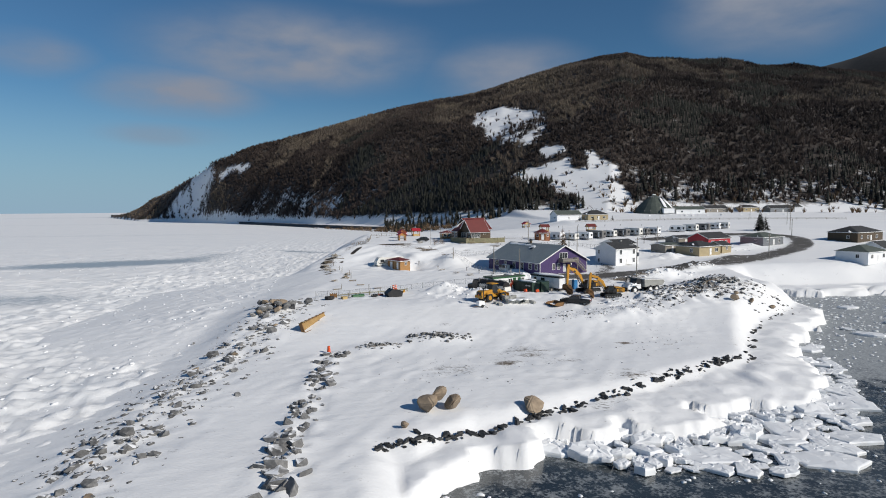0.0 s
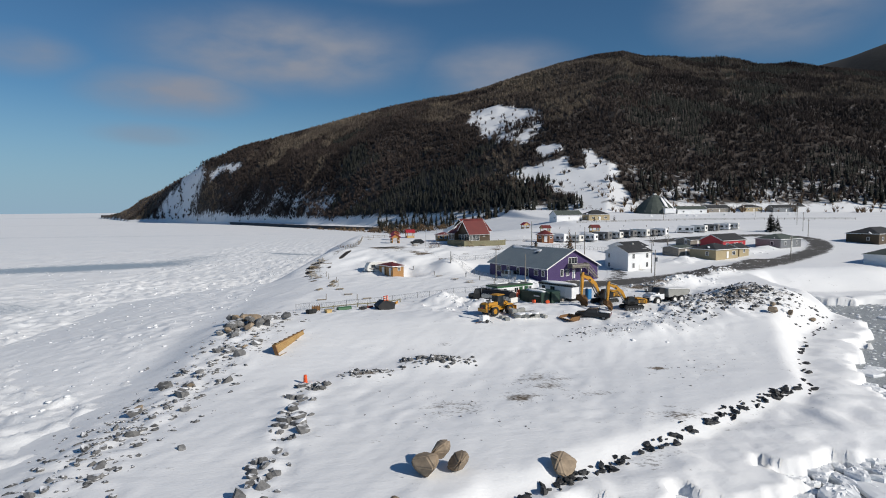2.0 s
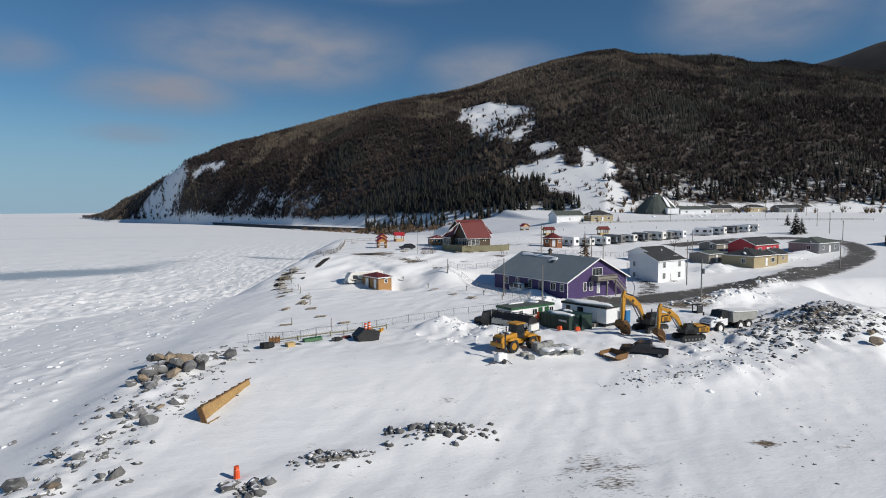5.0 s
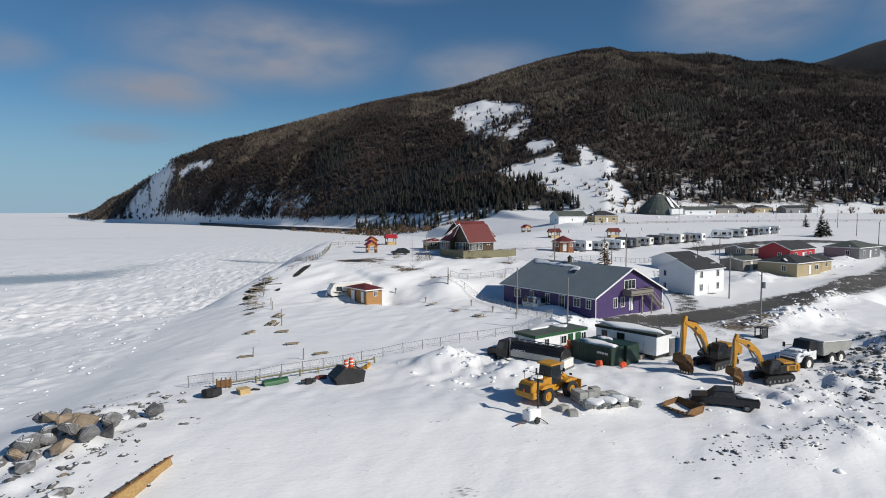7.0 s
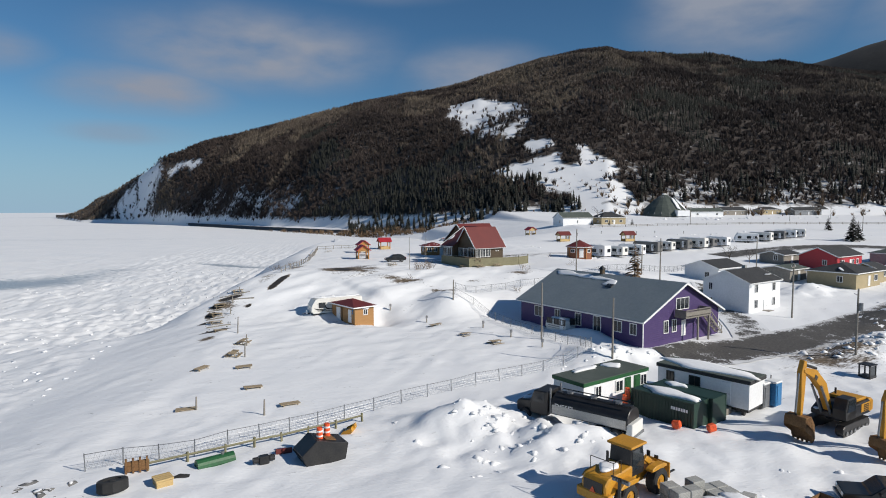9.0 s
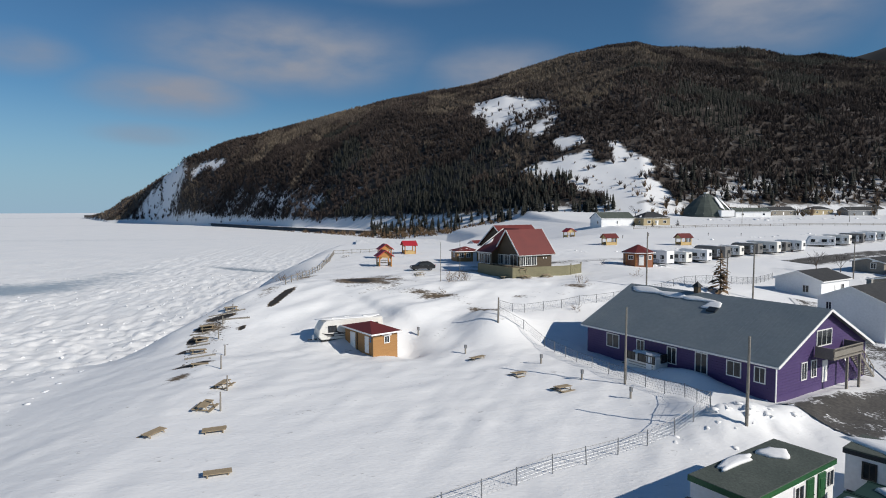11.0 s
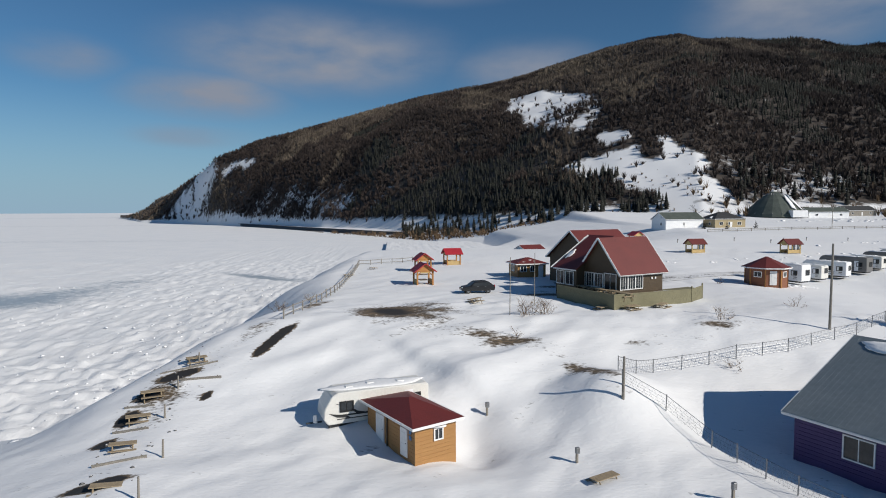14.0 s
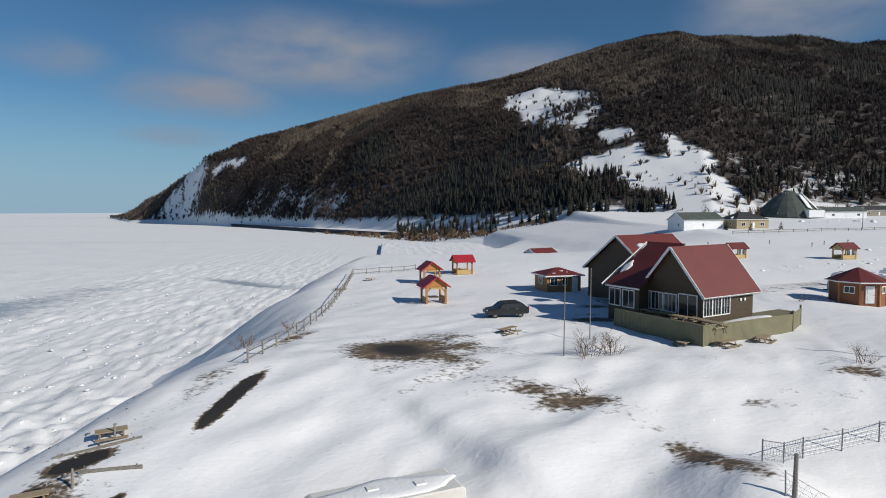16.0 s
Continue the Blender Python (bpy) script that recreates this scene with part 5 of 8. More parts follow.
tr = caravan("travel_trailer", "white travel trailer with black swooshes parked in snow", 15.1, 183.4, 198, 8.4, 2.5, 2.5, z=7.1)
for yy in (-1.275, 1.255):
    for prof in ([(0.4, 1.0), (1.6, 1.3), (2.6, 1.85), (3.4, 2.05), (2.5, 1.7), (1.7, 1.12)], [(2.2, 0.85), (3.3, 1.0), (3.9, 1.35), (3.3, 1.22), (2.6, 1.12)], [(-2.9, 1.9), (0.3, 1.75), (1.4, 2.0), (0.2, 1.88)]):
        part("swoosh", prism(prof, 0.02, pose(0, yy, 0)), "black", tr)
nose = box((0.05, 2.2, 1.0), (3.98, 0, 1.75), (0, -32, 0), bevel=0.02)
part("nose_cap", nose, "shell", tr, "grey front cap")
caravan("small_caravan", "small old white caravan parked beside the purple hall", 46.6, 164.6, 114, 3.9, 2.0, 1.7, z=6.5, stripe="steel")
row = [(81.5, 230.5), (89.5, 235.5), (96, 239), (103, 243), (110, 246.5), (116.5, 249), (122.5, 251), (128, 253), (133, 254.5)]
SKINS = ("white", "cream", "white", "shell", "cream", "shell", "cream", "shell", "white")
TINTS = {"white": "white", "cream": "off-white", "shell": "dark grey"}
for k, (x, y) in enumerate(row):
    caravan("parked_caravan", TINTS[SKINS[k]] + " caravan parked in a row on packed snow", x, y, 118 + (k * 5) % 11 - 5, (8.6, 6.6, 7.6)[k % 3], 2.5, (2.8, 2.4, 2.6)[k % 3], group="row of parked caravans", stripe=("black", "steel", "brown")[k % 3], skin=SKINS[k])
for k, (x, y) in enumerate([(149, 262), (157, 265.5), (166, 270), (173, 273.5), (180, 277)]):
    tone = ("white", "cream", "shell", "white", "cream")[k]
    caravan("camper", TINTS[tone] + " camper parked beside the camp road in snow", x, y, 150 if k == 0 else 118 + 4 * k, 7.0 + 0.5 * (k % 2), 2.5, 2.7, group="campers beside the camp road", stripe="steel", skin=tone)


def pavilion(label, x, y, turn, w=3.2, d=2.8, h=2.3, rise=1.1, wood_mat="orange", name="picnic_shelter", enclosed=False, z=None):
    p = thing(name, label, "shelter", pose(x, y, gz(x, y, -0.1) if z is None else z, 0, 0, turn), "park shelters")
    for sx in (-1, 1):
        for sy in (-1, 1):
            part("post", box((0.24, 0.24, h + 0.4), (sx * (w / 2 - 0.15), sy * (d / 2 - 0.15), -0.4), bevel=0.02), wood_mat, p)
            part("brace", rod((sx * (w / 2 - 0.2), sy * (d / 2 - 0.15), h - 0.7), (sx * (w / 2 - 0.85), sy * (d / 2 - 0.15), h), 0.07, sides=4), wood_mat, p)
    for sy in (-1, 1):
        bm = prism([(-w / 2 - 0.1, h), (w / 2 + 0.1, h), (0, h + rise)], 0.12, pose(0, sy * (d / 2 - 0.1) - 0.06, 0))
        part("gable", bm, wood_mat, p)
        part("beam", box((w, 0.16, 0.2), (0, sy * (d / 2 - 0.15), h - 0.15)), wood_mat, p)
        part("arch_panel", box((w * 0.5, 0.06, 0.3), (0, sy * (d / 2 - 0.12), h - 0.35)), "pine", p)
    for sx in (-1, 1):
        part("side_rail", box((0.08, d - 0.3, 0.8), (sx * (w / 2 - 0.15), 0, 0.1), bevel=0.02), "pine", p)
    gable_roof(p, d, w, h, rise, "brightred" if not enclosed else "redroof", over=0.35, m=pose(0, 0, 0.05, 0, 0, 90), trim=None)
    part("table", box((w * 0.45, d * 0.7, 0.08), (0, 0, 0.72)), "grey", p)
    if enclosed:
        for sx in (-0.55, 0.55):
            part("panel", box((0.7, 0.08, h - 0.1), (sx, -d / 2 + 0.15, 0)), "white", p)
    return p


pavilion("orange timber picnic shelter with a bright red roof", 21.3, 226.8, 12, 2.7, 2.6, 2.2, 1.0)
pavilion("orange timber picnic shelter near the bluff fence", 22.2, 245.2, 12, 2.7, 2.6, 2.3, 1.0)
pavilion("orange timber shelter with a flat-pitched red roof", 28.7, 256.5, 100, 3.0, 3.0, 2.3, 0.9)
pavilion("yellow boarded shelter with a red roof on the camp field", 90.6, 276, 100, 2.6, 3.8, 2.3, 1.0, "pine", enclosed=True)
pavilion("yellow boarded shelter with a red roof beside the caravans", 111.0, 270, 100, 2.6, 3.8, 2.3, 1.0, "pine", enclosed=True)
pavilion("small pale yellow shelter behind the lodge", 92.4, 316, 12, 3.2, 3.2, 2.2, 1.0, "pine")


def gazebo_hut():
    g = thing("octagonal_hut", "octagonal reddish timber hut with a dark red roof", "hut", pose(74.0, 223.0, gz(74.0, 223.0, 0.3), 0, 0, 10))
    bm = bmesh.new()
    bmesh.ops.create_cone(bm, cap_ends=True, segments=8, radius1=2.9, radius2=2.9, depth=3.2)
    bmesh.ops.translate(bm, vec=(0, 0, 0.9), verts=bm.verts)
    part("wall", bm, "reddeck", g)
    bm = bmesh.new()
    bmesh.ops.create_cone(bm, cap_ends=True, segments=8, radius1=3.5, radius2=0.15, depth=1.6)
    bmesh.ops.translate(bm, vec=(0, 0, 3.3), verts=bm.verts)
    part("roof", bm, "redroof", g)
    bm = bmesh.new()
    bmesh.ops.create_cone(bm, cap_ends=False, segments=8, radius1=3.53, radius2=3.53, depth=0.16)
    bmesh.ops.translate(bm, vec=(0, 0, 2.5), verts=bm.verts)
    part("fascia", bm, "trim", g)
    r = 2.9 * math.cos(math.pi / 8)
    for k, kind in ((-112.5, "door"), (-67.5, "window"), (-157.5, "window")):
        a = math.radians(k)
        m = pose(r * math.cos(a), r * math.sin(a), 0, 0, 0, k + 90)
        if kind == "door":
            door(g, m, 0, 0.0, 1.0, 2.1)
        else:
            window(g, m, 0, 1.2, 1.0, 0.7)
    for k in range(8):
        a = math.radians(k * 45)
        part("corner_post", box((0.16, 0.16, 3.0), (2.92 * math.cos(a), 2.92 * math.sin(a), -0.5), (0, 0, k * 45)), "orange", g)


gazebo_hut()


def shop_cabin():
    c = thing("cabin", "small ochre cabin with a snow-patched dark red hipped roof", "cabin", pose(39.6, 236.2, gz(39.6, 236.2), 0, 0, 8))
    L, W, h = 5.0, 4.4, 2.2
    part("wall", box((L, W, h + 0.5), (0, 0, -0.5)), "ochre", c)
    hip_roof(c, L, W, h, 1.0, "redroof", over=0.4)
    front = face("f", L, W)
    window(c, front, -1.5, 1.0, 1.0, 0.9)
    window(c, front, 0.1, 1.0, 0.7, 0.9)
    door(c, front, 1.6, 0.0, 0.85, 2.0)
    window(c, face("l", L, W), 0, 1.0, 1.2, 0.9)
    for x, y, w in ((-1.3, -1.5, 1.6), (0.9, -1.3, 1.1), (0.0, -0.9, 1.2)):
        snow_blob(c, x, y, h + 0.32 + (1.5 + y) * 0.38, w, 0.7, 0.1, None, int(10 * (x + 3)))


shop_cabin()
plain_house("far_red_roof", "small house beyond the lodge with a red roof", 62, 330, 8, 5, 1.6, 1.2, "white", "redroof", wins=(), doors=False, side_wins=False, dz=-1.3)

# ---- machines and the yard ----


def wheel(parent, x, y, z, r, w, rim="yellow", name="wheel"):
    """A treaded tyre with a dished rim, axle along y."""
    bm = bmesh.new()
    prof = [(r * 0.55, -w / 2), (r * 0.9, -w / 2), (r, -w * 0.36), (r, w * 0.36), (r * 0.9, w / 2), (r * 0.55, w / 2)]
    n = 20
    rings = [[bm.verts.new((x + (q * (1 if k % 2 or q < r * 0.95 else 0.95)) * math.cos(a), y + o, z + (q * (1 if k % 2 or q < r * 0.95 else 0.95)) * math.sin(a))) for k, a in enumerate(np.linspace(0, 2 * np.pi, n, endpoint=False))] for q, o in prof]
    for a, b in zip(rings, rings[1:] + rings[:1]):
        for i in range(n):
            bm.faces.new((a[i], a[(i + 1) % n], b[(i + 1) % n], b[i]))
    ob = part(name, bm, "rubber", parent)
    part("rim", rod((x, y - w * 0.38, z), (x, y + w * 0.38, z), r * 0.56, sides=14), rim, ob)
    part("hub", rod((x, y - w * 0.46, z), (x, y + w * 0.46, z), r * 0.22, sides=10), rim, ob)
    return ob


def excavator(x, y, turn, size, label):
    """Tracked digger, arm ahead along +x: boom up, stick hanging, bucket resting on the snow."""
    e = thing("excavator", label, "excavator", pose(x, y, gz(x, y, -0.1), 0, 0, turn) @ Matrix.Scale(size, 4), "excavators in the yard")
    for s in (-1, 1):
        prof = [(-2.5, 0.35), (-2.1, 0.0), (2.1, 0.0), (2.5, 0.35), (2.45, 0.75), (2.1, 1.0), (-2.1, 1.0), (-2.45, 0.75)]
        track = part("track", prism(prof, 0.65, pose(0, s * 1.25 - 0.325, 0), bevel=0.04), "darkmetal", e)
        for k in range(22):
            part("track_shoe", box((0.17, 0.7, 0.06), (-2.1 + 0.2 * k, s * 1.25, 0.99)), "darkmetal", track)
        for k in range(6):
            part("roller", rod((-1.8 + k * 0.72, s * 1.6, 0.3), (-1.8 + k * 0.72, s * 1.55 + s * 0.08, 0.3), 0.2), "steel", track)
    part("turntable", rod((0, 0, 0.85), (0, 0, 1.25), 0.9, sides=20), "darkmetal", e)
    body = part("body", prism([(-2.9, 1.25), (1.6, 1.25), (1.6, 1.7), (0.2, 2.35), (-2.6, 2.45), (-2.95, 2.2)], 2.9, pose(0, -1.45, 0), bevel=0.06), "darkmetal", e)
    part("counterweight", prism([(-3.35, 1.35), (-2.5, 1.25), (-2.5, 2.5), (-3.2, 2.5), (-3.4, 2.2)], 2.9, pose(0, -1.45, 0), bevel=0.1), "yellow", e)
    for s in (-1, 1):
        for k in range(4):
            part("grille", box((0.9, 0.05, 0.09), (-1.9, s * 1.48, 1.62 + k * 0.16)), "darkmetal", body)
    part("engine_cover", box((1.8, 2.2, 0.25), (-1.6, 0.1, 2.42), bevel=0.05), "yellow", e)
    for s in (-1, 1):
        part("side_panel", box((1.7, 0.04, 0.75), (-1.85, s * 1.46, 1.55), bevel=0.015), "yellow", e)
    part("exhaust", rod((-1.2, -0.7, 2.6), (-1.2, -0.7, 3.2), 0.09), "darkmetal", e)
    cab = part("cab", prism([(-0.1, 1.3), (1.75, 1.3), (1.85, 2.2), (1.45, 3.1), (0.05, 3.1), (-0.1, 2.9)], 1.05, pose(0, 0.4, 0), bevel=0.05), "darkmetal", e)
    for s, yy in ((-1, 0.39), (1, 1.46)):
        part("side_glass", prism([(0.15, 2.0), (1.55, 2.0), (1.3, 2.95), (0.15, 2.95)], 0.03, pose(0, yy - 0.015, 0)), "glass", cab)
    part("windscreen", box((0.03, 0.85, 1.0), (1.74, 0.92, 2.05), (0, -20, 0)), "glass", cab)
    # boom, stick, rams, bucket
    boom = prism([(1.0, 1.9), (1.3, 1.55), (2.6, 3.6), (4.4, 5.1), (6.0, 5.85), (6.05, 6.1), (5.7, 6.2), (3.9, 5.75), (2.2, 4.4)], 0.55, pose(0, -0.5, 0), bevel=0.04)
    boom = part("boom", boom, "yellow", e)
    part("boom_ram", rod((1.5, -0.6, 1.5), (3.4, -0.6, 4.3), 0.1), "steel", boom)
    part("boom_ram", rod((1.5, 0.15, 1.5), (3.4, 0.15, 4.3), 0.1), "steel", boom)
    part("stick_ram", rod((3.6, -0.22, 5.8), (5.9, -0.22, 6.5), 0.12), "darkmetal", boom)
    stick = part("stick", prism([(5.55, 6.7), (5.95, 6.85), (6.35, 5.9), (6.3, 3.6), (6.35, 1.9), (6.05, 1.9), (5.75, 4.0), (5.6, 5.6)], 0.42, pose(0, -0.43, 0), bevel=0.03), "yellow", e)
    part("bucket_ram", rod((6.4, -0.22, 5.8), (6.75, -0.22, 2.6), 0.09), "steel", stick)
    part("linkage", rod((6.75, -0.22, 2.6), (6.3, -0.22, 1.9), 0.08), "darkmetal", stick)
    bk = prism([(6.7, 2.3), (5.9, 2.3), (5.3, 1.5), (5.15, 0.3), (5.4, 0.0), (5.6, 0.3), (5.75, 1.1), (6.9, 1.5)], 1.7, pose(0, -1.07, 0), bevel=0.03)
    bucket = part("bucket", bk, "rust", e, "rusty toothed bucket resting on snow")
    for s in (-1.07, 0.58):
        part("bucket_side", prism([(6.8, 2.1), (5.9, 2.3), (5.3, 1.5), (5.2, 0.3), (6.8, 1.3)], 0.05, pose(0, s, 0)), "rust", bucket)
    for k in range(5):
        part("tooth", box((0.12, 0.14, 0.35), (5.42, -0.95 + k * 0.36, -0.2), (0, 8, 0)), "rust", bucket)
    part("logo_plate", box((0.5, 0.02, 0.35), (4.2, 0.065, 5.0), (0, -35, 0)), "black", boom)
    part("logo_plate", box((0.5, 0.02, 0.35), (4.2, -0.515, 5.0), (0, -35, 0)), "black", boom)
    for yy in (-1.35, 1.3):
        part("handrail", rod((0.6, yy, 1.8), (0.6, yy, 2.6), 0.03), "darkmetal", e)
    snow_blob(e, 1.2, -1.0, 1.72, 0.9, 0.8, 0.1, None, 3)
    return e


excavator(55.9, 127.0, 203, 0.93, "large yellow tracked excavator with its rusty bucket down")
excavator(58.6, 121.3, 186, 0.76, "smaller yellow tracked excavator, bucket resting on snow")


def wheel_loader():
    ld = thing("wheel_loader", "yellow wheel loader with pallet forks parked in snow", "loader", pose(33.4, 119.3, gz(33.4, 119.3, -0.15), 0, 0, 30))
    for xx in (-1.7, 1.7):
        for s in (-1, 1):
            wheel(ld, xx, s * 1.1, 0.82, 0.85, 0.65)
    part("engine_hood", prism([(-3.4, 1.0), (-0.6, 1.0), (-0.6, 2.3), (-3.1, 2.15), (-3.45, 1.8)], 1.7, pose(0, -0.85, 0), bevel=0.08), "yellow", ld)
    part("rear_grille", box((0.06, 1.3, 0.9), (-3.46, 0, 1.05)), "darkmetal", ld)
    part("warning_triangle", prism([(-0.22, 0), (0.22, 0), (0, 0.4)], 0.03, pose(-3.5, 0, 1.25, 0, 0, 90)), "orangeplastic", ld)
    part("counterweight", box((0.5, 2.3, 0.6), (-3.3, 0, 0.75), bevel=0.08), "yellow", ld)
    part("frame", box((3.6, 0.9, 0.6), (1.0, 0, 0.75), bevel=0.05), "yellow", ld)
    cab = part("cab", prism([(-0.75, 1.5), (0.75, 1.5), (0.85, 2.3), (0.65, 3.3), (-0.6, 3.3), (-0.75, 2.3)], 1.5, pose(0, -0.75, 0), bevel=0.05), "darkmetal", ld)
    for s in (-0.77, 0.74):
        part("side_glass", prism([(-0.6, 1.9), (0.65, 1.9), (0.55, 3.15), (-0.5, 3.15)], 0.03, pose(0, s, 0)), "glass", cab)
    part("windscreen", box((0.03, 1.3, 1.2), (0.83, 0, 1.95), (0, -6, 0)), "glass", cab)
    part("rear_window", box((0.03, 1.2, 0.8), (-0.72, 0, 2.35), (0, 8, 0)), "glass", cab)
    part("cab_roof", box((1.75, 1.8, 0.16), (0.02, 0, 3.3), bevel=0.06), "yellow", cab)
    for s in (-1, 1):
        part("fender", prism([(-2.6, 1.55), (-0.8, 1.55), (-0.8, 1.7), (-1.2, 1.85), (-2.3, 1.85), (-2.7, 1.6)], 0.6, pose(0, s * 1.1 - 0.3, 0), bevel=0.03), "yellow", ld)
        part("fender", prism([(0.8, 1.6), (2.5, 1.6), (2.5, 1.75), (2.1, 1.9), (1.2, 1.9), (0.8, 1.75)], 0.5, pose(0, s * 1.1 - 0.25, 0), bevel=0.03), "yellow", ld)
        part("lift_arm", prism([(1.1, 2.1), (1.4, 2.3), (2.6, 1.5), (3.5, 0.9), (3.4, 0.6), (2.4, 1.1)], 0.2, pose(0, s * 0.5 - 0.1, 0), bevel=0.02), "yellow", ld)
        part("lift_ram", rod((1.2, s * 0.5, 0.9), (2.5, s * 0.5, 1.35), 0.09), "steel", ld)
        part("fork", box((1.3, 0.14, 0.07), (4.3, s * 0.5, 0.3)), "darkmetal", ld)
        part("mirror", box((0.06, 0.25, 0.35), (0.85, s * 1.0, 2.6), bevel=0.02), "darkmetal", ld)
        part("headlamp", box((0.12, 0.28, 0.22), (2.2, s * 0.75, 1.95), bevel=0.03), "glass", ld)
    part("fork_frame", box((0.12, 1.8, 1.0), (3.65, 0, 0.3), bevel=0.02), "yellow", ld)
    part("exhaust", rod((-1.3, 0.5, 2.2), (-1.3, 0.5, 3.0), 0.09), "darkmetal", ld)
    rail = None
    for a, b in (((-2.6, -0.8, 2.2), (-2.6, -0.8, 3.0)), ((-1.8, -0.8, 2.2), (-1.8, -0.8, 3.0)), ((-2.6, -0.8, 3.0), (-1.8, -0.8, 3.0)), ((-2.6, 0.8, 2.2), (-2.6, 0.8, 3.0)), ((-2.6, -0.8, 3.0), (-2.6, 0.8, 3.0))):
        rail = rod(a, b, 0.025, sides=5, bm=rail)
    part("handrail", rail, "darkmetal", ld)
    snow_blob(ld, -1.8, 0.1, 2.26, 1.5, 1.1, 0.12, None, 6)


wheel_loader()


def tanker_truck():
    t = thing("tanker_truck", "black fuel tanker truck lettered in white, parked in snow", "truck", pose(35.2, 131.0, 6.0, 0, 0, 131))
    part("chassis", box((9.5, 0.9, 0.35), (0, 0, 0.75)), "darkmetal", t)
    prof = [(1.2 * math.cos(a), 1.75 + 0.85 * math.sin(a)) for a in np.linspace(0, 2 * np.pi, 20, endpoint=False)]
    tank = part("tank", prism(prof, 6.6, pose(2.0, 0, 0, 0, 0, 90), bevel=0.05), "darkmetal", t, "glossy black fuel tank")
    for yy in (-1.05, 1.05):
        part("polished_panel", box((6.3, 0.05, 0.72), (-1.3, yy * 1.16, 1.1), bevel=0.02), "alloy", tank, "brushed silver side panel")
    part("walkway", box((6.4, 0.5, 0.12), (-1.3, 0, 2.58)), "darkmetal", tank)
    for k in range(3):
        part("manhole", rod((-3.4 + k * 2.1, 0, 2.65), (-3.4 + k * 2.1, 0, 2.85), 0.28, sides=14), "steel", tank)
    for yy in (-0.62, 0.62):
        part("roof_rail", rod((-4.4, yy, 2.75), (1.8, yy, 2.75), 0.05), "darkmetal", tank)
    cab = part("cab", prism([(2.3, 0.7), (3.9, 0.7), (4.0, 1.7), (3.6, 2.7), (2.3, 2.75)], 2.3, pose(0, -1.15, 0), bevel=0.07), "darkmetal", t)
    part("hood", prism([(3.9, 0.6), (5.4, 0.6), (5.45, 1.3), (5.2, 1.6), (3.9, 1.75)], 1.9, pose(0, -0.95, 0), bevel=0.08), "darkmetal", t)
    part("windscreen", box((0.03, 2.0, 0.85), (3.88, 0, 1.75), (0, -22, 0)), "glass", cab)
    for s in (-1.17, 1.14):
        part("side_glass", prism([(2.6, 1.75), (3.75, 1.75), (3.5, 2.5), (2.6, 2.5)], 0.03, pose(0, s, 0)), "glass", cab)
    for xx in (-3.6, -2.3, 4.5):
        for s in (-1, 1):
            wheel(t, xx, s * 0.98, 0.5, 0.52, 0.4, "steel")
    for s in (-1, 1):
        part("fender", box((3.1, 0.5, 0.08), (-2.95, s * 1.0, 1.08), bevel=0.03), "steel", t)
        part("exhaust", rod((2.15, s * 0.9, 0.9), (2.15, s * 0.9, 3.1), 0.09), "steel", t)
        part("tail_lamp", box((0.06, 0.2, 0.14), (-4.85, s * 0.8, 0.85)), "orangeplastic", t)
    part("rear_cabinet", box((0.5, 2.2, 1.0), (-4.7, 0, 0.55), bevel=0.05), "cream", t)
    part("bumper", box((0.15, 2.3, 0.2), (-4.95, 0, 0.45)), "steel", t)
    for s, rz in ((1.235, 180), (-1.235, 0)):
        txt = bpy.data.curves.new("lettering", "FONT")
        txt.body, txt.size, txt.extrude, txt.align_x = "DIESEL", 0.62, 0.005, "CENTER"
        txt.materials.append(M["trim"])
        ob = new("lettering", txt)
        ob.parent, ob.matrix_basis = t, pose(0.7, s, 1.55, 90, 0, rz)
        ob["label"] = "white painted lettering"
    snow_blob(t, 4.6, 0, 1.6, 1.0, 1.4, 0.1, None, 5)


tanker_truck()


def site_office(label, x, y, turn, L, W, h, roof, trim, z, wins, doors):
    o = thing("site_office", label, "site office", pose(x, y, z, 0, 0, turn), "site offices in the yard")
    part("wall", box((L, W, h), (0, 0, 0.35), bevel=0.02), "white", o)
    part("roof", box((L + 0.2, W + 0.2, 0.12), (0, 0, h + 0.35), bevel=0.02), roof, o)
    for size, at in (((L + 0.24, 0.08, 0.32), (0, -W / 2 - 0.06, h + 0.12)), ((L + 0.24, 0.08, 0.32), (0, W / 2 + 0.06, h + 0.12)), ((0.08, W + 0.1, 0.32), (-L / 2 - 0.08, 0, h + 0.12)), ((0.08, W + 0.1, 0.32), (L / 2 + 0.08, 0, h + 0.12))):
        part("roof_edge", box(size, at), trim, o)
    for k in range(5):
        part("jack", box((0.25, 0.3, 1.2), (-L / 2 + 0.6 + k * (L - 1.2) / 4, -W / 2 + 0.4, -0.8)), "darkmetal", o)
    part("underframe", box((L - 0.2, W - 0.3, 0.3), (0, 0, 0.06)), "darkmetal", o)
    m = face("f", L, W)
    for wx, ww in wins:
        window(o, m, wx, 1.4, ww, 0.9, bars=1, frame_mat="trim" if trim == "green" else "darkmetal")
    for dx in doors:
        door(o, m, dx, 0.45, 0.85, 2.0, "green" if trim == "green" and dx > 1.5 else "white", "green door" if trim == "green" and dx > 1.5 else "white door")
        part("step", box((1.1, 1.0, 0.6), (dx, -W / 2 - 0.55, -0.3), bevel=0.02), "grey", o)
    k = math.radians(0)
    return o


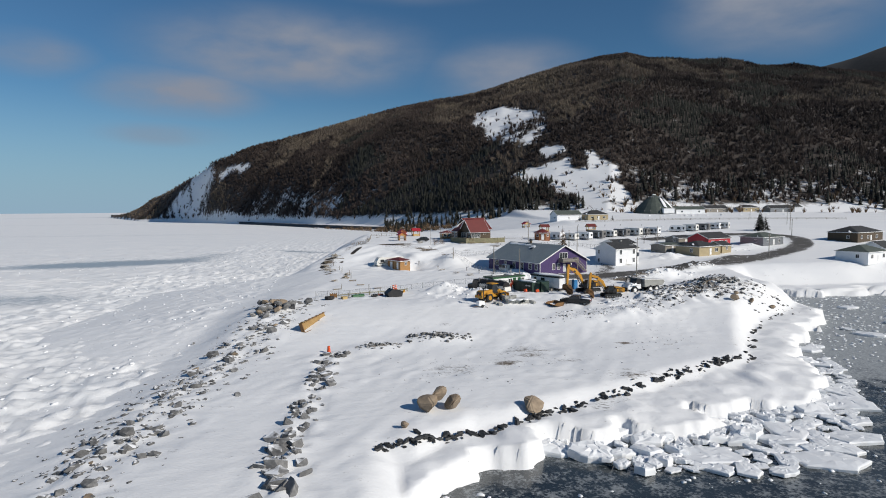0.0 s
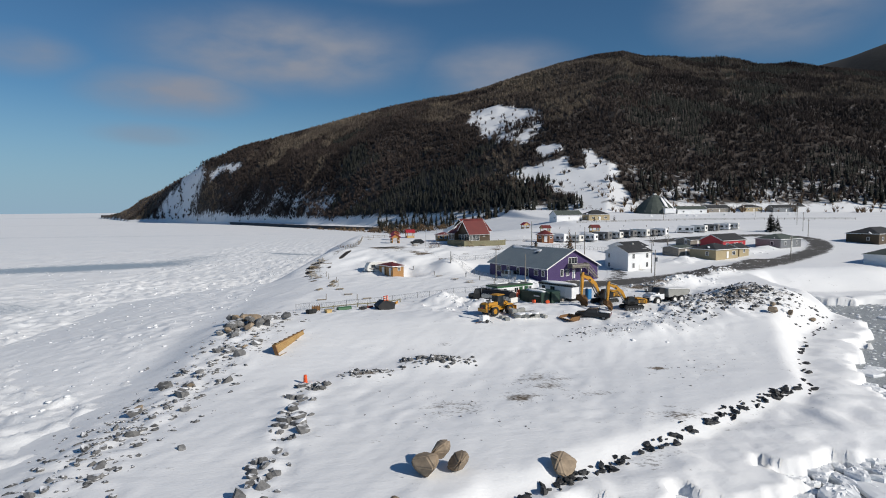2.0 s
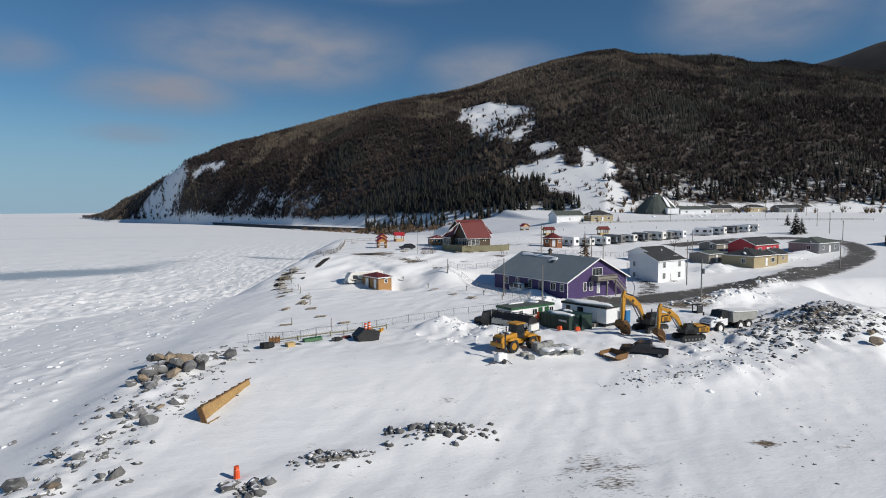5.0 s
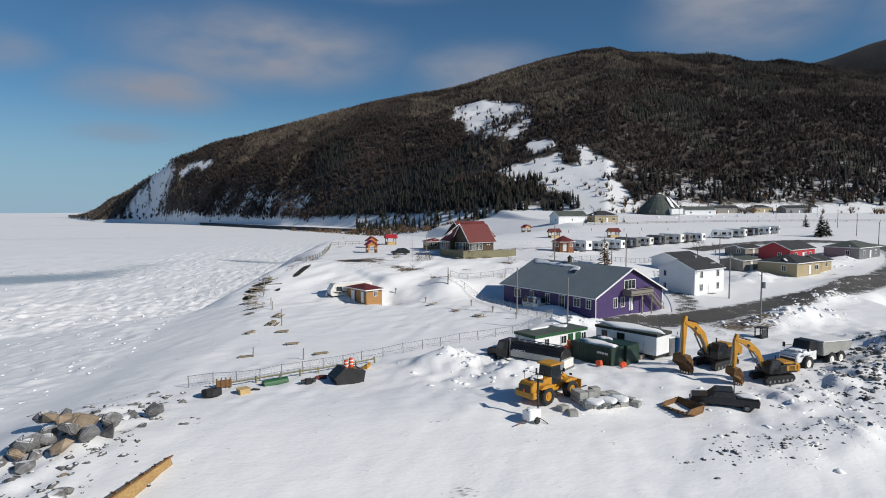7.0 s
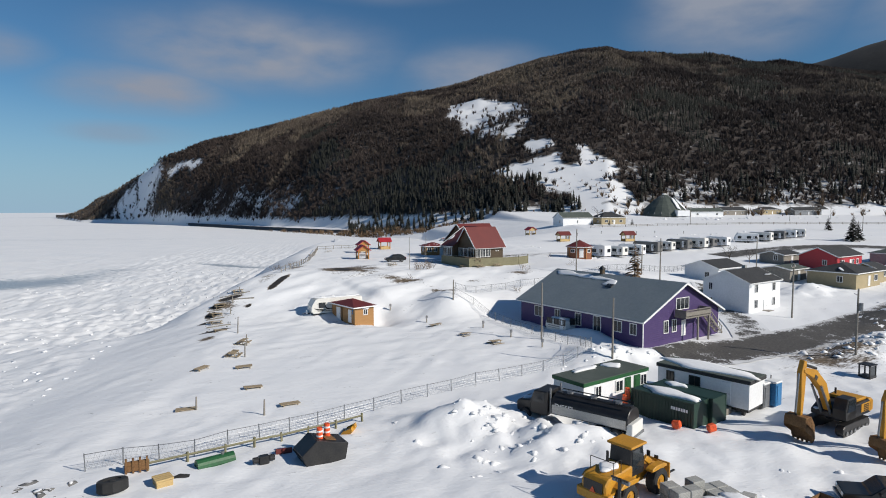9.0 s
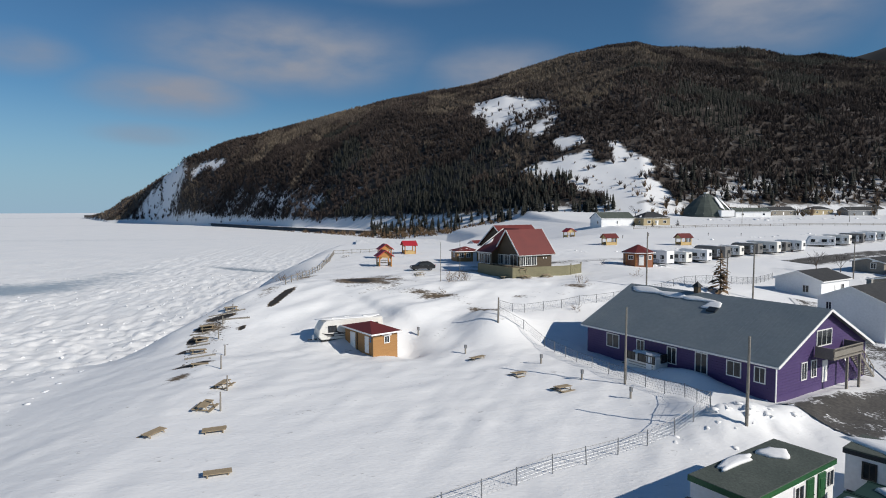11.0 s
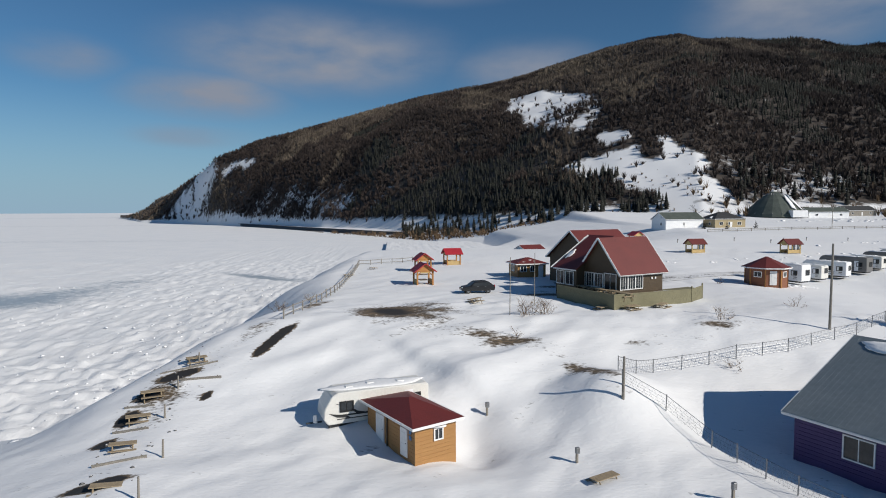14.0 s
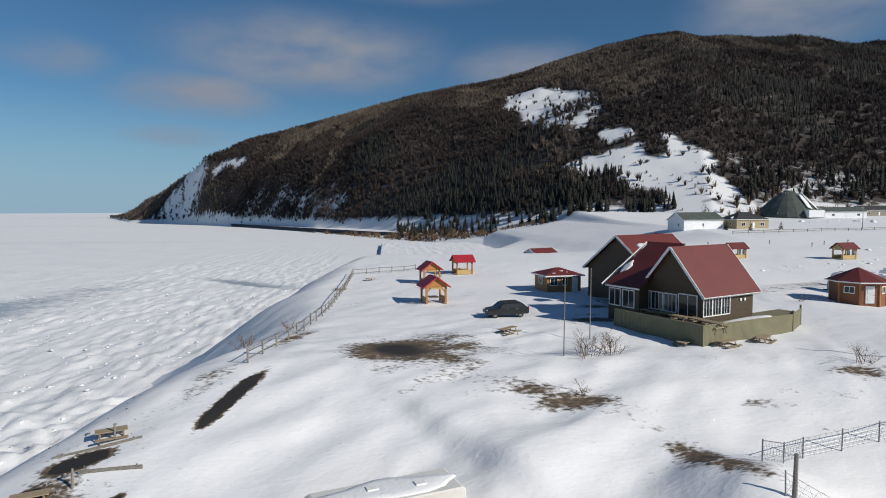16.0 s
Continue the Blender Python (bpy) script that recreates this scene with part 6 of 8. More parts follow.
c, s = math.cos(radians(26)), math.sin(radians(26))
o1 = site_office("white site office with green trim and a dark felt roof", 36.5 + c * 4.5 - s * 1.75, 133.1 + s * 4.5 + c * 1.75, 26, 9.0, 3.5, 2.45, "felt", "green", 6.05, ((-2.6, 0.7), (0.3, 0.9), (3.9, 0.8)), (1.55, 2.9))
snow_blob(o1, 2.2, 0.6, 2.93, 2.0, 1.6, 0.16, None, 11)
snow_blob(o1, -1.0, 1.2, 2.93, 4.0, 0.9, 0.16, None, 12)
o2 = site_office("white site office with black trim and a snow-covered roof", 50.0, 135.4, 120.5 + 180, 8.6, 3.2, 2.5, "felt", "black", 6.05, ((-3.0, 0.6), (-0.6, 0.9)), (2.3,))
snow_blob(o2, 0, 0, 2.96, 8.3, 3.1, 0.22, None, 13)


def container(label, x, y, turn, L=5.8):
    k = thing("shipping_container", label, "container", pose(x, y, 5.75, 0, 0, turn), "containers in the yard")
    W, H = 2.35, 2.4
    part("body", box((L, W - 0.1, H), (0, 0, 0)), "darkgreen", k)
    for s in (-1, 1):
        for i in range(19):
            part("corrugation", box((0.14, 0.06, H - 0.3), (-L / 2 + 0.35 + i * (L - 0.7) / 18, s * (W / 2 - 0.03), 0.15)), "darkgreen", k)
        for i in (-1, 1):
            part("corner_post", box((0.16, 0.16, H + 0.04), (i * (L / 2 - 0.06), s * (W / 2 - 0.06), 0)), "darkgreen", k)
        part("top_rail", box((L, 0.1, 0.12), (0, s * (W / 2 - 0.03), H - 0.08)), "darkgreen", k)
    for s in (-0.56, 0.56):
        d = part("door", box((0.06, 1.05, H - 0.25), (-L / 2 - 0.03, s, 0.1)), "darkgreen", k)
        for q in (-0.2, 0.2):
            part("lock_rod", rod((-L / 2 - 0.1, s + q, 0.15), (-L / 2 - 0.1, s + q, H - 0.2), 0.03), "steel", d)
    return k


ca = container("dark green shipping container with a snow-covered top", 42.4 + 0.95, 131.3 + 0.3, 119 + 180 - 180)
cb = container("green shipping container beside another, partly under snow", 45.7, 132.4, 119)
ca.matrix_basis = pose(43.6, 131.6, 5.75, 0, 0, 119 + 180)
cb.matrix_basis = pose(45.9, 132.5, 5.75, 0, 0, 119 + 180)
for k in range(7):
    bar = part("painted_mark", box((0.16, 0.015, 0.26), (1.0 + k * 0.22, -1.215, 1.55)), "trim", ca, "worn pale lettering marks")
snow_blob(ca, 0.3, 0, 2.4, 4.8, 1.9, 0.25, None, 14)
snow_blob(cb, -1.2, 0.3, 2.4, 1.8, 1.2, 0.2, None, 15)


def toilet(x, y, material, label):
    t = thing("portable_toilet", label, "toilet", pose(x, y, 5.95, 0, 0, 25), "portable toilets")
    part("body", box((1.1, 1.1, 2.1), (0, 0, 0), bevel=0.05), material, t)
    part("door", box((0.7, 0.05, 1.75), (0, -0.57, 0.15), bevel=0.02), material, t)
    part("roof", box((1.2, 1.2, 0.18), (0, 0, 2.1), bevel=0.07), "trim", t)
    part("vent_pipe", rod((0.4, 0.4, 2.1), (0.4, 0.4, 2.6), 0.06), "steel", t)


toilet(53.6, 133.0, "steel", "grey portable toilet beside the site office")
toilet(55.0, 133.2, "blue", "blue portable toilet beside the site office")


def dump_truck():
    d = thing("dump_truck", "white articulated dump truck with an empty grey body", "truck", pose(67.3, 125.6, gz(67.3, 125.6, -0.3), 0, 0, 197))
    for xx in (3.0, -1.2, -2.9):
        for s in (-1, 1):
            wheel(d, xx, s * 1.15, 0.8, 0.82, 0.6, "trim")
    part("hood", prism([(2.2, 0.9), (4.6, 0.9), (4.7, 1.6), (4.3, 1.95), (2.2, 2.3)], 2.1, pose(0, -1.05, 0), bevel=0.1), "white", d)
    part("grille", box((0.08, 1.7, 0.7), (4.7, 0, 0.95), (0, -8, 0)), "darkmetal", d)
    cab = part("cab", prism([(0.9, 1.0), (2.5, 1.0), (2.6, 2.1), (2.2, 3.1), (1.0, 3.1)], 1.9, pose(0, -0.95, 0), bevel=0.06), "darkmetal", d)
    part("windscreen", box((0.03, 1.6, 0.85), (2.45, 0, 2.15), (0, -20, 0)), "glass", cab)
    part("cab_door", box((1.2, 0.05, 1.0), (1.7, -0.98, 1.0), bevel=0.02), "white", cab)
    part("cab_door", box((1.2, 0.05, 1.0), (1.7, 0.98, 1.0), bevel=0.02), "white", cab)
    bed = part("dump_body", prism([(-4.6, 1.5), (0.3, 1.3), (0.5, 2.9), (-4.9, 2.6), (-5.2, 2.2)], 2.6, pose(0, -1.3, 0), bevel=0.05), "concrete", d)
    part("body_lip", box((5.3, 2.8, 0.12), (-2.2, 0, 2.75), (0, -3, 0)), "trim", bed)
    part("mark_bar", box((1.6, 0.03, 0.3), (-1.6, -1.33, 2.0)), "trim", bed)
    part("tail_board", box((0.9, 0.04, 0.4), (-4.3, -1.33, 2.1)), "orangeplastic", bed)
    part("frame", box((8.0, 0.9, 0.4), (-0.2, 0, 0.75)), "darkmetal", d)
    for s in (-1, 1):
        part("mirror", box((0.1, 0.3, 0.55), (3.3, s * 1.4, 2.2), bevel=0.03), "darkmetal", d)
        part("mirror_arm", rod((2.5, s * 1.0, 2.4), (3.3, s * 1.4, 2.4), 0.03), "darkmetal", d)
        part("fender", box((1.9, 0.55, 0.1), (3.0, s * 1.1, 1.75), bevel=0.04), "white", d)
    snow_blob(d, 3.4, 0, 2.1, 1.7, 1.5, 0.14, None, 16)


dump_truck()


def pickup():
    p = thing("pickup_truck", "black pickup truck buried to its sills, snow in the bed", "pickup", pose(49.1, 115.6, gz(49.1, 115.6, -0.4), 0, 0, 149))
    prof = [(-2.9, 0.5), (2.75, 0.5), (2.9, 0.8), (2.8, 1.1), (1.4, 1.22), (0.75, 1.8), (-0.75, 1.85), (-0.95, 1.2), (-2.9, 1.2)]
    part("body", prism(prof, 1.95, pose(0, -0.98, 0), bevel=0.06), "carpaint", p)
    for s in (-1.0, 0.97):
        part("side_glass", prism([(-0.65, 1.25), (0.95, 1.25), (0.6, 1.72), (-0.65, 1.75)], 0.03, pose(0, s, 0)), "glass", p)
    part("windscreen", box((0.03, 1.6, 0.75), (1.1, 0, 1.2), (0, -48, 0)), "glass", p)
    part("bed", box((1.8, 1.6, 0.1), (-1.95, 0, 1.18)), "darkmetal", p)
    for xx in (-1.9, 1.9):
        for s in (-1, 1):
            wheel(p, xx, s * 0.85, 0.4, 0.4, 0.28, "steel")
    for s in (-1, 1):
        part("headlamp", box((0.08, 0.35, 0.2), (2.83, s * 0.72, 0.85), bevel=0.02), "trim", p)
        part("tail_lamp", box((0.06, 0.16, 0.35), (-2.91, s * 0.85, 0.8)), "brightred", p)
        part("mirror", box((0.12, 0.2, 0.18), (0.95, s * 1.1, 1.25), bevel=0.03), "darkmetal", p)
    part("bumper", box((0.15, 1.9, 0.22), (2.92, 0, 0.5), bevel=0.04), "steel", p)
    part("lamp_mast", rod((-0.9, -0.7, 1.2), (-0.9, -0.7, 2.5), 0.05), "darkmetal", p)
    snow_blob(p, -1.95, 0, 1.22, 1.8, 1.6, 0.16, None, 17)


pickup()


def suv():
    p = thing("car", "dark grey estate car parked on the packed snow drive", "car", pose(28.0, 215.6, gz(28.0, 215.6, 0.0), 0, 0, 187))
    prof = [(-2.2, 0.35), (2.2, 0.35), (2.3, 0.6), (2.2, 0.85), (1.2, 1.02), (0.55, 1.52), (-1.4, 1.58), (-2.05, 1.1), (-2.3, 0.95), (-2.3, 0.5)]
    part("body", prism(prof, 1.8, pose(0, -0.9, 0), bevel=0.07), "carpaint", p)
    for s in (-0.92, 0.89):
        part("side_glass", prism([(-1.7, 1.05), (0.95, 1.05), (0.5, 1.45), (-1.3, 1.5)], 0.03, pose(0, s, 0)), "glass", p)
        part("sill_trim", box((3.2, 0.03, 0.12), (0, s + 0.015, 0.35)), "darkmetal", p)
        for q in (0.1, -0.95):
            part("door_handle", box((0.18, 0.04, 0.04), (q, s + 0.015, 0.92)), "steel", p)
    part("windscreen", box((0.03, 1.45, 0.68), (0.92, 0, 1.0), (0, -52, 0)), "glass", p)
    part("rear_window", box((0.03, 1.4, 0.6), (-1.78, 0, 1.08), (0, 52, 0)), "glass", p)
    for xx in (-1.35, 1.4):
        for s in (-1, 1):
            wheel(p, xx, s * 0.8, 0.33, 0.34, 0.22, "steel")
    for s in (-1, 1):
        part("headlamp", box((0.1, 0.4, 0.14), (2.2, s * 0.62, 0.72), bevel=0.03), "trim", p)
        part("tail_lamp", box((0.08, 0.25, 0.3), (-2.25, s * 0.75, 0.8)), "brightred", p)
        part("mirror", box((0.14, 0.2, 0.14), (0.85, s * 1.0, 1.05), bevel=0.03), "darkmetal", p)
        part("roof_rail", rod((-1.3, s * 0.72, 1.6), (0.4, s * 0.72, 1.57), 0.025), "darkmetal", p)
    part("number_plate", box((0.03, 0.45, 0.12), (2.31, 0, 0.5)), "trim", p)


suv()


def steel_bucket(label, x, y, turn, size, material="rust", tilt=0):
    b = thing("digger_bucket", label, "bucket", pose(x, y, gz(x, y, -0.15), 0, tilt, turn) @ Matrix.Scale(size, 4))
    part("shell", prism([(-0.9, 1.3), (-1.0, 0.6), (-0.7, 0.1), (0.9, 0.0), (0.9, 0.1), (-0.6, 0.22), (-0.85, 0.65), (-0.78, 1.3)], 2.6, pose(0, -1.3, 0)), material, b)
    for s in (-1.3, 1.24):
        part("side_plate", prism([(-0.9, 1.3), (-1.0, 0.6), (-0.7, 0.1), (0.9, 0.0), (0.6, 0.5)], 0.06, pose(0, s, 0)), material, b)
    for k in range(6):
        part("tooth", box((0.35, 0.12, 0.08), (1.0, -1.15 + k * 0.46, 0.0)), material, b)
    part("lug", box((0.4, 0.5, 0.4), (-1.0, 0, 0.9), bevel=0.04), material, b)
    return b


steel_bucket("rusty loader bucket half buried in drifted snow", 44.6, 115.4, 200, 1.1, tilt=-25)
steel_bucket("dark red steel bucket beside the boundary fence", 11.6, 130.0, 100, 0.45, "redroof")
steel_bucket("yellow steel bucket lying beside the boundary fence", 16.4, 133.0, 160, 0.5, "yellow")


def dump_body():
    b = thing("dump_trough", "tan rusty steel trough lying on its side in the snow", "steel trough", pose(-0.2, 107.8, gz(-0.2, 107.8, 0.2), 0, -3, 66) @ pose(0, 0, 0, 72, 0, 0) @ Matrix.Diagonal((1.2, 1, 0.85, 1)))
    floor = part("floor", prism([(-3.4, 0), (3.6, 0), (3.6, 0.08), (-3.4, 0.08)], 1.6, pose(0, -0.8, 0)), "trough", b)
    for side in (-1, 1):
        part("side", prism([(-3.4, 0), (3.6, 0), (3.6, 0.35), (-0.6, 0.75), (-2.6, 1.05), (-3.5, 1.0)], 0.08, pose(0, side * 0.84 - 0.04, 0), bevel=0.02), "trough", b)
        for k in range(7):
            part("rib", box((0.1, 0.1, 0.55), (-3.0 + k * 1.02, side * 0.92, 0.05)), "rust", b)
        part("lip", rod((-2.6, side * 0.86, 1.07), (3.6, side * 0.86, 0.4), 0.06, sides=6), "rust", b)
    part("head_board", box((0.1, 1.6, 0.7), (-3.45, 0, 0), bevel=0.02), "rust", b)
    for side in (-0.4, 0.4):
        part("underframe", box((6.4, 0.16, 0.2), (0, side, -0.22)), "rust", floor)


dump_body()


def block_stack():
    r = np.random.default_rng(4)
    grid = [(i, j, k) for i in range(5) for j in range(3) for k in range(3) if not (k == 1 and (i + j) % 4 == 3) and not (k == 2 and (i > 2 or j == 0 or (i + j) % 4 == 3))]
    proto = None
    for i, j, k in grid:
        m = pose(35.4, 116.2, 5.35, 0, 0, 10) @ pose(0.5 + i * 0.95, j * 0.85, k * 0.62, 0, 0, r.uniform(-3, 3))
        if proto is None:
            proto = tagged(part("concrete_block", box((0.92, 0.8, 0.6), bevel=0.04), "concrete"), "grey concrete block in a snowy stack", "block", "stack of concrete blocks")
            proto.matrix_basis = m
        else:
            copy_thing(proto, m)
    for k, (x, y) in enumerate(((34.2, 115.4), (33.6, 116.3), (40.9, 117.8), (41.0, 116.9))):
        copy_thing(proto, pose(x, y, gz(x, y, -0.2), 0, r.uniform(-8, 8), r.uniform(0, 90)))
    for k in range(3):
        tagged(snow_blob(None, 36.6 + k * 1.3, 116.1 + k * 0.2, 6.55, 1.7, 2.0, 0.16, None, 20 + k, "snow_cap"), "snow lying on the concrete blocks", "snow", "snow on the blocks")


block_stack()


def skip():
    k = thing("skip", "black steel skip with orange drums on it, sunk in snow", "skip", pose(14.6, 128.6, gz(14.6, 128.6, -0.4), 0, 0, 22))
    part("body", prism([(-1.5, 0), (1.2, 0), (1.5, 1.5), (-0.9, 2.1), (-2.0, 1.2)], 2.0, pose(0, -1, 0), bevel=0.04), "darkmetal", k)
    for q in range(3):
        part("lid", box((0.7, 1.9, 0.05), (-1.75 + 0.55 * q * 0.6, 0, 1.25 + q * 0.3), (0, -39, 0)), "rubber", k)
    part("rust_panel", box((0.8, 1.2, 0.05), (0.3, 0, 1.82), (0, 14, 0)), "rust", k)
    for q, (dx, dy) in enumerate(((-0.4, -0.2), (0.35, 0.3))):
        d = part("drum", rod((dx, dy, 1.8), (dx, dy, 2.75), 0.24, 0.2, 12), "orangeplastic", k, "orange traffic drum with white bands")
        for z in (2.1, 2.45):
            part("band", rod((dx, dy, z), (dx, dy, z + 0.12), 0.235, sides=12), "trim", d)


skip()


def traffic_drum(x, y, z=None, lean=0):
    d = thing("traffic_drum", "orange traffic drum with white bands standing in snow", "traffic drum", pose(x, y, gz(x, y) if z is None else z, 0, lean, 0), "orange traffic drums")
    part("body", rod((0, 0, 0), (0, 0, 1.0), 0.27, 0.2, 12), "orangeplastic", d)
    for z0 in (0.35, 0.65):
        part("band", rod((0, 0, z0), (0, 0, z0 + 0.13), 0.255 - z0 * 0.06, sides=12), "trim", d)


traffic_drum(3.4, 93.7)
traffic_drum(40.6, 133.6, 6.6)
traffic_drum(41.0, 133.9, 7.1)


def big_tyre(x, y, r, turn, tilt):
    t = thing("old_tyre", "large worn black tyre lying in snow", "tyre", pose(x, y, gz(x, y, 0.35), tilt, 0, turn))
    wheel(t, 0, 0, 0, r, 0.7, "rubber", "carcass")


big_tyre(1.4, 125.6, 0.95, 20, 80)
g = thing("fuel_tank", "green cylindrical fuel tank lying by the fence", "tank", pose(7.0, 128.9, gz(7.0, 128.9, 0.0), 0, 0, 28))
part("shell", rod((-1.3, 0, 0.1), (1.3, 0, 0.1), 0.5, sides=16), "green", g)
part("cradle", box((2.2, 0.9, 0.5), (0, 0, -0.6)), "darkmetal", g)
part("filler", rod((0.5, 0, 0.55), (0.5, 0, 0.8), 0.12), "steel", g)
f = thing("rusty_rack", "rusty orange steel rack with forks by the fence", "rack", pose(2.0, 128.3, gz(2.0, 128.3, -0.1), 0, 0, 15))
part("frame", box((1.5, 0.2, 0.7), (0, 0, 0.2), bevel=0.03), "rust", f)
for k in range(4):
    part("upright", box((0.12, 0.3, 1.0), (-0.65 + k * 0.43, 0, 0.1)), "rust", f)
p = thing("crate", "pale yellow crate half covered by snow", "crate", pose(4.3, 126.0, gz(4.3, 126.0, -0.15), 0, 0, 30))
for k in range(4):
    part("slat", box((1.1, 0.22, 0.12), (0, -0.4 + k * 0.27, 0.5)), "pine", p)
part("body", box((1.0, 1.0, 0.48), (0, 0, 0)), "pine", p)
t = thing("tarpaulin", "crumpled black tarpaulin over scrap in snow", "tarpaulin", pose(5.2, 127.0, gz(5.2, 127.0, -0.1), 0, 0, 10))
part("sheet", rock_shape(np.random.default_rng(3), 24, 0.4, 0.4), "rubber", t)
t.matrix_basis = t.matrix_basis @ Matrix.Diagonal((2.2, 1.1, 1.2, 1))
p = thing("pump", "black engine pump standing in snow by the fence", "pump", pose(10.4, 128.3, gz(10.4, 128.3, 0.0), 0, 0, 20))
part("engine", box((0.7, 0.5, 0.6), (0, 0, 0), bevel=0.05), "darkmetal", p)
part("flange", rod((0.4, 0, 0.35), (0.75, 0, 0.35), 0.22, sides=12), "darkmetal", p)
part("flange", rod((-0.75, 0, 0.35), (-0.4, 0, 0.35), 0.22, sides=12), "darkmetal", p)
k = thing("cab_box", "small black machine cab standing in snow", "machine cab", pose(70.6, 138.6, gz(70.6, 138.6, -0.2), 0, 0, 20))
for sx in (-0.6, 0.6):
    for sy in (-0.5, 0.5):
        part("post", box((0.12, 0.12, 1.5), (sx, sy, 0)), "darkmetal", k)
part("roof", box((1.5, 1.3, 0.1), (0, 0, 1.5), bevel=0.03), "darkmetal", k)
part("pane", box((1.1, 0.03, 1.2), (0, -0.5, 0.2)), "glass", k)
part("base", box((1.4, 1.2, 0.4), (0, 0, 0), bevel=0.04), "darkmetal", k)
for x, y in ((42.6, 128.6), (44.9, 127.4)):
    b = tagged(part("plastic_can", box((0.7, 0.5, 0.6), bevel=0.1), "orangeplastic"), "red plastic fuel can in snow by the container", "fuel can", "red fuel cans")
    b.matrix_basis = pose(x, y, gz(x, y, 0.1), 0, 10, x * 20)

def light_tower():
    """A small towable lamp mast beside the loader."""
    t = thing("light_tower", "white towable light tower with a folded mast in snow", "light tower", pose(30.2, 114.8, gz(30.2, 114.8, -0.1), 0, 0, 30))
    part("housing", box((1.5, 0.95, 0.85), (0, 0, 0.35), bevel=0.08), "white", t)
    part("drawbar", rod((-0.7, 0, 0.3), (-1.9, 0, 0.25), 0.05), "rust", t)
    for side in (-0.55, 0.55):
        part("wheel", rod((0.1, side - 0.08, 0.3), (0.1, side + 0.08, 0.3), 0.3, sides=14), "rubber", t)
        part("outrigger", rod((0.6, side * 0.6, 0.4), (0.75, side * 2.2, 0.05), 0.04, sides=6), "darkmetal", t)
    mast = part("mast", box((0.14, 0.14, 3.4), (0.8, 0, 0.3)), "darkmetal", t)
    part("crossbar", box((0.08, 1.1, 0.08), (0.8, 0, 3.62)), "darkmetal", mast)
    for side in (-0.42, -0.14, 0.14, 0.42):
        part("floodlight", box((0.16, 0.24, 0.22), (0.9, side, 3.4), (0, 15, 0), bevel=0.02), "steel", mast)
    snow_blob(t, -0.1, 0, 1.2, 1.2, 0.8, 0.1, None, 9)


light_tower()

# ---- road, shore wall ----


def ribbon(name, line, width, lift, material, label, category, values, cols=9, per=1.2):
    """A strip that lies on the ground along a smooth line."""
    P = np.array(line, float)
    d = np.r_[0, np.cumsum(np.hypot(*np.diff(P, axis=0).T))]
    t = np.arange(0, d[-1], per)
    x, y = np.interp(t, d, P[:, 0]), np.interp(t, d, P[:, 1])
    k = np.ones(9) / 9
    x, y = (np.convolve(np.pad(v, 4, mode="edge"), k, mode="valid") for v in (x, y))
    tx, ty = np.gradient(x), np.gradient(y)
    n = np.hypot(tx, ty)
    nx, ny = -ty / n, tx / n
    o = np.linspace(-width / 2, width / 2, cols)
    X, Y = x[:, None] + nx[:, None] * o, y[:, None] + ny[:, None] * o
    Z = ground(X, Y) + lift
    me = bpy.data.meshes.new(name)
    me.vertices.add(X.size)
    me.vertices.foreach_set("co", np.stack([X, Y, Z], -1).astype(np.float32).ravel())
    i = (np.arange(len(x) - 1)[:, None] * cols + np.arange(cols - 1)[None]).ravel()
    fill(me, np.stack([i, i + cols, i + cols + 1, i + 1], -1))
    a = me.attributes.new("bare", "FLOAT", "POINT")
    edge = 1 - np.abs(o) / (width / 2)
    a.data.foreach_set("value", (values + np.minimum(edge * 3, 1)[None] * 0.65 - 0.25 + 0 * X + 0.5 * fbm(X / 9, Y / 9, 81)).astype(np.float32).ravel())
    me.shade_smooth()
    return tagged(finish(name, me, material), label, category, kind="structure")


ROAD = [(52, 148), (60, 149.5), (72, 153), (82, 156.5), (91, 160), (108, 167.5), (128, 177.5), (146, 189), (162, 201.5), (176, 216), (185, 230), (187, 240), (180, 247), (165, 249), (150, 246), (135, 240), (118, 233)]
ribbon("road", ROAD, 8.6, 0.10, "road", "cleared asphalt road with patches of packed snow", "road", 0.42)
ribbon("driveway", [(69, 153), (73, 160), (77, 168), (82, 182), (86, 190)], 5.5, 0.08, "road", "slushy driveway between the hall and the house", "driveway", 0.1)
ribbon("camp_road", [(40, 226), (52, 224), (66, 231), (78, 238), (95, 249), (118, 260), (145, 268)], 4.0, 0.07, "road", "ploughed camp road with dark gravel showing", "road", -0.02)


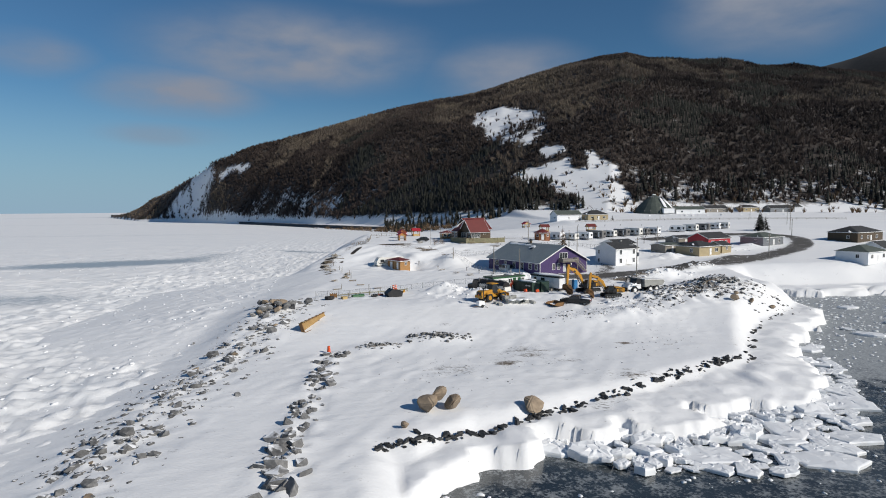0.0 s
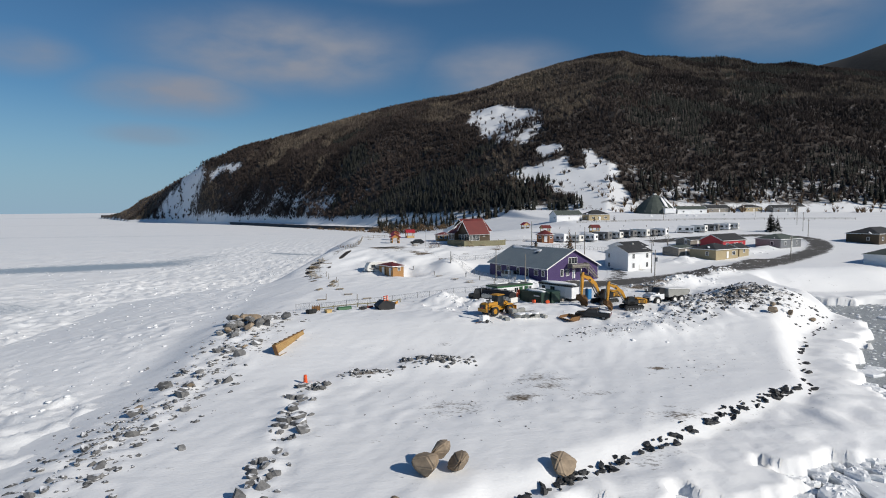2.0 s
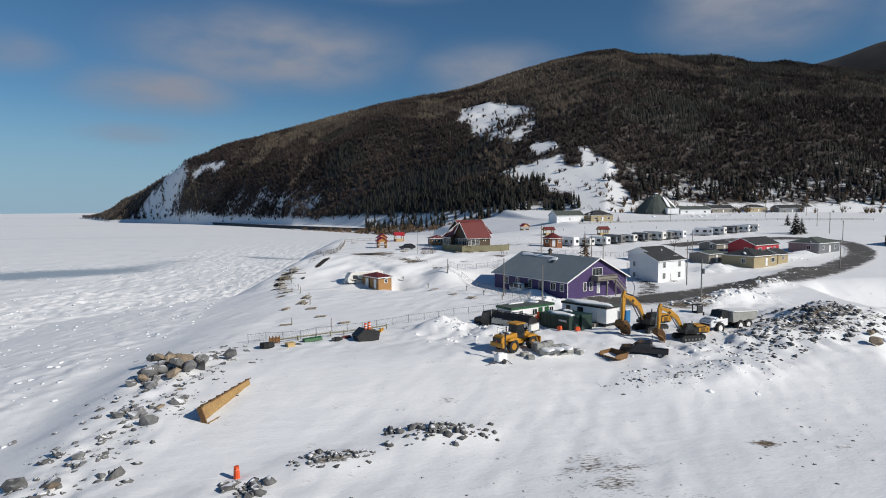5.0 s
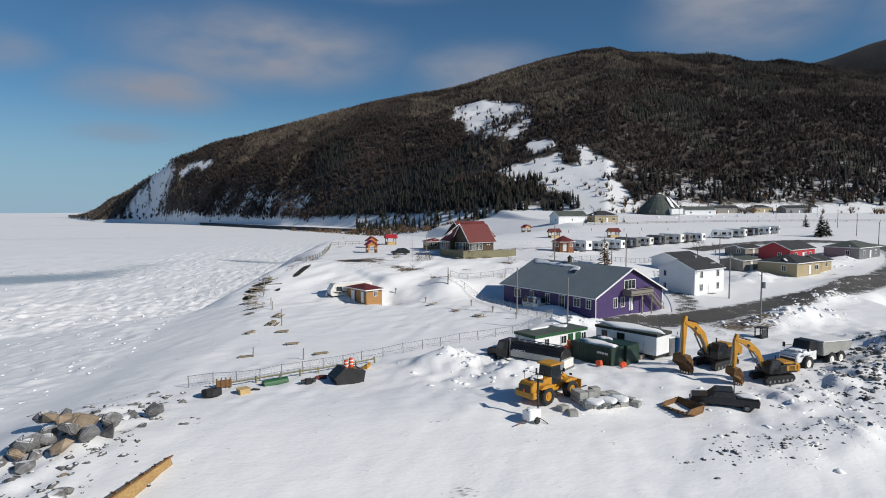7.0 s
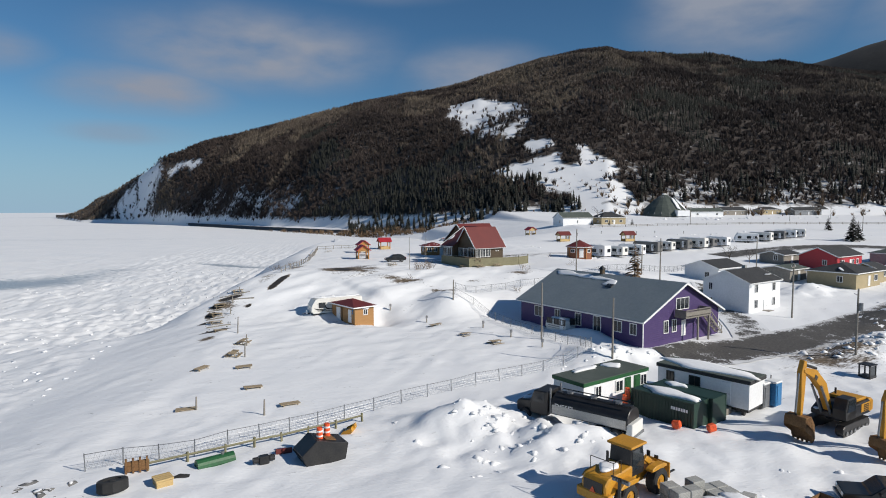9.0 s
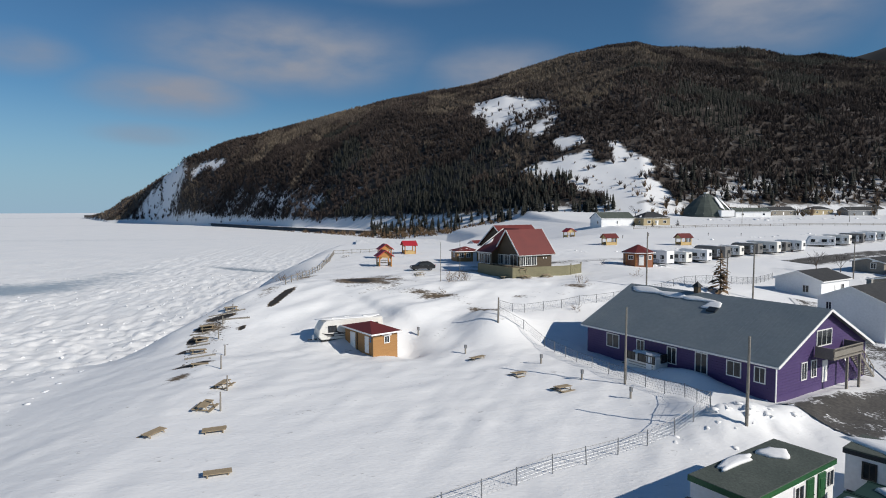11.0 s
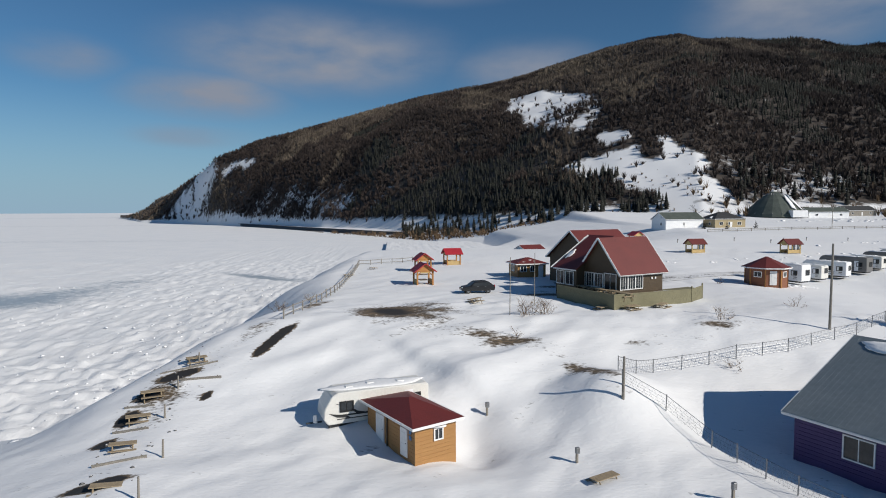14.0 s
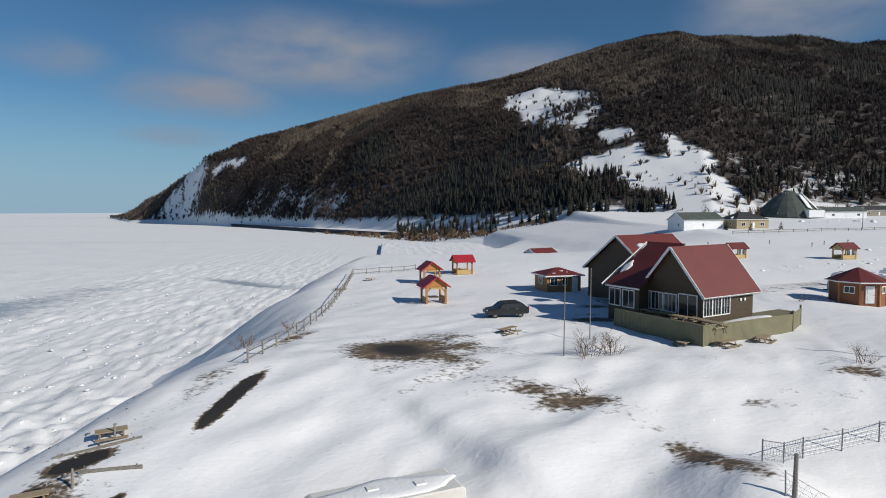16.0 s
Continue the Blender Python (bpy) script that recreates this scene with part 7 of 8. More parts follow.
def sea_wall():
    P = np.array([(104, 540), (92, 558), (24, 677), (-61, 819), (-195, 1058), (-350, 1330), (-540, 1640)], float)
    d = np.r_[0, np.cumsum(np.hypot(*np.diff(P, axis=0).T))]
    t = np.arange(0, d[-1], 8.0)
    x, y = np.interp(t, d, P[:, 0]), np.interp(t, d, P[:, 1])
    tx, ty = np.gradient(x), np.gradient(y)
    n = np.hypot(tx, ty)
    nx, ny = ty / n, -tx / n  # inland
    for name, prof, m, label in (("sea_wall", ((-2.5, -0.5), (0.0, 4.2), (1.0, 4.3), (1.2, 1.0)), "blackrock", "dark stone sea wall along the shore road"), ("shore_road", ((1.0, 4.26), (9.0, 4.3), (14, 5.0), (40, 9)), "snow", "snow-covered shore road below the hill")):
        V = np.concatenate([np.stack([x + nx * o, y + ny * o, 0 * x + z + 0.25 * vnoise(t / 11, t * 0 + o, 4)], -1) for o, z in prof])
        me = bpy.data.meshes.new(name)
        me.vertices.add(len(V))
        me.vertices.foreach_set("co", V.astype(np.float32).ravel())
        k = len(x)
        i = (np.arange(len(prof) - 1)[:, None] * k + np.arange(k - 1)[None]).ravel()
        fill(me, np.stack([i, i + 1, i + k + 1, i + k], -1))
        tagged(finish(name, me, m), label, "sea wall" if name == "sea_wall" else "road", kind="structure")


sea_wall()

# ---- stones ----
rng = np.random.default_rng(21)
ROCKS = []
for k in range(8):
    bm = rock_shape(rng, 18, 0.35, 0.66)
    bmesh.ops.triangulate(bm, faces=bm.faces)
    me = bpy.data.meshes.new("stone")
    bm.to_mesh(me)
    bm.free()
    ROCKS.append(me)
rock_meshes = {}
BOULDERS = []
for k in range(6):
    bm = boulder_shape(rng)
    me = bpy.data.meshes.new("boulder")
    bm.to_mesh(me)
    bm.free()
    BOULDERS.append(me)


def stone(name, label, group, x, y, size, material, sink=0.3, z=None, stretch=1.0, worn=False):
    k = int(rng.integers(0, 6 if worn else 8))
    key = (k, material, worn)
    if key not in rock_meshes:
        me = (BOULDERS if worn else ROCKS)[k].copy()
        me.materials.append(M[material])
        rock_meshes[key] = me
    ob = tagged(new(name, rock_meshes[key]), label, "rock", group)
    ob.matrix_basis = pose(x, y, (gz(x, y) if z is None else z) + size * (0.31 - sink), rng.uniform(-14, 14), rng.uniform(-14, 14), rng.uniform(0, 360)) @ Matrix.Diagonal((size * stretch, size * rng.uniform(0.7, 1.05), size * rng.uniform(0.8, 1.15) * (0.72 if worn else 1), 1))
    return ob


for n in range(165):  # armour on the seaward slope
    y = rng.uniform(44, 124) ** 1.0
    band = coast_left(y)
    x = band + rng.normal(np.interp(y, (44, 85, 125), (14.0, 13.5, 10.5)), 2.5)
    stone("armour_stone", "angular grey armour stone showing through snow", "armour stones on the seaward slope", x, y, rng.choice((0.7, 1.0, 1.3, 1.7, 2.2), p=(0.28, 0.3, 0.24, 0.13, 0.05)), "rock" if rng.random() < 0.94 else "tanrock", 0.26)
for n in range(133):  # inner row
    y = rng.uniform(44, 93)
    x = 2.6 + rng.normal(0, 1.0) + 0.03 * (y - 70) + (0.8 if y > 86 else 0)
    stone("armour_stone", "grey broken stone in a row along the spit", "row of broken stones", x, y, rng.choice((0.7, 1.1, 1.6, 2.3), p=(0.3, 0.35, 0.25, 0.1)), "rock", 0.28)
line = np.array([(9, 57), (14, 59.2), (21.7, 62.6), (28, 65.8), (34.2, 69), (47.7, 76.5), (58, 82), (65, 84.8), (70, 93), (76, 101), (86, 111), (95, 118)])
for n in range(260):  # black stones along the quay edge
    s = rng.uniform(0, len(line) - 1) if n > 190 else rng.uniform(0.2, 7)
    i = min(int(s), len(line) - 2)
    x, y = line[i] + (line[i + 1] - line[i]) * (s - i) + rng.normal(0, 0.34, 2)
    stone("edge_stone", "black wet stone along the snowy quay edge", "black stones along the quay edge", x, y, rng.choice((0.35, 0.55, 0.85), p=(0.35, 0.4, 0.25)), "blackrock", 0.14, stretch=1.7)
for x, y, size, h in ((15.6, 66.4, 2.7, 0), (18.3, 66.9, 2.4, 0), (16.9, 68.0, 2.5, 0.5), (27.0, 66.6, 2.7, 0), (12.9, 61.6, 1.0, 0), (81.5, 114.6, 1.9, 0), (86.5, 116.6, 1.6, 0), (92.5, 118.5, 1.5, 0), (84, 118, 1.3, 0)):
    stone("boulder", "rounded brown boulder sitting in snow", "brown boulders", x, y, size * 1.08, "tanrock", 0.02 - h * 0.4, worn=True)
for n in range(18):  # heap of boulders above the seaward slope
    x, y = -8.0 + rng.normal(0, 2.2), 116.5 + rng.normal(0, 2.2)
    stone("heaped_boulder", "large boulder in a heap above the shore", "heap of boulders", x, y, rng.uniform(1.7, 3.1), "tanrock" if rng.random() < 0.3 else "rock", 0.0 if n > 6 else -0.3, worn=n % 3 > 0)


def near_kinds(kinds, seeds, flat=0.65):
    return [arrays(rock_shape(np.random.default_rng(s), 13, 0.35, flat)) for s in seeds]


def strew(n, cx, cy, sx, sy, low, high, turn=0.0, lift=0.0, seed=0):
    r = np.random.default_rng(seed)
    u, v = r.normal(0, 1, n).clip(-1.9, 1.9) * sx, r.normal(0, 1, n).clip(-1.9, 1.9) * sy
    x, y = cx + u * math.cos(turn) - v * math.sin(turn), cy + u * math.sin(turn) + v * math.cos(turn)
    s = low + (high - low) * r.random(n) ** 2.5
    return np.stack([r.integers(0, 4, n), x, y, ground(x, y) + lift * s, s, s * r.uniform(0.7, 1.2, n), r.uniform(0, 6.28, n)], -1)


shapes = near_kinds(1, (1, 2, 3, 4))
rubble = np.concatenate([strew(420, 84, 127, 6, 4, 0.3, 1.5, 0.4, 0.0, 1), strew(260, 71, 119, 5, 2.5, 0.3, 1.3, 0.5, 0.0, 2), strew(110, 20.5, 98.3, 2.6, 1.0, 0.3, 1.3, 0, 0.1, 3), strew(70, 10.8, 95.2, 1.8, 0.8, 0.25, 1.0, 0, 0, 4),
                         strew(200, 51, 108.3, 6, 1.3, 0.15, 0.6, 0.1, 0.0, 5), strew(220, 63, 116.5, 5, 3.5, 0.15, 0.7, 0.6, 0.0, 12), strew(70, 92, 121, 5, 2.5, 0.3, 1.2, 0.4, 0, 6), strew(30, 4.8, 91.5, 1.0, 0.8, 0.4, 1.5, 0, 0.1, 7), strew(22, -5, 115, 4, 3, 0.2, 0.9, 0, 0, 8), strew(90, 24, 82, 7, 5, 0.1, 0.35, 0, 0, 9), strew(60, 55, 93, 8, 3, 0.1, 0.4, 0.5, 0, 10), strew(60, -2, 185, 1.5, 7, 0.15, 0.5, 0.1, 0, 11)])
scatter("rubble", shapes, rubble, "rock", "dark grey rubble breaking through snow", "rubble")
yy = rng.uniform(42, 128, 1000)
xx = coast_left(yy) + rng.normal(12.5, 3.2, 1000)
ss = 0.18 + 0.7 * rng.random(1000) ** 2
scatter("small_armour", shapes, np.stack([rng.integers(0, 4, 1000), xx, yy, ground(xx, yy) - 0.02, ss * 1.35, ss * 0.8, rng.uniform(0, 6.28, 1000)], -1), "rock", "small grey stones strewn over the seaward slope", "stones")
clods = np.concatenate([strew(420, 30, 131, 4.5, 3, 0.2, 1.0, 0.3, 0.0, 31), strew(160, 47, 149, 4, 1.5, 0.2, 0.9, 0.3, 0, 32), strew(260, 83, 148, 7, 2.2, 0.25, 1.3, 0.35, 0.1, 33), strew(200, 100, 161, 8, 2, 0.25, 1.1, 0.4, 0, 34), strew(150, 122, 176, 9, 2, 0.25, 1.0, 0.4, 0, 35), strew(160, 53, 108, 7, 1.8, 0.2, 0.7, 0.1, 0, 36), strew(420, 59, 116, 7, 4.5, 0.2, 0.9, 0.6, 0, 47), strew(150, 78, 226, 3, 1.8, 0.3, 1.2, 0, 0, 37),
                        strew(140, 100, 262, 14, 2, 0.3, 1.2, 0.25, 0, 38), strew(200, 250, 420, 45, 6, 0.8, 3.0, 0.05, 0, 39), strew(160, 170, 300, 30, 2, 0.4, 1.6, 0.3, 0, 40), strew(240, 84, 127, 8, 5, 0.3, 1.3, 0.4, 0.0, 41), strew(200, 116, 200, 9, 6, 0.3, 1.3, 0.4, 0, 42), strew(120, 145, 200, 12, 3, 0.3, 1.4, 0.6, 0, 43), strew(120, 39, 118, 5, 3, 0.15, 0.6, 0, 0, 44), strew(120, 24, 200, 14, 5, 0.1, 0.35, 0, 0, 45), strew(120, 40, 197, 10, 4, 0.1, 0.35, 0, 0, 46)])
clods = clods[::2] - (0, 0, 0, 0.08, 0, 0, 0)
scatter("snow_clods", shapes, clods * (1, 1, 1, 1, 1.25, 0.9, 1), "snow", "broken lumps of ploughed snow", "snow lumps")

# ---- ice in the bay ----


def floe_mesh(seed, sides=9):
    """A slab of ice: ragged outline, worn rim, uneven snow on top."""
    r = np.random.default_rng(seed)
    turn = np.linspace(0, 2 * np.pi, sides, endpoint=False) + r.uniform(-0.3, 0.3, sides)
    corner = r.uniform(0.4, 0.58, sides)
    cx, cy = corner * np.cos(turn), corner * np.sin(turn) * r.uniform(0.65, 1.0)
    px = np.concatenate([cx[i] + (cx[(i + 1) % sides] - cx[i]) * np.array((0, 0.3, 0.62)) for i in range(sides)])
    py = np.concatenate([cy[i] + (cy[(i + 1) % sides] - cy[i]) * np.array((0, 0.3, 0.62)) for i in range(sides)])
    ang, rad = np.arctan2(py, px), np.hypot(px, py) * r.uniform(0.95, 1.04, len(px))
    n = len(px)
    bm = bmesh.new()
    rings = []
    for s, z, rough in ((1.0, -0.16, 0.0), (1.01, 0.06, 0.012), (0.985, 0.11, 0.012), (0.93, 0.14, 0.016), (0.66, 0.17, 0.025), (0.33, 0.18, 0.03)):
        rings.append([bm.verts.new((q * s * math.cos(a), q * s * math.sin(a), z + r.normal(0, rough))) for a, q in zip(ang, rad)])
    for a, b in zip(rings, rings[1:]):
        for i in range(n):
            bm.faces.new((a[i], a[(i + 1) % n], b[(i + 1) % n], b[i]))
    bm.faces.new(rings[-1])
    bm.faces.new(rings[0][::-1])
    bmesh.ops.recalc_face_normals(bm, faces=bm.faces)
    me = bpy.data.meshes.new("floe")
    bm.to_mesh(me)
    bm.free()
    me.materials.append(M["floe"])
    return me


FLOES = [floe_mesh(s, 5 + s % 4) for s in range(10)]


def shore_gap(x, y):
    """Distance off the snow-covered quay, into the bay."""
    return float(-np.maximum(13.5 - x, (y - coast_right(x)) * 0.8))


placed = []
tries = 0
while len(placed) < 300 and tries < 12000:
    tries += 1
    x, y = rng.uniform(14, 82), rng.uniform(40, 90)
    gap = shore_gap(x, y)
    reach = float(np.interp(x, (13, 18, 24, 34, 50, 70, 82), (2, 3, 4, 6, 9, 10, 6)))
    size = rng.choice((1.4, 2.6, 4.0, 5.8, 7.2), p=(0.34, 0.24, 0.18, 0.14, 0.10))
    edge = float(np.interp(x, (13, 21, 28.7, 30, 32.4, 37, 46, 53, 61, 74, 82), (56, 60.5, 61.5, 58.5, 56.5, 54.5, 53.5, 55, 61, 76, 90)))
    if gap < max(0.2, reach - 7) or y < edge or any(math.hypot(x - a, y - b) < 0.335 * (size + c) for a, b, c in placed):
        continue
    placed.append((x, y, size))
for k in range(14):
    placed.append((float(rng.uniform(80, 125)), float(rng.uniform(92, 148)), float(rng.uniform(1.5, 5))))
for x, y, size in placed:
    if shore_gap(x, y) < 0:
        continue
    ob = tagged(new("ice_floe", FLOES[int(rng.integers(0, 10))]), "white slab of broken sea ice", "ice floe", "ice floes along the quay")
    near = 1 if shore_gap(x, y) < 9 and x < 80 else 0.3
    ob.matrix_basis = pose(x, y, 0.05 + 0.3 * near * rng.random(), rng.uniform(-8, 8) * near, rng.uniform(-8, 8) * near, rng.uniform(0, 360)) @ Matrix.Diagonal((size * 1.2, size * 1.05, min(size, 3.4) * (0.85 if near == 1 else 0.4), 1))
r = np.random.default_rng(55)
n = 9000
x, y = 13 + 135 * r.random(n) ** 1.3, r.uniform(25, 154, n)
gap = -np.maximum(13.5 - x, (y - coast_right(x)) * 0.8)
thick = np.where(y > 88, 1.0, np.where(gap < 6 + 0.25 * (x - 14).clip(0, 90), 0.8, 0.25) * (fbm(x / 8, y / 8, 57) + 0.55 > 0.5))
keep = (gap > -1) & (r.random(n) < thick)
s = 0.15 + 1.0 * r.random(n) ** 4 + np.where(y > 95, 0.35, 0)
brash = np.stack([r.integers(0, 4, n), x, y, 0 * x - 0.10, s, s * 0.35, r.uniform(0, 6.28, n)], -1)[keep]
scatter("brash_ice", near_kinds(1, (11, 12, 13, 14), 0.8), brash, "floe", "small broken pieces of floating ice", "brash ice")
n = 14000
x, y = r.uniform(-150, 5, n), r.uniform(30, 330, n)
d = coast_left(y) - x
keep = (d > -1) & (r.random(n) < np.interp(d, (0, 20, 60, 120), (1.0, 0.7, 0.5, 0.3)) * (lead(x, y, 0) < 0.35))
s = 0.15 + 0.8 * r.random(n) ** 4
blocks = np.stack([r.integers(0, 4, n), x, y, np.maximum(ice_height(x, y), ground(x, y)) - 0.02, s * 1.1, s * 0.75, r.uniform(0, 6.28, n)], -1)[keep]
scatter("ice_blocks", near_kinds(1, (15, 16, 17, 18), 0.7), blocks, "floe", "upturned blocks of pack ice off the shore", "ice blocks")

# ---- poles, fences and park furniture ----


def pole(x, y, h, label, arm=False, box_on=False, r=0.13, name="utility_pole", group="utility poles", z=None):
    p = thing(name, label, "pole", pose(x, y, gz(x, y, -0.3) if z is None else z), group)
    part("shaft", rod((0, 0, 0), (0.05, 0, h + 0.3), r, r * 0.7, 8), "grey", p)
    if arm:
        part("cross_arm", box((1.8, 0.1, 0.12), (0, 0, h - 0.4), (0, 0, 30)), "grey", p)
        for k in (-0.75, 0, 0.75):
            part("insulator", rod((k * 0.86, k * 0.5, h - 0.28), (k * 0.86, k * 0.5, h - 0.05), 0.05, sides=6), "trim", p)
    if box_on:
        part("transformer", rod((0.35, -0.1, h - 2.3), (0.35, -0.1, h - 1.4), 0.25, sides=12), "steel", p)
        part("lamp_arm", rod((0, 0, h - 0.5), (-0.9, -0.4, h - 0.2), 0.04, sides=6), "steel", p)
    return p


pole(42.3, 160.4, 7.6, "grey wooden pole at the camp edge")
pole(45.9, 147.0, 6.8, "grey wooden pole behind the site office")
pole(74.8, 144.3, 9.0, "wooden pole with a transformer beside the road", box_on=True, z=5.4)
pole(85.2, 166.4, 8.6, "wooden utility pole with a cross arm by the road", arm=True)
pole(75.0, 187.5, 8.2, "wooden utility pole behind the hall", arm=False)
pole(60.2, 191.8, 8.6, "wooden utility pole beside the camp fence")
pole(114.2, 212, 7.5, "wooden utility pole by the camp road")
pole(34.0, 179.4, 3.2, "short wooden post at the fence corner", name="fence_post", group="fence posts")
pole(136.2, 180.8, 7.5, "wooden utility pole at the road bend", arm=True)
pole(74.0, 192.5, 5.5, "thin wooden pole behind the hall")
pole(180, 228, 8.5, "wooden utility pole beyond the road", arm=True)
pole(205, 262, 8.5, "wooden utility pole beyond the road", arm=True)
pole(232, 300, 8.5, "wooden utility pole in the village", arm=True)
pole(188, 355, 8.5, "wooden utility pole in the village", arm=True)
pole(265, 380, 8.5, "wooden utility pole in the village", arm=True)
pole(310, 400, 8.5, "wooden utility pole in the village", arm=True)
for x, y in ((29.2, 199.0), (33.2, 204.5)):
    pole(x, y, 6.2, "thin bare flagpole in front of the lodge", r=0.05, name="flagpole", group="flagpoles")
for x, y, h in ((1.7, 171.7, 1.5), (0.7, 178.1, 1.3), (-1.4, 184.2, 1.1), (-1.8, 188.4, 1.1), (-1.3, 192.5, 1.0), (4.6, 158.6, 1.7), (4.0, 164.0, 1.5), (9.2, 138.5, 1.4), (3.0, 141.0, 1.2)):
    pole(x, y, h, "grey wooden site post standing in snow", r=0.09, name="site_post", group="camp site posts")


def hookup(x, y):
    h = thing("hookup_post", "grey electric hook-up post for campers", "hook-up post", pose(x, y, gz(x, y, -0.1), 0, 0, 15), "electric hook-up posts")
    part("post", box((0.14, 0.14, 0.9), (0, 0, 0)), "grey", h)
    part("socket_box", box((0.3, 0.22, 0.42), (0, -0.05, 0.75), bevel=0.03), "steel", h)


HOOKS = [(28.9, 174.5), (36.3, 168.5), (38.7, 162.5), (41.0, 156.4), (24, 182), (116.8, 303), (122.8, 295), (104, 296), (130, 300), (140, 304), (98, 300), (150, 300)]
for x, y in HOOKS:
    hookup(x, y)


def picnic_table():
    t = thing("picnic_table", "weathered timber picnic table half sunk in snow", "picnic table", Matrix(), "picnic tables")
    for k in range(5):
        part("top_board", box((1.8, 0.14, 0.05), (0, -0.32 + k * 0.16, 0.7)), "tablewood", t)
    for s in (-1, 1):
        for k in (0, 1):
            part("seat_board", box((1.8, 0.13, 0.05), (0, s * (0.66 + 0.14 * k), 0.4)), "tablewood", t)
        for e in (-0.65, 0.65):
            part("leg", rod((e, s * 0.25, 0.7), (e, s * 0.7, -0.15), 0.05, sides=4), "tablewood", t)
    for e in (-0.65, 0.65):
        part("brace", box((0.06, 1.5, 0.1), (e, 0, 0.32)), "tablewood", t)
    return t


TABLES = [(29.9, 171.8, 20, 0.45), (32.9, 165.2, 30, 0.4), (35.8, 159.9, 25, 0.35), (7.2, 146.2, 15, 0.35), (11.2, 140.8, 20, 0.4), (2.1, 141.3, 10, 0.45), (0.7, 153.9, 60, 0.3), (5.2, 154.0, 10, 0.3), (3.2, 159.2, 80, 0.05), (3.4, 165.2, 70, 0.05),
          (-1.0, 173.5, 15, 0.4), (-2.8, 180.0, 20, 0.15), (-3.6, 184.6, 25, 0.15), (-3.7, 187.8, 25, 0.1), (-1.6, 192.8, 25, 0.1), (43.4, 200.6, 20, 0.3), (47.4, 201.8, 40, 0.3), (40.5, 201.6, 30, 0.35), (26.6, 207.4, 30, 0.2), (9, 240, 20, 0.3), (13, 250, 50, 0.4)]
first = None
for k, (x, y, turn, sink) in enumerate(TABLES):
    m = pose(x, y, gz(x, y, -sink - (0.18 if x < 12 else 0.0)), (k * 37) % 9 - 4, (k * 53) % 9 - 4, turn)
    if first is None:
        first = picnic_table()
        first.matrix_basis = m
    else:
        copy_thing(first, m)
for k in range(5):  # tables stored on the lodge terrace
    copy_thing(first, pose(43.6, 204.8, 12.3, 0, 0, TURN) @ pose(-1.6 + 0.25 * (k % 2), 4.6 - 1.75 * k, 1.22, 0, 0, 82 + 5 * (k % 3)))


def fence(label, line, gap, high, material="steel", rails=(0.95,), wires=(), lean=4, post=0.04, rail=0.025, name="fence", round_posts=True):
    f = thing(name, label, "fence", Matrix())
    P = [Vector((x, y, 0)) for x, y in line]
    pts = []
    for a, b in zip(P, P[1:]):
        n = max(1, round((b - a).length / gap))
        pts += [a.lerp(b, k / n) for k in range(n)]
    pts.append(P[-1])
    r = np.random.default_rng(len(line) + int(line[0][0]))
    ends = []
    for q in pts:
        z = gz(q.x, q.y)
        tip = Vector((q.x + r.normal(0, lean / 100), q.y + r.normal(0, lean / 100), z + high * r.uniform(0.92, 1.05)))
        foot = Vector((q.x, q.y, z - 0.3))
        part("post", rod(foot, tip, post, sides=6 if round_posts else 4), material, f)
        ends.append((foot, tip))
    for (fa, ta), (fb, tb) in zip(ends, ends[1:]):
        for h in rails:
            part("rail", rod(fa.lerp(ta, h), fb.lerp(tb, h), rail, sides=4), material, f)
        bm = None
        for h in wires:
            bm = rod(fa.lerp(ta, h), fb.lerp(tb, h), 0.008, sides=3, bm=bm)
        if wires:
            n = 7
            for k in range(n):
                bm = rod(fa.lerp(fb, k / n).lerp(ta.lerp(tb, k / n), 0.25), fa.lerp(fb, (k + 1) / n).lerp(ta.lerp(tb, (k + 1) / n), 0.95), 0.006, sides=3, bm=bm)
                bm = rod(fa.lerp(fb, k / n).lerp(ta.lerp(tb, k / n), 0.95), fa.lerp(fb, (k + 1) / n).lerp(ta.lerp(tb, (k + 1) / n), 0.25), 0.006, sides=3, bm=bm)
            part("mesh_panel", bm, material, f)
    return f


BLUFF = [(5.1, 200.1), (7, 207.3), (8.7, 218.9), (9.4, 233.2), (9.9, 256.8), (20.9, 262.9)]
WIRES = (0.3, 0.45, 0.6, 0.75)
fence("steel chain-link fence along the hall, half under snow", [(34.4, 180.5), (37.2, 179), (38.9, 175.5), (40.5, 168.8), (43.8, 159.1), (45.6, 155.2), (44.5, 149.5)], 2.6, 1.3, wires=WIRES)
fence("steel chain-link fence running behind the hall", [(35.2, 183.5), (39.3, 185.9), (45, 187), (53.4, 188.3), (62, 190.5), (72, 195), (84, 203), (98, 214)], 2.6, 1.3, wires=WIRES)
fence("steel chain-link fence between the yard and the camp", [(-1.6, 129.2), (5.2, 130.6), (16.1, 136.2), (26.6, 142.2), (40.3, 147.4), (44.5, 149.5)], 2.7, 1.3, wires=WIRES)
fence("low timber guard rail along the yard fence", [(2.6, 128.6), (7.4, 130.4), (13.2, 133.2), (17.6, 135.4)], 2.2, 0.75, "deck", rails=(0.8,), post=0.1, rail=0.09, round_posts=False, name="guard_rail")
fence("grey timber rail fence along the bluff", BLUFF, 2.4, 1.1, "grey", rails=(0.45, 0.9), post=0.08, rail=0.05, round_posts=False, name="bluff_fence")
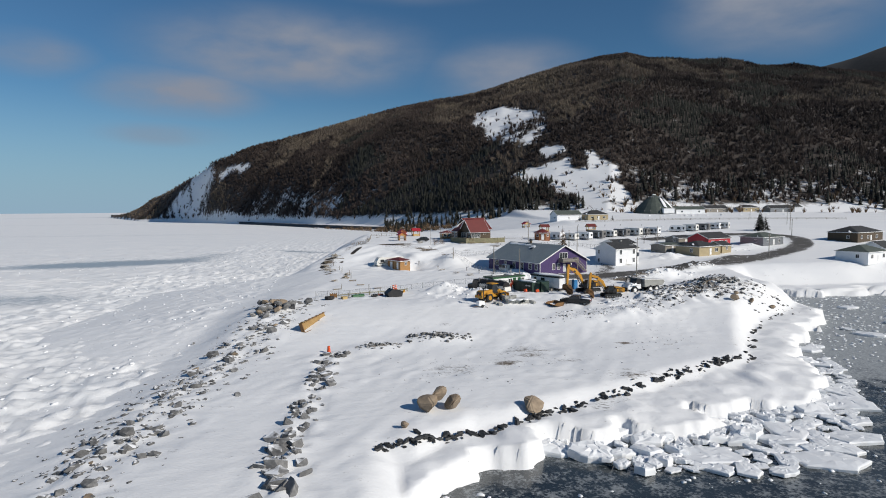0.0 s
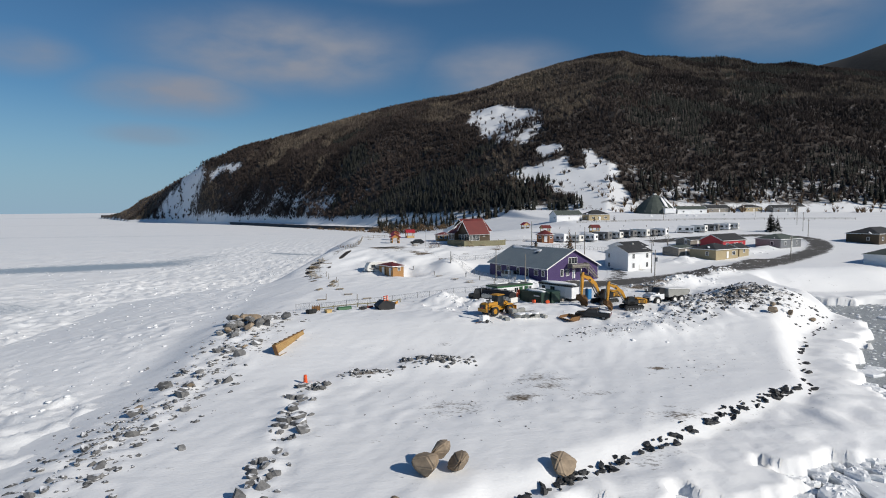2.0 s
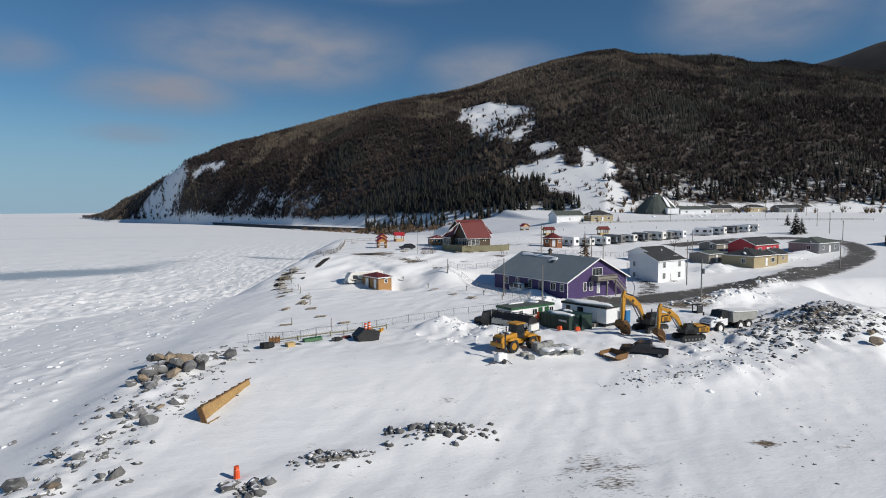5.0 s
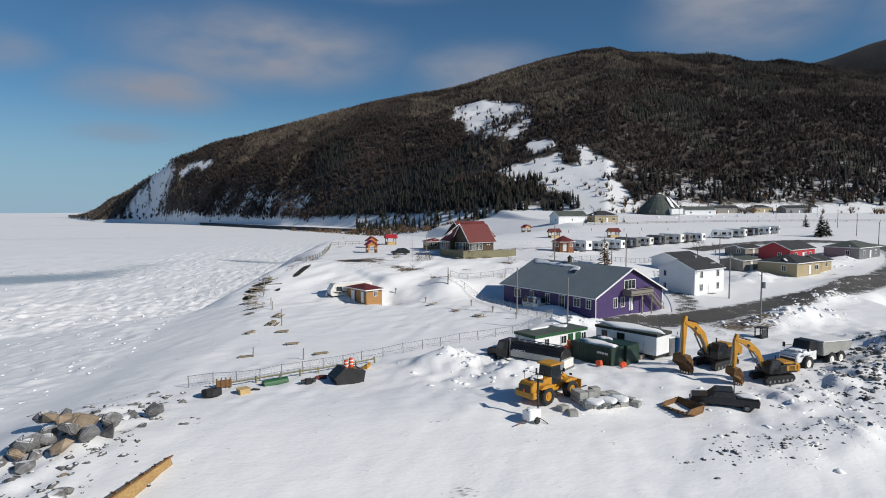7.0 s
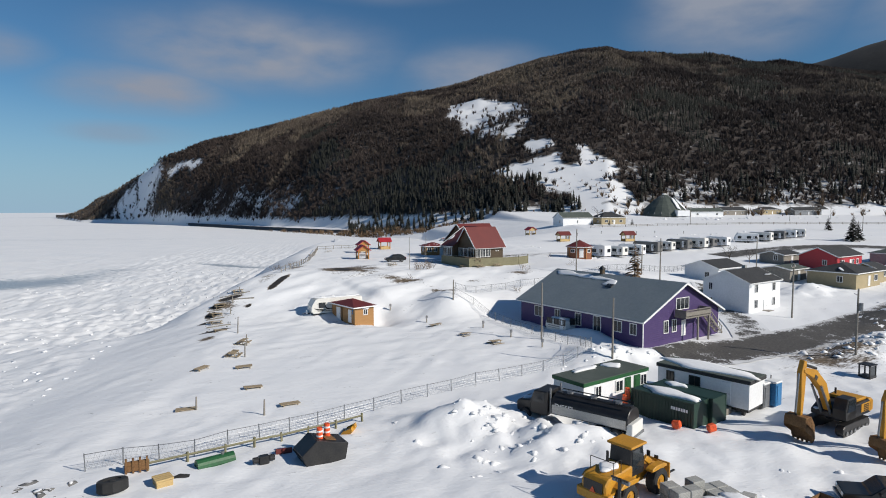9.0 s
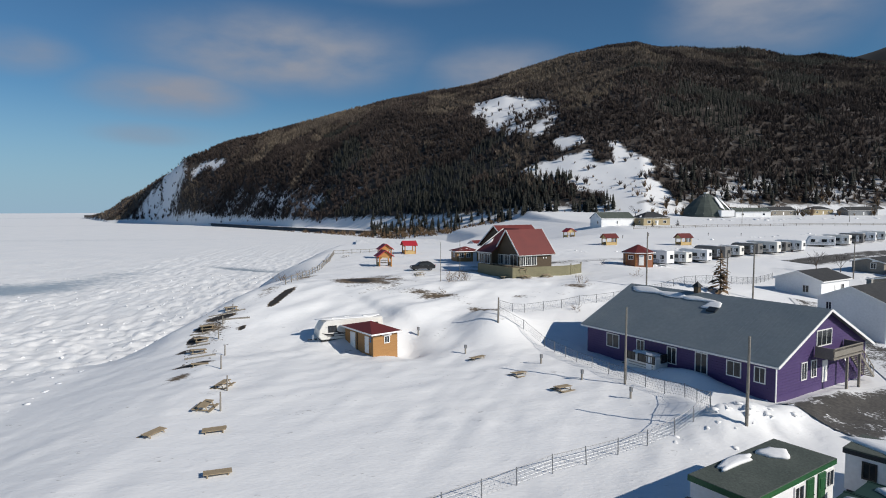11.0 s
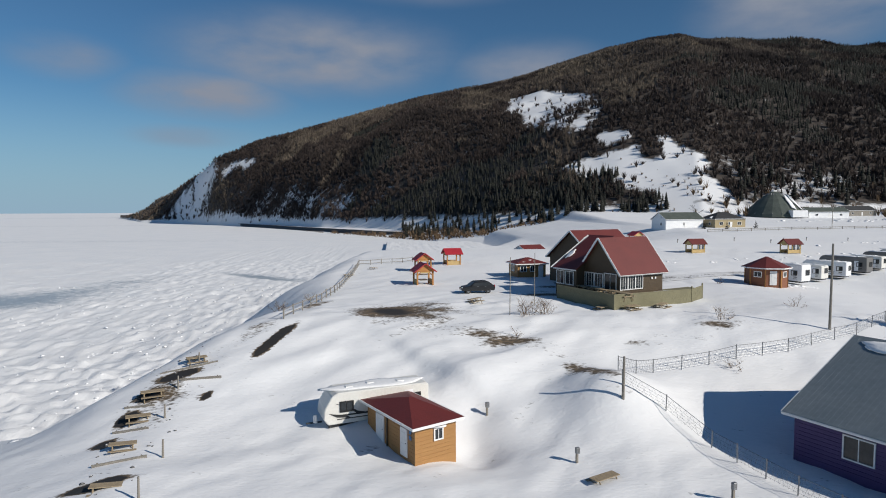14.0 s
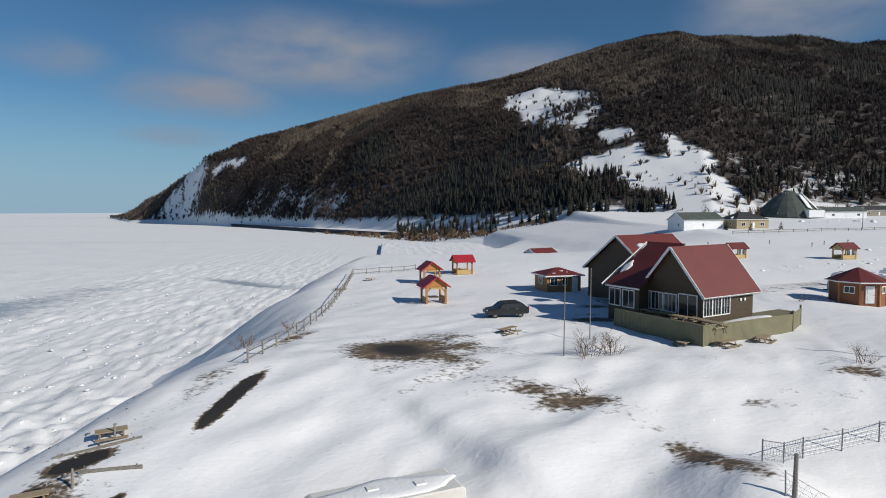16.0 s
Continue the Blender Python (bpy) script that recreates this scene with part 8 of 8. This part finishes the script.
fence("low timber fence across the camp field", [(128, 338), (160, 346), (200, 352), (250, 350), (300, 338)], 6, 1.1, "grey", rails=(0.5, 0.9), post=0.12, rail=0.08, name="field_fence")

for (x0, y0), (x1, y1) in (((-3.6, 177.2), (-0.3, 178.0)), ((-4.9, 183.1), (-2.1, 182.9)), ((-5.5, 186.6), (-3.0, 186.4)), ((-1.9, 189.3), (1.6, 189.3)), ((-4.4, 191.4), (0.6, 192.0))):
    n = math.hypot(x1 - x0, y1 - y0)
    b = thing("edging_board", "weathered timber edging board along a buried picnic plot", "edging board", pose((x0 + x1) / 2, (y0 + y1) / 2, gz((x0 + x1) / 2, (y0 + y1) / 2), 0, -math.degrees(math.atan2(gz(x1, y1) - gz(x0, y0), n)), math.degrees(math.atan2(y1 - y0, x1 - x0))), "edging boards of the picnic plots")
    part("board", box((n, 0.09, 0.32), (0, 0, -0.16), bevel=0.01), "grey", b)
    for side in (-0.4, 0.4):
        part("stake", box((0.08, 0.08, 0.5), (side * n, 0.09, -0.3)), "grey", b)

# ---- trees and shrubs ----


def conifer_tree(name, label, x, y, h, w, crown="conifer", sparse=0.0, seed=0, z=None):
    t = thing(name, label, "tree", pose(x, y, gz(x, y, -0.2) if z is None else z, 0, 0, seed * 40))
    r = np.random.default_rng(seed)
    part("trunk", rod((0, 0, 0), (0.1, 0.05, h), 0.018 * h, 0.02, 7), "bark", t)
    bm = bmesh.new()
    n = int(26 * h * (1 - sparse))
    for k in range(n):
        u = (k + r.random()) / n
        zz = h * (0.1 + 0.88 * u)
        reach = w * 0.5 * (1 - u) ** 0.8 * r.uniform(0.55, 1.1) + 0.1
        a = r.uniform(0, 6.28)
        d = Vector((math.cos(a), math.sin(a), 0))
        q = Vector((-d.y, d.x, 0)) * reach * r.uniform(0.16, 0.3)
        root, tip = Vector((0, 0, zz)), d * reach + Vector((0, 0, zz - reach * r.uniform(0.1, 0.5)))
        mid = root.lerp(tip, 0.55) + Vector((0, 0, 0.06 * reach))
        v = [bm.verts.new(p) for p in (root, mid + q, tip, mid - q)]
        bm.faces.new(v[:3])
        bm.faces.new((v[0], v[2], v[3]))
    part("crown", bm, crown, t)
    return t


def bare_tree(name, label, x, y, h, spread, seed, material="twig", stems=1, category="tree"):
    """Trunk with limbs that fork into a haze of twigs."""
    t = thing(name, label, category, pose(x, y, gz(x, y, -0.2)))
    r = np.random.default_rng(seed)
    trunk, twigs = None, None

    def grow(a, d, length, rad, depth):
        nonlocal trunk, twigs
        b = a + d * length
        if depth < 2:
            trunk = rod(a, b, rad, rad * 0.65, 5, trunk)
        else:
            twigs = rod(a, b, rad, rad * 0.5, 3, twigs)
        if depth < 4:
            for _ in range(3 if depth else 4):
                e = (d + Vector(r.normal(0, spread, 3))).normalized()
                e.z = abs(e.z) * 0.8 + 0.15
                grow(a.lerp(b, r.uniform(0.5, 1.0)), e.normalized(), length * r.uniform(0.55, 0.8), rad * 0.55, depth + 1)

    for s in range(stems):
        lean = Vector(r.normal(0, 0.05 if stems == 1 else 0.45, 3))
        grow(Vector((0, 0, 0)) + (Vector(r.normal(0, 0.3, 3)) * (stems > 1)) * 1.0, (Vector((0, 0, 1)) + lean).normalized(), h * 0.36, 0.016 * h if stems == 1 else 0.025, 0 if stems == 1 else 1)
    if trunk is not None:
        part("trunk" if stems == 1 else "stem", trunk, "bark" if stems == 1 else material, t)
    part("crown", twigs, material, t)


conifer_tree("larch", "tall thin brown-green larch behind the hall", 71.0, 189.5, 7.5, 4.4, "brush", 0.35, 3)
conifer_tree("spruce", "dark green spruce standing beside the village road", 189, 261, 9.5, 6.5, seed=4)
conifer_tree("spruce", "dark green spruce standing beside the village road", 194, 264, 7, 5, seed=5)
conifer_tree("spruce", "small dark spruce on the snowy field", 222, 307, 6.5, 4.2, seed=6)
conifer_tree("spruce", "dark spruce above the salt dome", 232, 505, 12, 9, seed=8)
for k, (x, y) in enumerate(((137, 357), (145, 355), (158, 357))):
    conifer_tree("young_spruce", "young dark spruce in front of the bungalow", x, y, 3.5, 2.6, seed=10 + k)
bare_tree("leafless_tree", "leafless tree beside the camp road", 113.5, 221, 6.5, 0.35, 1)
bare_tree("leafless_tree", "leafless tree beside the camp road", 118, 219.5, 5.5, 0.35, 2)
bare_tree("leafless_tree", "leafless tree beside the red house", 128, 203, 5.5, 0.45, 3)
bare_tree("leafless_tree", "leafless tree in the village", 178, 440, 11, 0.4, 4)
bare_tree("leafless_tree", "leafless tree behind the hall", 72.5, 191, 4, 0.4, 5)
for k, (x, y, h, n) in enumerate(((31.0, 198.6, 2.4, 16), (33.0, 199.2, 2.4, 16), (51, 195, 2.2, 9), (63, 201, 2.0, 6), (28.5, 193, 1.4, 6), (3.5, 205, 2.2, 8), (47, 186, 1.6, 6), (66, 222, 1.6, 5), (24, 250, 1.5, 5), (6, 214, 1.8, 6))):
    bare_tree("shrub", "bare brown shrub poking out of snow", x, y, h, 0.5, 30 + k, "brush", n, "shrub")


def stand(n, b0, b1, r0, r1, low, high, seed, kind=None):
    r = np.random.default_rng(seed)
    b = r.uniform(b0, b1, n)
    base = np.interp(b, (-12.4, -6, 0.8, 9.1, 15, 25, 35, 45), (920, 690, 552, 486, 470, 455, 490, 540)) if kind == "shore" else 0
    d = base + r.uniform(r0, r1, n)
    x, y = HILL_AT[0] + d * np.sin(np.radians(b)), HILL_AT[1] + d * np.cos(np.radians(b))
    h = r.uniform(low, high, n)
    z = np.maximum(hill(b, d), np.where((y < 555) & (x > 60), ground(x, np.minimum(y, 555)), -9))
    return np.stack([r.integers(0, 4, n), x, y, z - 0.5, h * r.uniform(0.38, 0.5, n), h, r.uniform(0, 6.28, n)], -1)


tall = np.concatenate([stand(300, 1, 16, 12, 110, 5, 11, 61, "shore"), stand(120, 13.5, 19.5, 500, 545, 5, 10, 62), stand(40, 19.0, 22.5, 475, 492, 6, 10, 63), stand(40, 12, 18, 470, 520, 8, 13, 66), stand(170, 27.5, 58, 20, 90, 8, 14, 64, "shore")])
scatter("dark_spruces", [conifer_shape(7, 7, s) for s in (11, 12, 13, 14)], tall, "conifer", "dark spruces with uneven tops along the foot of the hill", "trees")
bush = np.concatenate([stand(420, -12, 6, 4, 40, 3, 7, 71, "shore"), stand(260, 2, 13, -6, 20, 2, 5, 72, "shore"), stand(200, 24, 58, -20, 50, 3, 8, 73, "shore"), stand(70, 17, 26, 470, 590, 1.5, 3.5, 74)])
scatter("shore_brush", [bare_shape(16, s, 0.7) for s in (21, 22, 23, 24)], bush * (1, 1, 1, 1, 1.6, 1, 1), "brush", "dry brown brush along the shore road", "brush")
